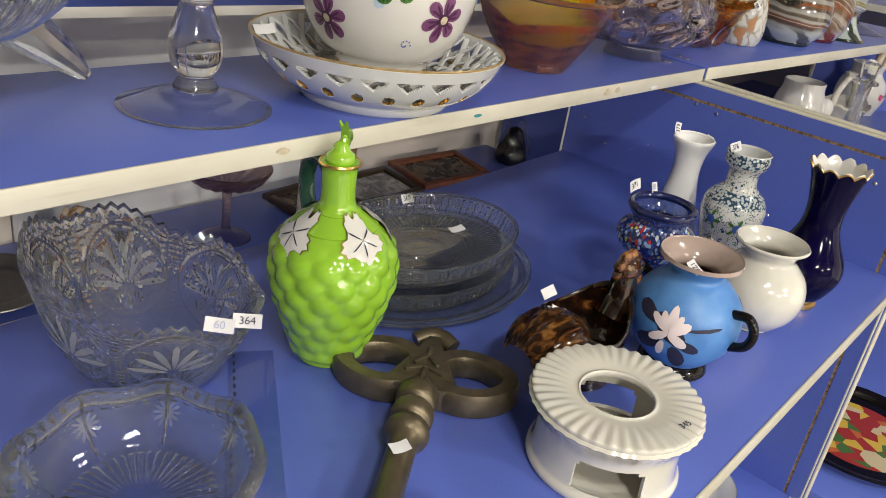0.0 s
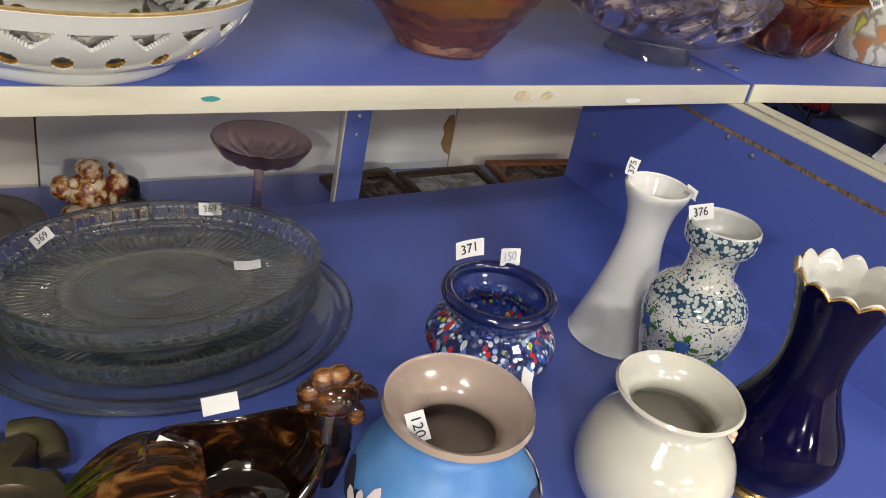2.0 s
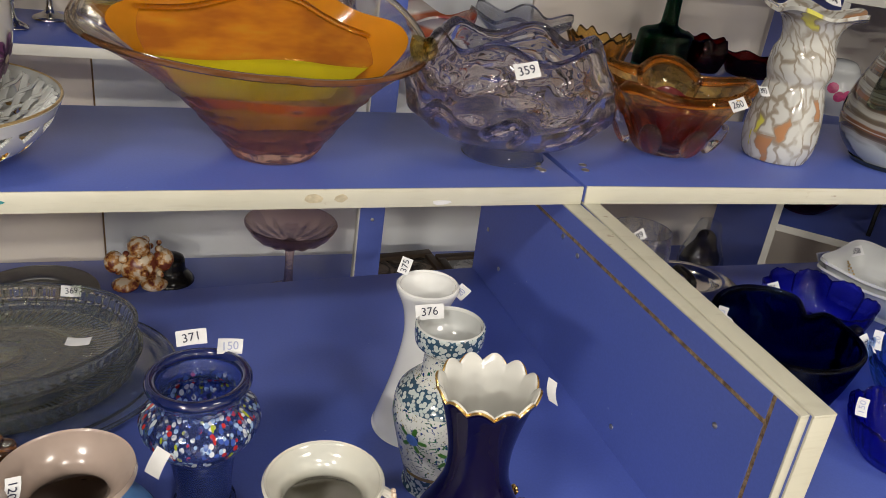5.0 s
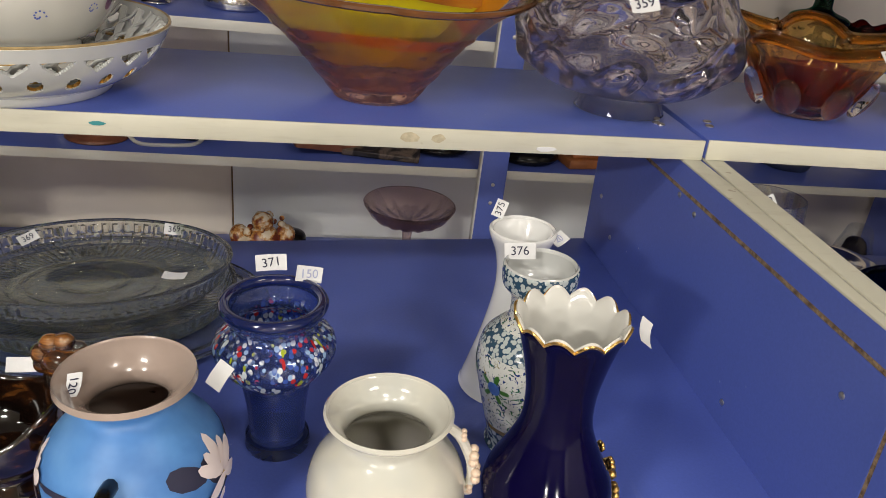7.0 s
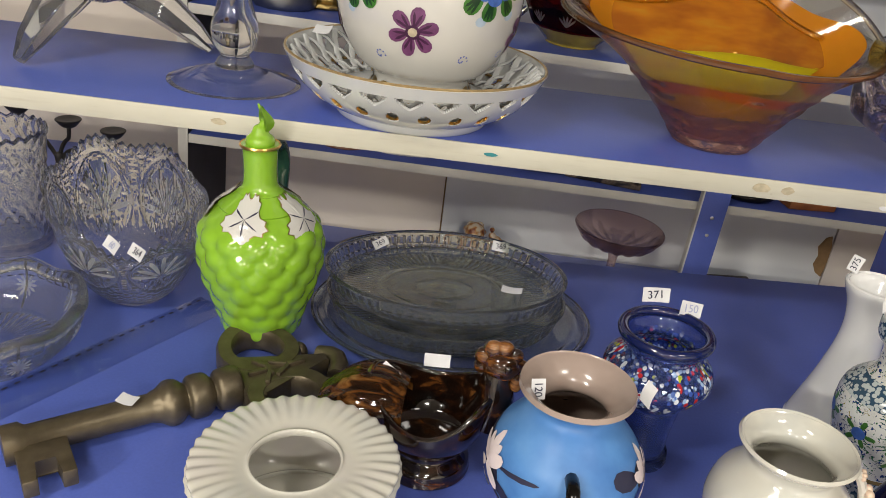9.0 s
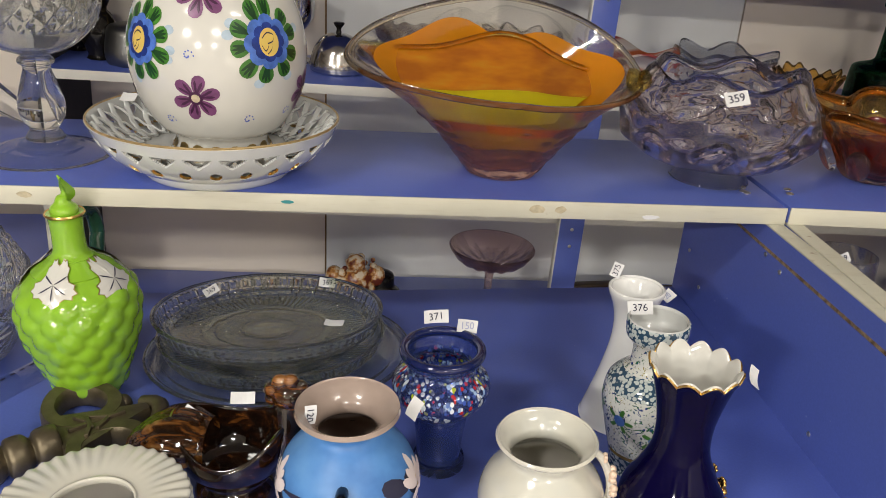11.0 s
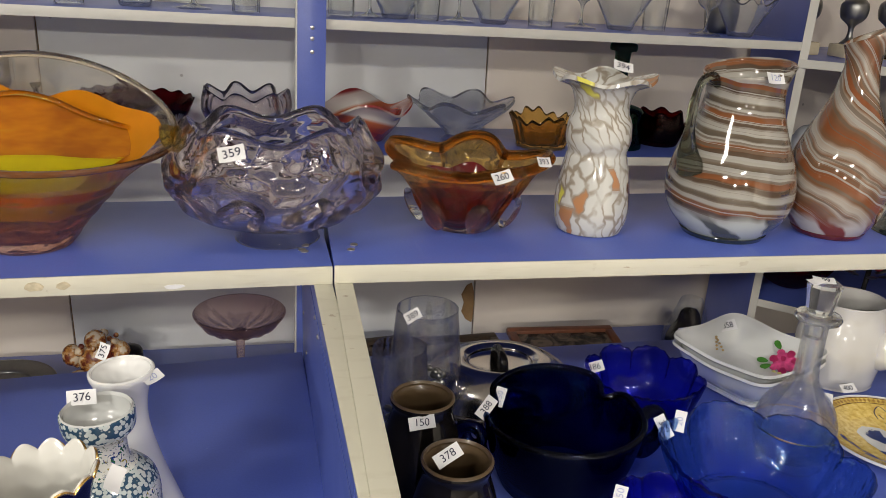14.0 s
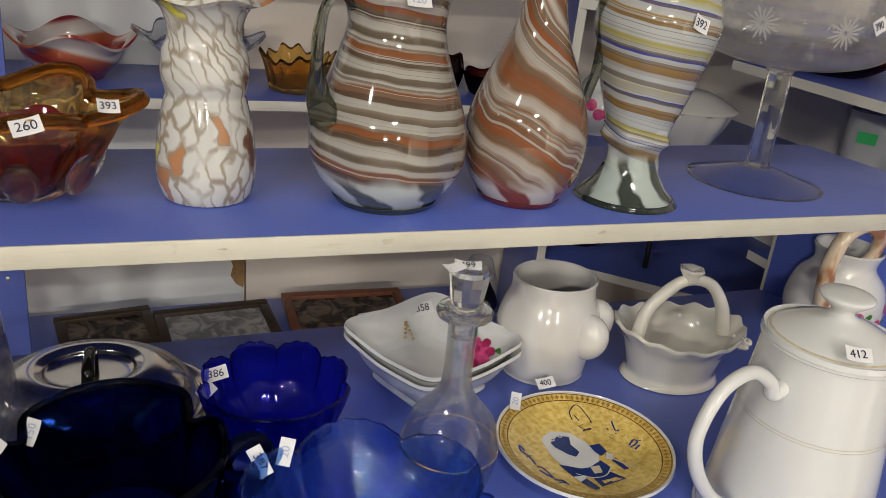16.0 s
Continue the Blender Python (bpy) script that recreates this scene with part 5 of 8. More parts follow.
SWIRL_GLASS = striped("red_white_swirled_glass", [(0.0, (0.46, 0.42, 0.37)), (0.12, (0.40, 0.33, 0.27)), (0.20, (0.20, 0.10, 0.05)), (0.40, (0.27, 0.085, 0.03)), (0.60, (0.19, 0.095, 0.05)), (0.74, (0.26, 0.15, 0.09)), (0.81, (0.44, 0.40, 0.35)), (0.88, (0.22, 0.11, 0.06)), (1.0, (0.46, 0.42, 0.37))], 3, 20.0, 0.8, low=(0.02, 0.034, (0.60, 0.56, 0.52), (0.24, 0.05, 0.025)))
TALL_GLASS = striped("rainbow_banded_glass", [(0.0, (0.52, 0.54, 0.53)), (0.16, (0.48, 0.52, 0.53)), (0.175, (0.26, 0.16, 0.06)), (0.36, (0.34, 0.22, 0.09)), (0.38, (0.52, 0.52, 0.49)), (0.52, (0.46, 0.49, 0.50)), (0.535, (0.05, 0.07, 0.36)), (0.60, (0.05, 0.07, 0.36)), (0.615, (0.50, 0.53, 0.54)), (0.80, (0.42, 0.38, 0.08)), (0.86, (0.52, 0.55, 0.54)), (1.0, (0.52, 0.54, 0.53))], 1, 24.0, 0.2, low=(0.038, 0.052, (0.50, 0.58, 0.55), (0.05, 0.065, 0.055)))
SPOTS = murano_spots()
RIM_AMBER = glass("golden_rim_glass", (0.96, 0.72, 0.36), clear=0.12)
DARK_BASE = plain("dark_red_base_glass", (0.10, 0.012, 0.01), 0.06, coat=0.6, vary=0.3)
ORANGE = plain("orange_glass_layer", (0.76, 0.31, 0.014), 0.06, coat=0.7, vary=0.15, scale=20)
LEMON = plain("yellow_glass_layer", (0.64, 0.54, 0.012), 0.06, coat=0.7, vary=0.12, scale=20)
PEACH_GLASS = glass("peach_pink_glass", (0.95, 0.80, 0.73), clear=0.28, streak=lambda k: k.ramp(k.xyz()[2], (0.02, (0.95, 0.74, 0.64)), (0.055, (0.96, 0.80, 0.62)), (0.09, (0.975, 0.95, 0.90))))
AMBER_RIM = glass("amber_rim_glass", (0.96, 0.86, 0.42), clear=0.3)
RIM_CLEAR = glass("clear_amber_tint_glass", (0.985, 0.96, 0.90), clear=0.1)
RIM_BROWN = plain("brown_amber_line", (0.14, 0.055, 0.018), 0.06, coat=0.7, vary=0.3)
AMBER_FOLD = body_glass("orange_fold_glass", lambda k: k.ramp(k.noise(26.0, 3, k.mapped((0.6, 1, 2.0))), (0.38, (0.52, 0.18, 0.02)), (0.56, (0.70, 0.28, 0.02)), (0.7, (0.72, 0.38, 0.03))), 0.25, 0.05)
AMBER_RED = glass("amber_and_red_glass", (0.80, 0.42, 0.10), clear=0.25, wave=0.15, wave_scale=40, streak=lambda k: k.ramp(k.xyz()[2], (0.010, (0.96, 0.92, 0.86)), (0.022, (0.94, 0.52, 0.30)), (0.044, (0.95, 0.58, 0.28)), (0.056, (0.985, 0.80, 0.46))))


def goblet():
    t = thing("footed_bowl", on("UL", -0.757, 0.118), "tall cut glass bowl on a baluster stem", "glass bowl", "cut crystal")
    part("foot", lathe(curve([(0.0, 0.0), (0.059, 0.0), (0.0602, 0.0022), (0.044, 0.0070), (0.030, 0.0085), (0.026, 0.0130), (0.019, 0.0150), (0.0, 0.016)], 6), 64), CRYSTAL, t)
    part("stem", lathe(curve([(0.0, 0.0145), (0.018, 0.0155), (0.0165, 0.022), (0.014, 0.027), (0.020, 0.036), (0.0225, 0.052), (0.017, 0.074), (0.013, 0.088), (0.0175, 0.094), (0.013, 0.100), (0.0, 0.101)], 5), 20), CLEAR, t, "baluster stem")
    prof = curve([(0.0, 0.1005), (0.014, 0.1015), (0.036, 0.110), (0.056, 0.128), (0.066, 0.150), (0.069, 0.185), (0.074, 0.215)], 12)

    def cut(a, r, z):
        d = (abs(math.sin(12 * a + 160 * z)) * abs(math.sin(12 * a - 160 * z))) ** 0.5
        return polar(a, r * (1 - 0.022 * (1 - d) * (1 if z > 0.13 else 0)), z)

    part("bowl", lathe(shell(prof, 0.004, 0.106), 240, polar, outer=len(prof), carve=cut), CRYSTAL, t, "bowl cut with crossing lines", sharp=30)


def crystal_leaf_dish():
    t = thing("crystal_dish", on("UL", -0.915, 0.190, 27), "ribbed crystal leaf-shaped dish on splayed feet", "dish", "cut crystal")
    prof = curve([(0.0, 0.050), (0.03, 0.052), (0.06, 0.066), (0.09, 0.092), (0.11, 0.13)], 6)

    def lobes(a, r, z):
        k = r / 0.11
        return polar(a, r * (1 + 0.10 * k * math.cos(6 * a)), z + 0.016 * k * k * math.cos(6 * a) + 0.0015 * math.cos(60 * a) * k)

    part("dish", lathe(shell(prof, 0.005, 0.058), 240, lobes), CRYSTAL, t, sharp=25)
    for deg in (-15, 105, 225):
        a = AX(deg)
        pts = [(0.03 * math.cos(a), 0.03 * math.sin(a), 0.062), (0.06 * math.cos(a), 0.06 * math.sin(a), 0.050), (0.095 * math.cos(a), 0.095 * math.sin(a), 0.022), (0.112 * math.cos(a), 0.112 * math.sin(a), 0.006)]
        part("foot", tube(pts, [0.016, 0.020, 0.013, 0.006], 7), CRYSTAL, t, "faceted splayed foot", sharp=20)


def lattice_basket():
    m = on("UL", -0.580, 0.084) @ Matrix.Diagonal((0.95, 0.95, 0.95, 1))
    t = thing("openwork_bowl", m, "white porcelain openwork bowl with gilt lattice rim", "bowl")
    part("base", lathe(curve([(0.0, 0.020), (0.058, 0.020), (0.066, 0.004), (0.070, 0.0), (0.075, 0.0), (0.079, 0.006), (0.081, 0.014), (0.078, 0.0235), (0.0, 0.0235)], 3), 72), PORCELAIN, t)
    prof = curve([(0.079, 0.008), (0.094, 0.015), (0.108, 0.025), (0.120, 0.040), (0.1285, 0.058)], 14)
    seg = 480
    bm = lathe(prof, seg)
    bm.faces.ensure_lookup_table()
    gone = []
    for i, f in enumerate(bm.faces):
        row, col = divmod(i, seg)
        c = col % 20 - 9.5
        if ((row - 27) / 6.2) ** 2 + (c / 4.3) ** 2 < 1:
            gone.append(f)
        c = (col + 10) % 20 - 9.5
        if 38 <= row <= 46 and abs(c) < 0.6 + (row - 37) * 0.85:
            gone.append(f)
    bmesh.ops.delete(bm, geom=gone, context="FACES")
    bmesh.ops.solidify(bm, geom=list(bm.faces), thickness=0.003)
    part("pierced_wall", bm, PORCELAIN, t, "pierced porcelain wall", sharp=50)
    for i in range(30):
        for s in (-1, 1):
            pts = []
            for j in range(8):
                q = j / 7
                r, z = 0.076 + 0.045 * q, 0.0245 + 0.030 * q ** 1.6 + (0.0024 if (j + (s > 0)) % 2 else 0.0)
                pts.append(polar(2 * math.pi * i / 30 + s * 0.30 * q, r, z))
            part("lattice_strap", tube(pts, 0.0034, 8, flat=0.55), PORCELAIN, t)
    part("gilt_edge", tube([polar(2 * math.pi * i / 120, 0.1270, 0.0592) for i in range(121)], 0.0013, 6), RIM_GILT, t, "thin worn gilt edge")
    bm = bmesh.new()
    for i in range(30):
        a = 2 * math.pi * (i + 0.5) / 30
        for r, z, w in ((0.086, 0.0235, 0.0042), (0.103, 0.0305, 0.0046)):
            ball(bm, r * math.cos(a), r * math.sin(a), z, w, w, 0.0012, 8)
    part("gilt_touch", bm, GOLD, t, "gilt touches in the lattice")
    for i in range(24):
        a = 2 * math.pi * (i * 20 + 10) / 480
        bm = lathe([(0.0062, -0.002), (0.0066, 0.0), (0.0056, 0.0006), (0.0050, -0.002)], 14)
        part("gilt_ring", bm, GOLD, t, "gilt lining of a piercing", m=Matrix.Translation(polar(a, 0.1068, 0.0262)) @ pose(0, 0, 0, 0, 0, math.degrees(a)) @ pose(0, 0, 0, 0, 128, 0))
    price_tag(t, tuple(m @ Vector((-0.100, 0.055, 0.060))), -30, 55, 10, "", 0.022, 0.013)
    painted_vase(m @ Matrix.Translation((0.006, 0.0, 0.0236)))


def rosette(owner, rad, deg, z, s):
    """Blue flower in a ring of green leaves, in two tones of brushwork."""
    a = AX(deg)
    leaves = None
    rnd = random.Random(int(deg * 7 + 900))
    for k in range(6):
        b = rnd.uniform(0, 6.28)
        part("blue_wash", decal(bmesh.new(), rad, a, z, blob(0.042 * s * math.cos(b), 0.042 * s * math.sin(b), 0.006 * s, 10, 1.0, 0.8), 0.0003 + 0.00003 * k), PALE_WASH, owner, "pale blue brush touch")
    for k in range(10):
        b = 2 * math.pi * k / 10 + 0.2 + rnd.uniform(-0.08, 0.08)
        u, v = 0.020 * s * math.cos(b), 0.020 * s * math.sin(b)
        ln = 0.022 * s * rnd.uniform(0.9, 1.1)
        o = part("leaf", decal(bmesh.new(), rad, a, z, petal(u, v, b, ln, 0.0165 * s, 14), 0.0006 + 0.00008 * (k % 3)), LEAF_GREEN, leaves or owner, "" if leaves else "painted green leaves round a blue flower")
        leaves = leaves or o
        bm = bmesh.new()
        for d, w in ((-0.22, 0.9), (0.0, 0.95), (0.22, 0.9)):
            decal(bm, rad, a, z, petal(u, v, b + d, ln * w, 0.0030 * s, 8), 0.0009)
        part("dark_stroke", bm, DARK_LEAF, leaves)
    for k in range(8):
        b = 2 * math.pi * k / 8 + rnd.uniform(-0.05, 0.05)
        u, v = 0.006 * s * math.cos(b), 0.006 * s * math.sin(b)
        part("petal", decal(bmesh.new(), rad, a, z, petal(u, v, b, 0.0205 * s, 0.0175 * s, 14), 0.0012 + 0.00008 * (k % 2)), FLOWER_BLUE, leaves)
        part("petal_base", decal(bmesh.new(), rad, a, z, petal(u, v, b, 0.0130 * s, 0.0120 * s, 12), 0.0016 + 0.00004 * (k % 2)), DEEP_PAINT, leaves)
    part("flower_heart", decal(bmesh.new(), rad, a, z, blob(0, 0, 0.0130 * s, 18, 0.85, 1.05), 0.0020), YELLOW, leaves)
    bm = bmesh.new()
    for pts in (((-0.008, 0.004), (-0.002, 0.009), (0.005, 0.007), (0.004, 0.001), (-0.002, -0.001)), ((0.003, 0.003), (0.002, -0.006), (-0.003, -0.011)), ((-0.009, -0.002), (-0.005, -0.008), (-0.001, -0.003))):
        c = curve(pts, 4)
        for (u0, v0), (u1, v1) in zip(c, c[1:]):
            decal(bm, rad, a, z, [(u0 * s, v0 * s - 0.0006), (u1 * s, v1 * s - 0.0006), (u1 * s, v1 * s + 0.0006), (u0 * s, v0 * s + 0.0006)], 0.0023)
    part("line", bm, INK, leaves)


def violet_flower(owner, rad, deg, z, s):
    first = None
    for k in range(6):
        b = 2 * math.pi * k / 6 + 0.3
        u, v = 0.004 * math.cos(b), 0.004 * math.sin(b)
        o = part("painted_petal", decal(bmesh.new(), rad, AX(deg), z, petal(u, v, b, 0.0165 * s, 0.0105 * s, 12), 0.0006 + 0.00008 * (k % 2)), PURPLE, first or owner, "" if first else "painted purple flower")
        first = first or o
        bm = bmesh.new()
        for d in (-0.25, 0.25):
            decal(bm, rad, AX(deg), z, petal(u, v, b + d, 0.0125 * s, 0.0022 * s, 6), 0.0010)
        part("dark_stroke", bm, DARK_VIOLET, first)
    part("flower_heart", decal(bmesh.new(), rad, AX(deg), z, blob(0, 0, 0.0058 * s, 12), 0.0014), DARK_VIOLET, first)
    part("flower_eye", decal(bmesh.new(), rad, AX(deg), z, blob(0, 0, 0.0036 * s, 10), 0.0018), STAIN, first)


def painted_vase(m):
    t = thing("vase", m, "round white vase painted with blue and purple flowers", "vase")
    prof = curve([(0.0, 0.0), (0.049, 0.0), (0.050, 0.004), (0.047, 0.012), (0.049, 0.020), (0.064, 0.030), (0.079, 0.054), (0.088, 0.088), (0.087, 0.120), (0.077, 0.152), (0.060, 0.174), (0.041, 0.186), (0.037, 0.198), (0.046, 0.212)], 6)
    part("body", lathe(shell(prof, 0.004), 80), CERAMIC, t)
    part("gilt_line", lathe([(0.0502, 0.0045), (0.0508, 0.0055), (0.0502, 0.0065)], 64), GOLD, t, "gilt foot line")
    rad = surface(prof)
    rosette(t, rad, -50, 0.124, 0.95), rosette(t, rad, -136, 0.120, 0.9), rosette(t, rad, 40, 0.12, 1.0), rosette(t, rad, 130, 0.1, 1.0)
    violet_flower(t, rad, -97, 0.072, 1.15), violet_flower(t, rad, -93, 0.166, 1.1), violet_flower(t, rad, -12, 0.070, 1.1), violet_flower(t, rad, -176, 0.06, 1.1)
    bm = bmesh.new()
    for k in range(16):
        decal(bm, rad, AX(k * 22.5), 0.010, blob(0, 0, 0.0052, 10, 1.3, 0.8), 0.0006)
    part("foot_scroll", bm, BRASS, t, "brown and gold scrolls round the foot")
    bm = bmesh.new()
    for deg, z in ((-100, 0.112), (-63, 0.049), (-120, 0.046), (-30, 0.052)):
        for k in range(9):
            b = k * 0.7
            decal(bm, rad, AX(deg), z, blob(0.0055 * (1 - k / 10) * math.cos(b), 0.0055 * (1 - k / 10) * math.sin(b), 0.0009, 6), 0.0005)
    part("scroll_mark", bm, BLUE, t, "small painted scrolls")


def boat_bowl():
    t = thing("glass_bowl", on("UL", -0.283, 0.104), "boat-shaped art glass bowl in amber, orange and yellow", "bowl")
    H = 0.118

    def boat(a, r, z):
        s = min(1.0, max(0.0, z / H))
        c, n = math.cos(a), math.sin(a)
        x = r * c * (1 + s * s * (0.56 if c < 0 else 0.32) * abs(c) ** 1.2)
        y = r * n * (1 - 0.27 * s)
        lift = s ** 3 * (0.054 * max(0, n) ** 1.1 - 0.029 * max(0, -n) ** 0.8 - 0.012 * max(0, c) * (1 - max(0, n)))
        return (x, y, z + lift)

    def facet(a, r, z):
        x, y, w = boat(a, r, z)
        if 0.003 < z < 0.066:
            row = z / 0.0135 + 0.22 * math.sin(5 * a)
            k = 1 + 0.030 * abs(math.sin(math.pi * row)) ** 0.6 - 0.022 * abs(math.sin(a * 6 + 2.2 * math.floor(row)))
            return (x * k, y * k, w)
        return (x, y, w)

    prof = curve([(0.0, 0.0), (0.034, 0.0), (0.040, 0.004), (0.052, 0.020), (0.070, 0.046), (0.088, 0.076), (0.102, 0.100), (0.110, H)], 9)
    part("bowl", lathe(shell(prof, 0.0055, 0.012), 180, boat, outer=len(prof), carve=facet), PEACH_GLASS, t, "peach pink glass with moulded waves", sharp=24)
    radius = surface([(r, z) for r, z in prof if z > 0.001])

    def sheet(name, low, high, mat, label, seg=160, n=10):
        """A layer of colour inside the wall, between two heights that vary round the bowl."""
        bm = bmesh.new()
        rows = []
        for i in range(n + 1):
            row = []
            for j in range(seg):
                a = 2 * math.pi * j / seg
                z = low(a) + (high(a) - low(a)) * i / n
                row.append(bm.verts.new(boat(a, radius(z) - 0.0080, z)))
            rows.append(row)
        faces = [bm.faces.new((p[j], p[(j + 1) % seg], q[(j + 1) % seg], q[j])) for p, q in zip(rows, rows[1:]) for j in range(seg)]
        bmesh.ops.solidify(bm, geom=faces, thickness=0.0012)
        part(name, bm, mat, t, label, sharp=60)

    def middle(a):
        return 0.052 + 0.012 * math.sin(a + 2.4) + 0.006 * math.sin(2 * a)

    def top(a):
        n = math.sin(a)
        back = 0.106 + 0.005 * math.sin(3 * a + 0.6) + 0.003 * math.sin(7 * a)
        front = middle(a) + 0.012
        w = min(1.0, max(0.0, (n + 0.35) / 0.5))
        return front + (back - front) * w * w * (3 - 2 * w)

    sheet("yellow_layer", lambda a: 0.040, middle, LEMON, "lemon yellow layer inside the glass")
    sheet("orange_layer", middle, top, ORANGE, "orange layer inside the glass")

    def fold_top(x):
        return 0.120 + 0.020 * math.exp(-((x + 0.005) / 0.05) ** 2) - 0.24 * max(0.0, x - 0.030)

    for name, v0, v1, mat in (("inner_fold", 0.52, 1.0, AMBER_FOLD), ("inner_fold_base", 0.0, 0.52, LEMON)):
        bm = bmesh.new()
        rows = []
        for i in range(9):
            row = []
            for j in range(41):
                u = -1 + j / 20
                v = v0 + (v1 - v0 - (0.10 * math.cos(u * 1.4) if name == "inner_fold_base" and u < 0.9 else 0)) * i / 8 if name == "inner_fold_base" else v0 - 0.10 * math.cos(u * 1.4) + (v1 - v0 + 0.10 * math.cos(u * 1.4)) * i / 8
                x = -0.014 + u * (0.062 + 0.082 * v)
                y = -0.034 + 0.064 * v + 0.012 * u * u
                z = 0.060 + (fold_top(x) - 0.060) * v ** 1.15
                row.append(bm.verts.new((x, y, z)))
            rows.append(row)
        faces = [bm.faces.new((p[j], p[j + 1], q[j + 1], q[j])) for p, q in zip(rows, rows[1:]) for j in range(40)]
        bmesh.ops.solidify(bm, geom=faces, thickness=0.002)
        part(name, bm, mat, t, "sloping inner fold of the glass", sharp=70)
    line = []
    for j in range(41):
        u = -1 + j / 20
        x = -0.014 + u * 0.144
        line.append((x, 0.030 + 0.012 * u * u, fold_top(x) + 0.001))
    part("fold_lip", tube(line, 0.0034, 10), AMBER_RIM, t, "yellow-green rolled lip of the fold")
    rim = [boat(2 * math.pi * i / 180, 0.1072, H + 0.0005) for i in range(181)]
    part("rim", tube(rim, 0.0030, 10), RIM_CLEAR, t, "thick clear rim")
    front = [boat(math.pi * (1.10 + 0.80 * i / 60), 0.1078, H + 0.0008) for i in range(61)]
    part("rim_line", tube(front, [0.0034 * math.sin(math.pi * (0.08 + 0.84 * i / 60)) ** 0.5 for i in range(61)], 8), RIM_BROWN, t, "brown amber line along the front rim")
    curl = [(0.142 + 0.010 * (1 - i / 30) * math.cos(2.6 + i * 0.24), 0.004 * math.sin(i * 0.24) - 0.004, 0.106 + 0.016 * (1 - i / 34) * math.sin(2.6 + i * 0.24)) for i in range(28)]
    part("curled_end", tube(curl, [0.0075 - 0.0001 * i for i in range(28)], 10), AMBER_RIM, t, "curled clear amber end")


def lobed_bowl(name, m, label, prof, mat, lobes, depth, lift, thick, oval=1.0, seg=168, group="art glass", foot=None, twist=0.0):
    t = thing(name, m, label, "bowl", group)
    top = prof[-1][1]

    def mod(a, r, z):
        k = max(0, min(1, z / top))
        b = a + twist * k
        w = math.cos(lobes * b)
        return (r * math.cos(a) * (1 + depth * k * w) * oval, r * math.sin(a) * (1 + depth * k * w) / oval, z + lift * k * k * math.cos(lobes * b + 0.6))

    part("bowl", lathe(shell(curve(prof, 6), thick, thick * 1.3), seg, mod), mat, t, sharp=55)
    if foot:
        part("foot", lathe(foot, 40), CLEAR, t, "clear glass foot")
    return t


def lilac_bowl():
    t = thing("glass_bowl", on("UL", -0.047, 0.098), "heavy lilac tinted art glass bowl with folded lobes", "bowl", "art glass")
    prof = curve([(0.0, 0.017), (0.040, 0.018), (0.068, 0.024), (0.090, 0.042), (0.099, 0.066), (0.097, 0.088), (0.088, 0.106), (0.082, 0.118)], 7)

    def folds(a, r, z):
        k = max(0, min(1, (z - 0.018) / 0.09))
        w = 0.5 + 0.5 * math.cos(6 * a + 0.5 * math.sin(2 * a))
        r2 = r * (0.97 + 0.06 * w * math.sin(math.pi * min(1, k * 0.95)) + 0.04 * k * w)
        return (r2 * math.cos(a) * 1.06, r2 * math.sin(a) * 0.94, z + 0.013 * k * k * (w - 0.6) + 0.004 * math.sin(math.pi * k) * math.cos(4 * a + 2))

    def lumps(a, r, z):
        k = max(0, min(1, (z - 0.018) / 0.09))
        x, y, h = folds(a, r, z)
        d = 1 - 0.060 * math.sin(math.pi * k) * (math.sin(7 * a + 9 * k) * math.sin(3 * a - 6 * k + 1) + 0.55 * math.sin(13 * a - 10 * k) * math.sin(9 * k + 2 * a))
        return (x * d, y * d, h)

    part("bowl", lathe(shell(prof, 0.010, 0.028), 220, folds, outer=len(prof), carve=lumps), LILAC, t, sharp=60)
    part("foot", lathe(curve([(0.0, 0.0), (0.040, 0.0), (0.042, 0.004), (0.038, 0.014), (0.036, 0.019), (0.0, 0.019)], 3), 24), CLEAR, t, "faceted clear foot", sharp=20)
    for k in range(8):
        a = 2 * math.pi * k / 8 + 0.3
        p = [polar(a - 0.22, 0.074, 0.040), polar(a - 0.10, 0.094, 0.050), polar(a + 0.1, 0.097, 0.060), polar(a + 0.24, 0.086, 0.050), polar(a + 0.12, 0.070, 0.034)]
        part("applied_fold", tube(curve(p, 4), 0.0065, 8), LILAC, t, "applied glass fold")
    price_tag(t, (-0.088, -0.012, 1.1985), -8, 35, 12, "359", 0.0265, 0.0165)


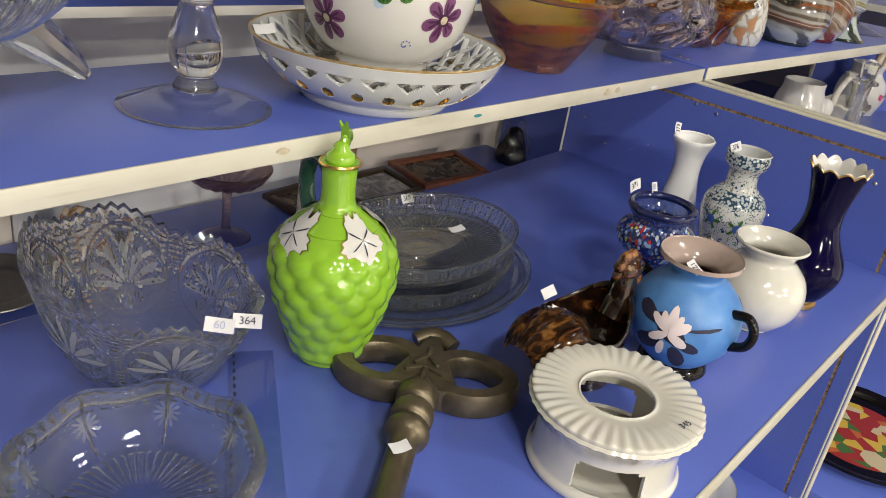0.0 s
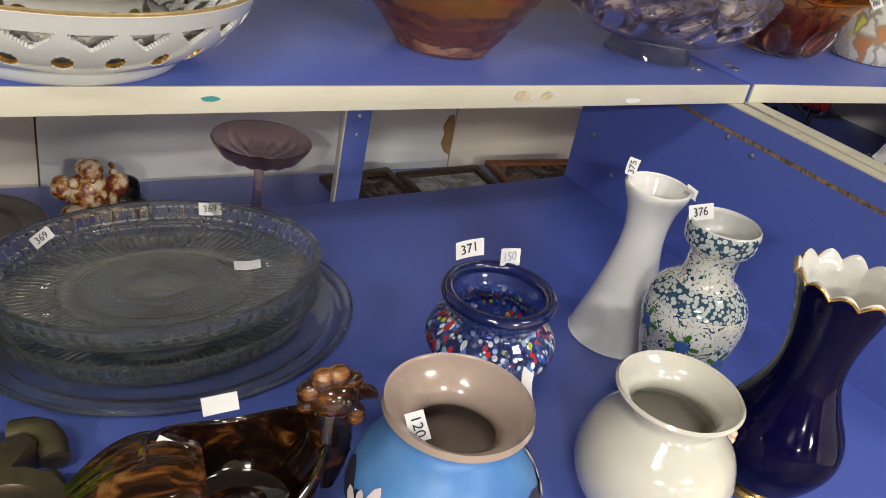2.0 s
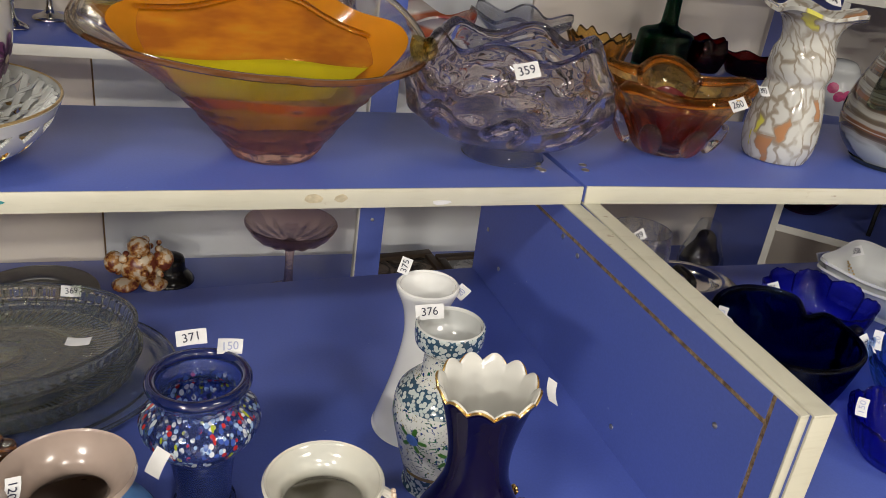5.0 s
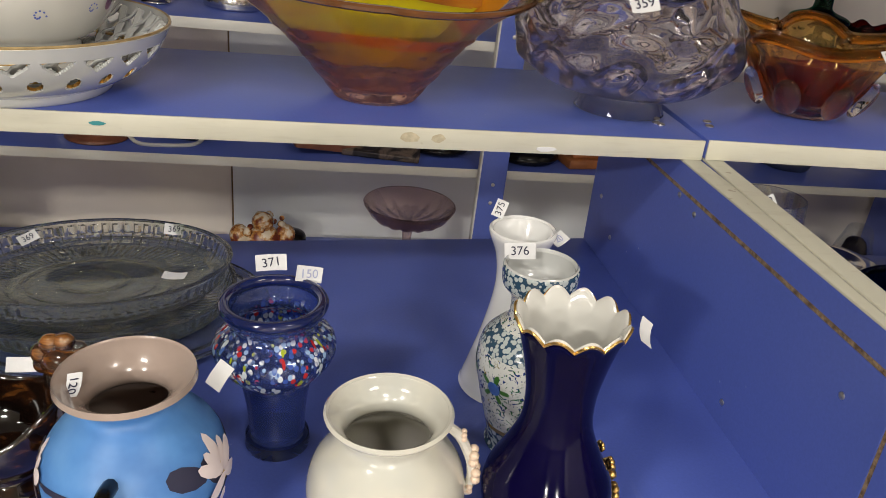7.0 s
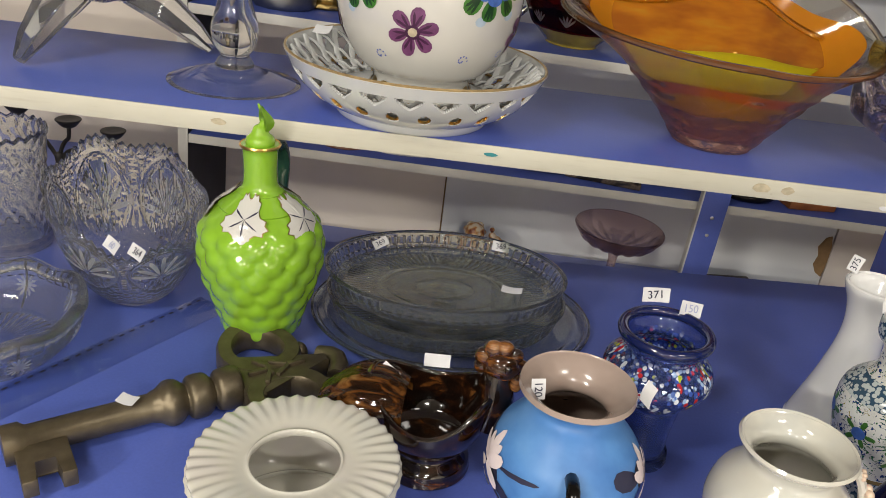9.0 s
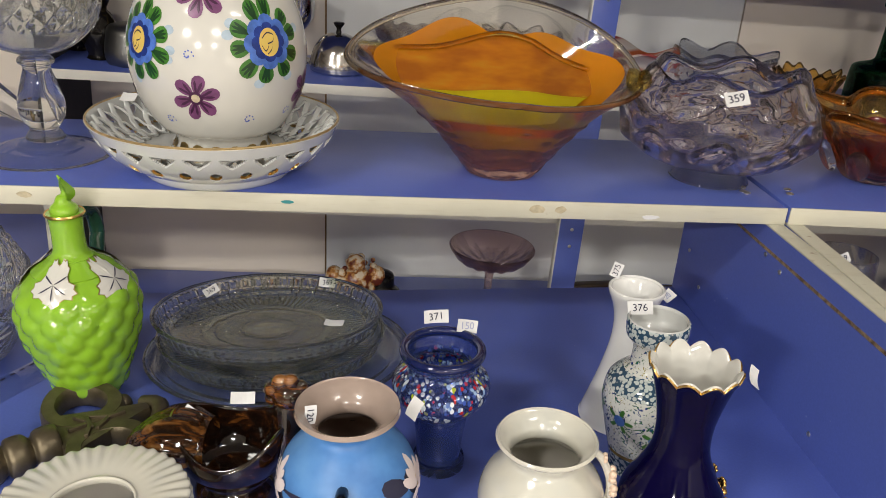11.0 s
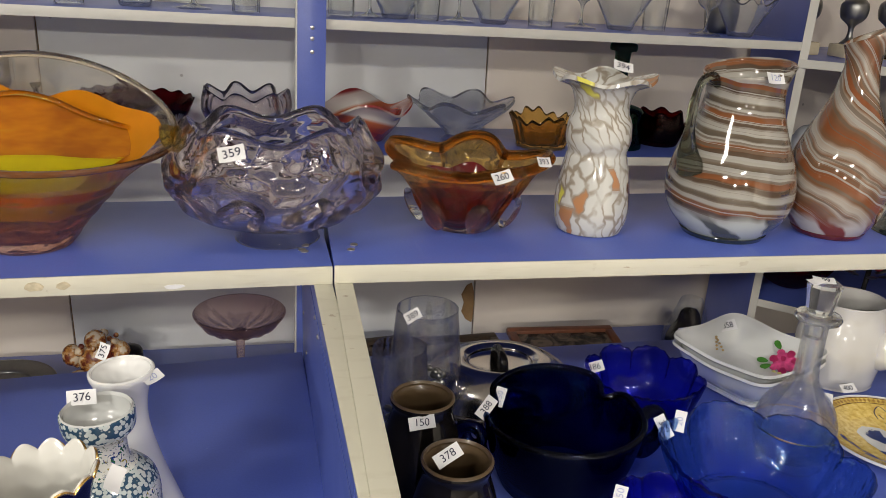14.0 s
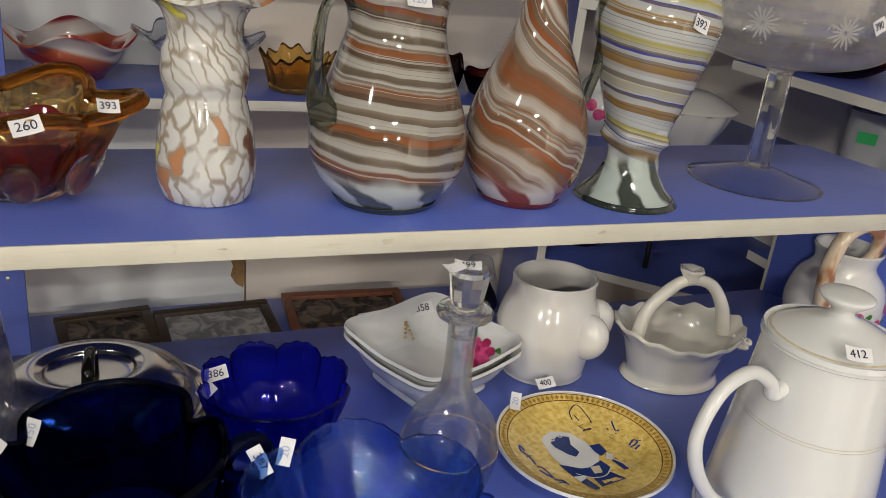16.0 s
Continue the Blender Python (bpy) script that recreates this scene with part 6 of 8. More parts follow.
def amber_bowl():
    t = thing("glass_bowl", on("UR", 0.155, 0.108), "amber and dark red art glass bowl with pulled points", "bowl", "art glass")
    prof = curve([(0.0, 0.0), (0.028, 0.0), (0.038, 0.005), (0.055, 0.024), (0.068, 0.046), (0.074, 0.060), (0.084, 0.072)], 8)

    def points(a, r, z):
        k = max(0, min(1, z / 0.072))
        w = abs(math.cos(2.5 * a + 0.2))
        pull = w ** 2.2
        fold = (1 - w) ** 1.5
        return (r * math.cos(a) * (0.94 + 0.24 * k ** 3 * pull - 0.16 * k * fold), r * math.sin(a) * (0.86 + 0.18 * k ** 3 * pull - 0.14 * k * fold), z + 0.010 * k ** 3 * (pull - 0.4) + 0.006 * k ** 3 * max(0.0, math.sin(a)))

    def lobes(a, r, z):
        x, y, w = points(a, r, z)
        d = 1 + 0.05 * math.cos(10 * a + 0.8) * math.sin(math.pi * min(1, z / 0.055))
        return (x * d, y * d, w)

    part("bowl", lathe(shell(prof, 0.0090, 0.014), 240, points, outer=len(prof), carve=lobes), AMBER_RED, t, sharp=55)
    rim = [points(2 * math.pi * i / 200, 0.0800, 0.0735) for i in range(201)]
    part("rolled_rim", tube(rim, 0.0052, 10), RIM_AMBER, t, "thick rolled amber rim")
    core = curve([(0.0, 0.010), (0.022, 0.011), (0.036, 0.022), (0.050, 0.042), (0.058, 0.056)], 6)
    part("red_core", lathe(shell(core, 0.002, 0.013), 120, lambda a, r, z: points(a, r * 0.80, z)), RED_CORE, t, "dark ruby heart inside the glass")
    for k in range(7):
        a = 2 * math.pi * k / 7 + 0.25
        q = Matrix.Rotation(a, 4, "Z") @ Matrix.Rotation(radians(28), 4, "Y")
        x, y, z = polar(a, 0.0560, 0.024)
        part("prunt", ball(bmesh.new(), x * 0.98, y * 0.90, z, 0.0080, 0.0135, 0.0205, 18, q), CLEAR, t, "oval clear glass prunt")
    price_tag(t, (0.168, 0.020, 1.163), 0, 40, 15, "260", 0.024, 0.015)
    price_tag(t, (0.222, 0.050, 1.170), 20, 40, -10, "393", 0.019, 0.013)


def spotted_vase():
    t = thing("vase", on("UR", 0.297, 0.088), "white speckled art glass vase with pinched waist and frilled rim", "vase", "art glass")
    prof = curve([(0.0, 0.0), (0.030, 0.0), (0.037, 0.004), (0.0415, 0.024), (0.0395, 0.054), (0.034, 0.082), (0.032, 0.090), (0.0355, 0.104), (0.034, 0.122), (0.0295, 0.134), (0.0310, 0.148), (0.038, 0.160), (0.054, 0.1665)], 6)

    def frill(a, r, z):
        k = max(0, (z - 0.150) / 0.023)
        return polar(a, r * (1 + 0.10 * k * math.cos(5 * a + 0.5)), z + 0.0045 * k * math.cos(5 * a + 0.5))

    part("body", lathe(shell(prof, 0.003), 120, frill), SPOTS, t, sharp=60)
    price_tag(t, (0.322, 0.096, 1.262), 5, 45, -18, "394", 0.026, 0.015)


def striped_jug():
    t = thing("jug", on("UR", 0.449, 0.060), "banded brown and white glass jug with ribbed handle", "jug", "art glass")
    prof = curve([(0.0, 0.0), (0.038, 0.0), (0.043, 0.003), (0.062, 0.024), (0.070, 0.050), (0.066, 0.080), (0.053, 0.115), (0.043, 0.145), (0.0415, 0.165), (0.047, 0.184)], 6)

    def spout(a, r, z):
        k = max(0, (z - 0.135) / 0.05)
        d = math.cos(a - AX(20))
        return polar(a, r * (1 + 0.10 * k * max(0, d) ** 2), z + 0.008 * k * d)

    part("body", lathe(shell(prof, 0.003), 96, spout), JUG_GLASS, t, sharp=60)
    a = AX(-165)
    pts = curve([(0.042, 0, 0.168), (0.052, 0, 0.178), (0.066, 0, 0.172), (0.073, 0, 0.150), (0.074, 0, 0.120), (0.071, 0, 0.095), (0.063, 0, 0.080)], 6)
    part("handle", tube([(x * math.cos(a), x * math.sin(a), z) for x, _, z in pts], [0.0052] * 24 + [0.0060 + 0.0010 * i for i in range(13)], 12, flat=0.8), SMOKY_HANDLE, t, "smoky clear glass handle")
    part("base_ring", lathe(curve([(0.0, -0.0002), (0.040, -0.0002), (0.0455, 0.0025), (0.0480, 0.0058), (0.0470, 0.0062)], 3), 64), BASE_GLASS, t, "dark glass base")
    price_tag(t, (0.450, 0.012, 1.262), 12, 30, -4, "120", 0.026, 0.014, True)


def swirl_jug():
    t = thing("jug", on("UR", 0.581, 0.050), "red and white swirled glass jug with long neck", "jug", "art glass")
    prof = curve([(0.0, 0.0), (0.030, 0.0), (0.037, 0.003), (0.053, 0.028), (0.0575, 0.058), (0.053, 0.088), (0.040, 0.122), (0.0265, 0.152), (0.020, 0.178), (0.0185, 0.198), (0.024, 0.222)], 6)

    def spout(a, r, z):
        k = max(0, (z - 0.185) / 0.037)
        d = math.cos(a - AX(-30))
        return (r * math.cos(a) + 0.06 * max(0, z - 0.09) ** 1.0 * 0.25, r * math.sin(a), z + 0.010 * k * d)

    part("body", lathe(shell(prof, 0.0028), 96, spout), SWIRL_GLASS, t, sharp=60)
    a = AX(-5)
    pts = curve([(0.024, 0, 0.202), (0.040, 0, 0.212), (0.056, 0, 0.196), (0.062, 0, 0.165), (0.063, 0, 0.130), (0.055, 0, 0.095)], 6)
    part("handle", tube([(x * math.cos(a), x * math.sin(a), z) for x, _, z in pts], 0.0055, 12, flat=0.8), SMOKY_HANDLE, t, "smoky clear glass handle")
    part("base_ring", lathe(curve([(0.0, -0.0002), (0.033, -0.0002), (0.0385, 0.0022), (0.0405, 0.0060), (0.0400, 0.0064)], 3), 64), DARK_BASE, t, "dark red glass base")
    price_tag(t, (0.592, 0.018, 1.283), 10, 20, -6, "10", 0.021, 0.014, True)
    price_tag(t, (0.622, 0.022, 1.284), 15, 20, 6, "396", 0.020, 0.013)


def tall_vase():
    t = thing("vase", on("UR", 0.695, 0.036), "tall banded glass vase with twisted waist and spread foot", "vase", "art glass")
    prof = curve([(0.0, 0.0), (0.046, 0.0), (0.048, 0.003), (0.038, 0.014), (0.028, 0.030), (0.0245, 0.046), (0.0265, 0.054), (0.033, 0.062), (0.031, 0.070), (0.033, 0.080), (0.043, 0.110), (0.053, 0.145), (0.058, 0.172), (0.053, 0.194), (0.046, 0.205), (0.058, 0.222), (0.068, 0.232)], 6)

    def frill(a, r, z):
        k = max(0, (z - 0.200) / 0.03)
        tw = 0.05 * (1 if 0.035 < z < 0.075 else 0)
        return polar(a, r * (1 + 0.09 * k * math.cos(6 * a) + tw * math.cos(5 * a + 90 * z)), z + 0.008 * k * math.cos(6 * a))

    part("body", lathe(shell(prof, 0.003), 120, frill), TALL_GLASS, t, sharp=60)
    part("base_ring", lathe(curve([(0.0, -0.0002), (0.0475, -0.0002), (0.0495, 0.0022), (0.0478, 0.0052), (0.0465, 0.0054)], 3), 72), BASE_GLASS, t, "dark green glass base")
    price_tag(t, (0.697, -0.0225, 1.257), 10, 12, -22, "392", 0.021, 0.015)


def cut_compote():
    t = thing("glass_compote", on("UR", 0.895, 0.072), "tall clear glass compote with cut stars", "compote", "cut crystal")
    part("foot", lathe(curve([(0.0, 0.0), (0.068, 0.0), (0.0695, 0.002), (0.048, 0.008), (0.020, 0.016), (0.0, 0.017)], 5), 72), CLEAR, t)
    part("stem", lathe([(0.0, 0.016), (0.014, 0.017), (0.0125, 0.022), (0.0125, 0.120), (0.017, 0.127), (0.0, 0.128)], 8), CLEAR, t, "eight-sided stem", sharp=20)
    prof = curve([(0.0, 0.1265), (0.018, 0.1275), (0.060, 0.134), (0.090, 0.145), (0.104, 0.160), (0.110, 0.190), (0.112, 0.215)], 6)
    part("bowl", lathe(shell(prof, 0.003, 0.1315), 96), THIN, t, "wide bowl")
    rad = surface(prof)
    for deg in (-150, -110, -72, -35, 20, 90, 160):
        star = None
        for k in range(16):
            b = 2 * math.pi * k / 16
            ray = decal(bmesh.new(), rad, AX(deg), 0.178, petal(0.001 * math.cos(b), 0.001 * math.sin(b), b, 0.017 if k % 2 else 0.013, 0.0024, 6), 0.0004)
            o = part("cut_ray" if star else "cut_star", ray, FROST, star or t, "" if star else "frosted cut star")
            star = star or o
    price_tag(t, (0.885, -0.042, 1.264), 10, 20, 20, "390", 0.024, 0.015)
    price_tag(t, (0.920, -0.040, 1.266), 15, 20, 8, "120", 0.022, 0.014, True)


goblet(), crystal_leaf_dish(), lattice_basket(), boat_bowl(), lilac_bowl(), amber_bowl(), spotted_vase()
striped_jug(), swirl_jug(), tall_vase(), cut_compote()

# ---- things on the lower shelf of the second stand ----


def tumbler(x, y, r, h, label):
    t = thing("drinking_glass", on("LR", x, y), label, "glass", "glasses with pewter leaves")
    prof = curve([(0.0, 0.0), (r * 0.55, 0.0), (r * 0.62, 0.003), (r * 0.95, h * 0.22), (r * 1.08, h * 0.42), (r * 0.98, h * 0.75), (r * 0.90, h)], 6)
    part("bowl", lathe(shell(prof, 0.0016, 0.008), 56), THIN, t)
    bm = bmesh.new()
    rnd = random.Random(int(x * 1000))
    for k in range(26):
        a, z = AX(-92 + rnd.gauss(0, 15)), h * 0.52 + rnd.gauss(0, 0.011)
        q = surface(prof)(z) + 0.002
        ball(bm, q * math.cos(a), q * math.sin(a), z, 0.0045, 0.003, 0.0045, 8, pose(0, 0, 0, rnd.uniform(0, 90), rnd.uniform(0, 90), 0))
    part("pewter_leaves", bm, PEWTER, t, "cluster of dark pewter leaves")
    return t


def clay_cup(x, y, text, tilt_tag):
    t = thing("clay_cup", on("LR", x, y), "dark brown glazed clay cup with a bare rim", "cup", "clay cups")
    prof = curve([(0.0, 0.0), (0.034, 0.0), (0.038, 0.004), (0.0405, 0.035), (0.0335, 0.076), (0.0265, 0.101), (0.0285, 0.111), (0.0282, 0.114)], 5)
    part("body", lathe(shell(prof, 0.0035), 48, split=len(prof) - 3), [BLACK, CLAY], t)
    price_tag(t, (x - 0.006, y - 0.030 if text == "150" else y + 0.002, 0.994 if text == "150" else 1.004), -15, 30, tilt_tag, text, 0.026, 0.013)
    return t


def covered_dish():
    t = thing("covered_dish", on("LR", 0.192, 0.060, -4), "oval polished steel dish with domed lid", "dish")
    oval = lambda a, r, z: (r * math.cos(a) * 1.06, r * math.sin(a) * 0.86, z)
    part("tray", lathe(shell(curve([(0.0, 0.0), (0.070, 0.0), (0.082, 0.006), (0.094, 0.016), (0.099, 0.018)], 5), 0.0015), 72, oval), SILVER, t)
    lid = part("lid", lathe(curve([(0.0, 0.0175), (0.0805, 0.0175), (0.086, 0.018), (0.084, 0.024), (0.075, 0.042), (0.058, 0.055), (0.044, 0.058), (0.036, 0.055), (0.030, 0.050), (0.0, 0.048)], 6), 72, oval), SILVER, t, "domed steel lid with a recessed middle")
    part("handle", tube(curve([(0.0, 0.020, 0.048), (0.0, 0.016, 0.061), (0, 0, 0.064), (0.0, -0.016, 0.061), (0.0, -0.020, 0.048)], 5), [0.0045 + 0.0015 * abs(i - 10) / 10 for i in range(21)], 10), BLACK, lid, "black bar handle")
    price_tag(t, (0.208, 0.030, 0.934), 0, 45, 6, "383", 0.027, 0.013)


def petal_bowl(name, m, label, r, h, petals, mat, thick=0.0035, depth=0.10, frill=0.010, flat=0.55):
    t = thing(name, m, label, "bowl", "blue glass bowls")
    prof = curve([(0.0, 0.0), (r * flat, 0.0), (r * (flat + 0.08), h * 0.06), (r * 0.78, h * 0.34), (r * 0.92, h * 0.70), (r, h)], 7)

    def mod(a, q, z):
        k = max(0, min(1, z / h))
        w = abs(math.cos(petals * a / 2)) ** 0.7
        return polar(a, q * (1 - depth * k * (1 - w)), z - frill * k * k * (1 - w) + 0.0008 * math.sin(37 * a) * k)

    part("bowl", lathe(shell(prof, thick, thick * 1.6), petals * 28, mod), mat, t, sharp=50)
    return t


def heart_bowl():
    t = thing("glass_bowl", on("LR", 0.207, -0.092), "heavy midnight blue glass bowl with rolled ends", "bowl", "blue glass bowls")
    prof = curve([(0.0, 0.0), (0.050, 0.0), (0.058, 0.004), (0.068, 0.030), (0.075, 0.056), (0.078, 0.072)], 7)

    def mod(a, r, z):
        k = max(0.0, z / 0.072)
        c, n = math.cos(a), math.sin(a)
        notch = math.exp(-((a - AX(30)) / 0.16) ** 2) + 0.7 * math.exp(-((a - AX(152)) / 0.14) ** 2)
        return (r * c * (1 - 0.16 * notch * k), r * n * 0.96 * (1 - 0.16 * notch * k), z + k * k * (0.012 * max(0, n) - 0.010 * notch))

    part("bowl", lathe(shell(prof, 0.0055, 0.010), 160, mod), DEEP_BLUE, t, sharp=50)
    part("rim", tube([mod(2 * math.pi * i / 160, 0.0755, 0.0735) for i in range(161)], 0.0034, 10), DEEP_BLUE, t, "rounded glass rim")
    for x, y, r, turn in ((0.086, -0.010, 0.024, 20), (-0.082, 0.010, 0.017, 150)):
        m = pose(x, y, 0.052, 0, 0, turn)
        pts = [tuple(m @ Vector((r * (1 - i / 46) * math.cos(i * 0.30 - 2.4) + 0.004, 0.006 * math.sin(i * 0.12), r * (1 - i / 46) * math.sin(i * 0.30 - 2.4)))) for i in range(30)]
        part("rolled_end", tube(pts, [0.0078 - 0.00012 * i for i in range(30)], 12), DEEP_BLUE, t, "rolled glass end")
    price_tag(t, (0.133, -0.082, 0.968), -25, 30, 60, "388", 0.026, 0.013)
    price_tag(t, (0.155, -0.055, 0.962), -25, 30, 80, "150", 0.022, 0.012, True)


def square_dishes():
    def dish(lift, turn, label):
        t = thing("square_dish", on("LR", 0.507, 0.052, turn, lift), label, "dish", "stacked square dishes")
        prof = curve([(0.0, 0.0), (0.045, 0.0), (0.049, 0.004), (0.047, 0.006), (0.058, 0.016), (0.070, 0.036), (0.077, 0.043)], 6)

        def square(a, r, z):
            p = 7.0
            q = (abs(math.cos(a)) ** p + abs(math.sin(a)) ** p) ** (-1 / p)
            k = max(0, min(1, z / 0.04))
            r *= 0.91
            return (r * q * math.cos(a), r * q * math.sin(a), z - 0.002 * k * math.cos(4 * a))

        part("dish", lathe(shell(prof, 0.003, 0.0085), 96, square), PORCELAIN, t, sharp=60)
        return t

    dish(0, 20, "square white porcelain dish under another")
    t = dish(0.0105, 22, "square white porcelain dish with painted rose on a stack")
    m = t.matrix_basis
    rose = None
    strokes = [(0.0, 0.0, 0.0, 0.0, 0.0135, ROSE_PAINT, "painted_rose")]
    for k in range(7):
        strokes.append((0.0075 * math.cos(k * 0.9), 0.0075 * math.sin(k * 0.9), k * 51.4, 0.011, 0.0095, ROSE_PAINT if k % 2 else ROSE_DARK, "rose_petal"))
    strokes += [(0.0, 0.001, 40, 0.008, 0.006, ROSE_DARK, "rose_heart"), (0.001, 0.001, 200, 0.006, 0.004, ROSE_PAINT, "rose_heart")]
    for k, (u, v, a) in enumerate(((-0.012, 0.010, 140), (-0.010, 0.016, 110), (0.012, 0.014, 60), (-0.008, -0.014, 250), (0.012, -0.014, 300), (-0.020, -0.012, 220))):
        strokes.append((u, v, a, 0.014, 0.0075, LEAF_GREEN, "leaf"))
    for k, (u, v, a) in enumerate(((-0.014, -0.006, 170), (-0.016, 0.002, 190), (-0.012, -0.012, 215), (-0.018, -0.008, 240))):
        strokes.append((u, v, a, 0.012, 0.008, LEMON_PAINT, "yellow_petal"))
    for k, (u, v, a, ln, w, mat, name) in enumerate(strokes):
        bm = bmesh.new()
        pts = petal(u, v, AX(a), ln, w, 12) if ln else blob(u, v, w, 18)
        bm.faces.new([bm.verts.new((p, q, 0.0004 + 0.00006 * k)) for p, q in pts])
        o = part(name, bm, mat, rose or t, "painted pink rose with green leaves" if rose is None else "")
        if rose is None:
            rose = o
            rose.matrix_basis = m.inverted() @ Matrix.Translation((0.557, 0.046, 0.9130)) @ pose(0, 0, 0, 8, -40, 15)
    bm = bmesh.new()
    for i in range(9):
        s = i / 8
        ball(bm, 0.0045 * (1 - s) * (-1) ** i, -0.009 + 0.018 * s, 0.0004, 0.0022, 0.0016, 0.0005, 6)
    part("gilt_sprig", bm, RIM_GILT, t, "small gilt sprig", m=m.inverted() @ Matrix.Translation((0.500, 0.103, 0.9150)) @ pose(0, 0, 0, 52, 0, 5))
    price_tag(t, (0.523, 0.122, 0.930), 0, 40, 6, "358", 0.028, 0.016)
    price_tag(t, (0.463, 0.118, 0.927), 0, 40, 4, "35", 0.028, 0.015, True)


def clear_decanter():
    t = thing("decanter", on("LR", 0.462, -0.100), "clear round glass decanter with faceted stopper", "decanter")
    prof = curve([(0.0, 0.0), (0.030, 0.0), (0.034, 0.004), (0.040, 0.028), (0.0405, 0.046), (0.034, 0.066), (0.020, 0.084), (0.0125, 0.100), (0.0115, 0.130), (0.0125, 0.158), (0.0165, 0.164)], 6)
    part("body", lathe(shell(prof, 0.0022, 0.008), 64), THIN, t)
    part("neck_ring", lathe([(0.013, 0.158), (0.0215, 0.160), (0.0225, 0.163), (0.0205, 0.166), (0.013, 0.166)], 48), CLEAR, t, "glass collar round the neck")
    part("water_line", lathe([(0.0404, 0.0405), (0.0408, 0.0410), (0.0408, 0.0416), (0.0404, 0.0421)], 56), RIM_GILT, t, "thin worn gilt ring")
    stop = part("stopper", lathe([(0.0, 0.140), (0.008, 0.141), (0.0095, 0.166), (0.0125, 0.169), (0.0165, 0.196), (0.0145, 0.199), (0.0, 0.1995)], 10), CRYSTAL, t, "faceted glass stopper", sharp=15)
    price_tag(t, (0.463, -0.098, 1.0835), -10, 75, -10, "399", 0.024, 0.012)
    price_tag(t, (0.450, -0.102, 1.085), -10, 80, 20, "", 0.018, 0.012)


def torso_mug():
    m = on("LR", 0.639, 0.052, 0)
    prof = curve([(0.0, 0.0), (0.040, 0.0), (0.044, 0.004), (0.047, 0.020), (0.054, 0.050), (0.051, 0.072), (0.044, 0.092), (0.0435, 0.108)], 6)
    bm = lathe(shell(prof, 0.0035), 64, lambda a, r, z: (r * math.cos(a) * 1.04, r * math.sin(a) * 0.95, z))
    for a, z in ((-62, 0.060), (-18, 0.062)):
        b = AX(a)
        ball(bm, 0.047 * math.cos(b), 0.047 * math.sin(b), z - 0.004, 0.0225, 0.0185, 0.026, 24, pose(0, 0, 0, 0, 0, a) @ pose(0, 0, 0, 0, 24, 0))
    ob = part("novelty_mug", bm, PEARL_WHITE, None, "white glazed novelty mug in the shape of a torso")
    ob.matrix_basis = m
    tagged(ob, "", "mug")
    return ob


def flower_basket():
    t = thing("ceramic_basket", on("LR", 0.772, 0.004, -8), "cream lustre ceramic basket with arched handle", "basket")
    prof = curve([(0.0, 0.0), (0.046, 0.0), (0.050, 0.003), (0.046, 0.010), (0.050, 0.026), (0.056, 0.042), (0.068, 0.056)], 6)

    def frill(a, r, z):
        k = max(0, (z - 0.02) / 0.036)
        return (r * math.cos(a) * (1.08 + 0.012 * k * math.cos(14 * a)), r * math.sin(a) * (0.84 + 0.012 * k * math.cos(14 * a)), z + 0.0018 * k * math.cos(14 * a) + 0.008 * k * math.cos(a) ** 2)

    part("bowl", lathe(shell(prof, 0.003), 140, frill), PEARL, t, "fluted oval bowl", sharp=60)
    pts = curve([(-0.050, -0.004, 0.046), (-0.042, 0, 0.080), (-0.010, 0, 0.112), (0.024, 0, 0.110), (0.046, 0, 0.084), (0.056, 0, 0.050)], 6)
    part("handle", tube(pts, [0.0085 - 0.0022 * math.sin(math.pi * i / (len(pts) - 1)) for i in range(len(pts))], 12), PEARL, t, "arched handle")
    part("knot", lathe(curve([(0.0, 0.112), (0.008, 0.113), (0.009, 0.120), (0.013, 0.127), (0.010, 0.128), (0.0, 0.124)], 4), 20, lambda a, r, z: polar(a, r * (1 + 0.08 * math.cos(6 * a)), z)), PEARL, t)
    bm = bmesh.new()
    for x, y, z in ((0.062, -0.020, 0.054), (0.068, -0.012, 0.054), (0.070, -0.022, 0.050), (0.060, -0.030, 0.050), (0.074, -0.014, 0.047)):
        for j in range(5):
            ball(bm, x + 0.004 * math.cos(j * 1.257), y + 0.004 * math.sin(j * 1.257), z, 0.0042, 0.0042, 0.003, 8)
    part("applied_flowers", bm, PEARL, t, "small applied flowers")


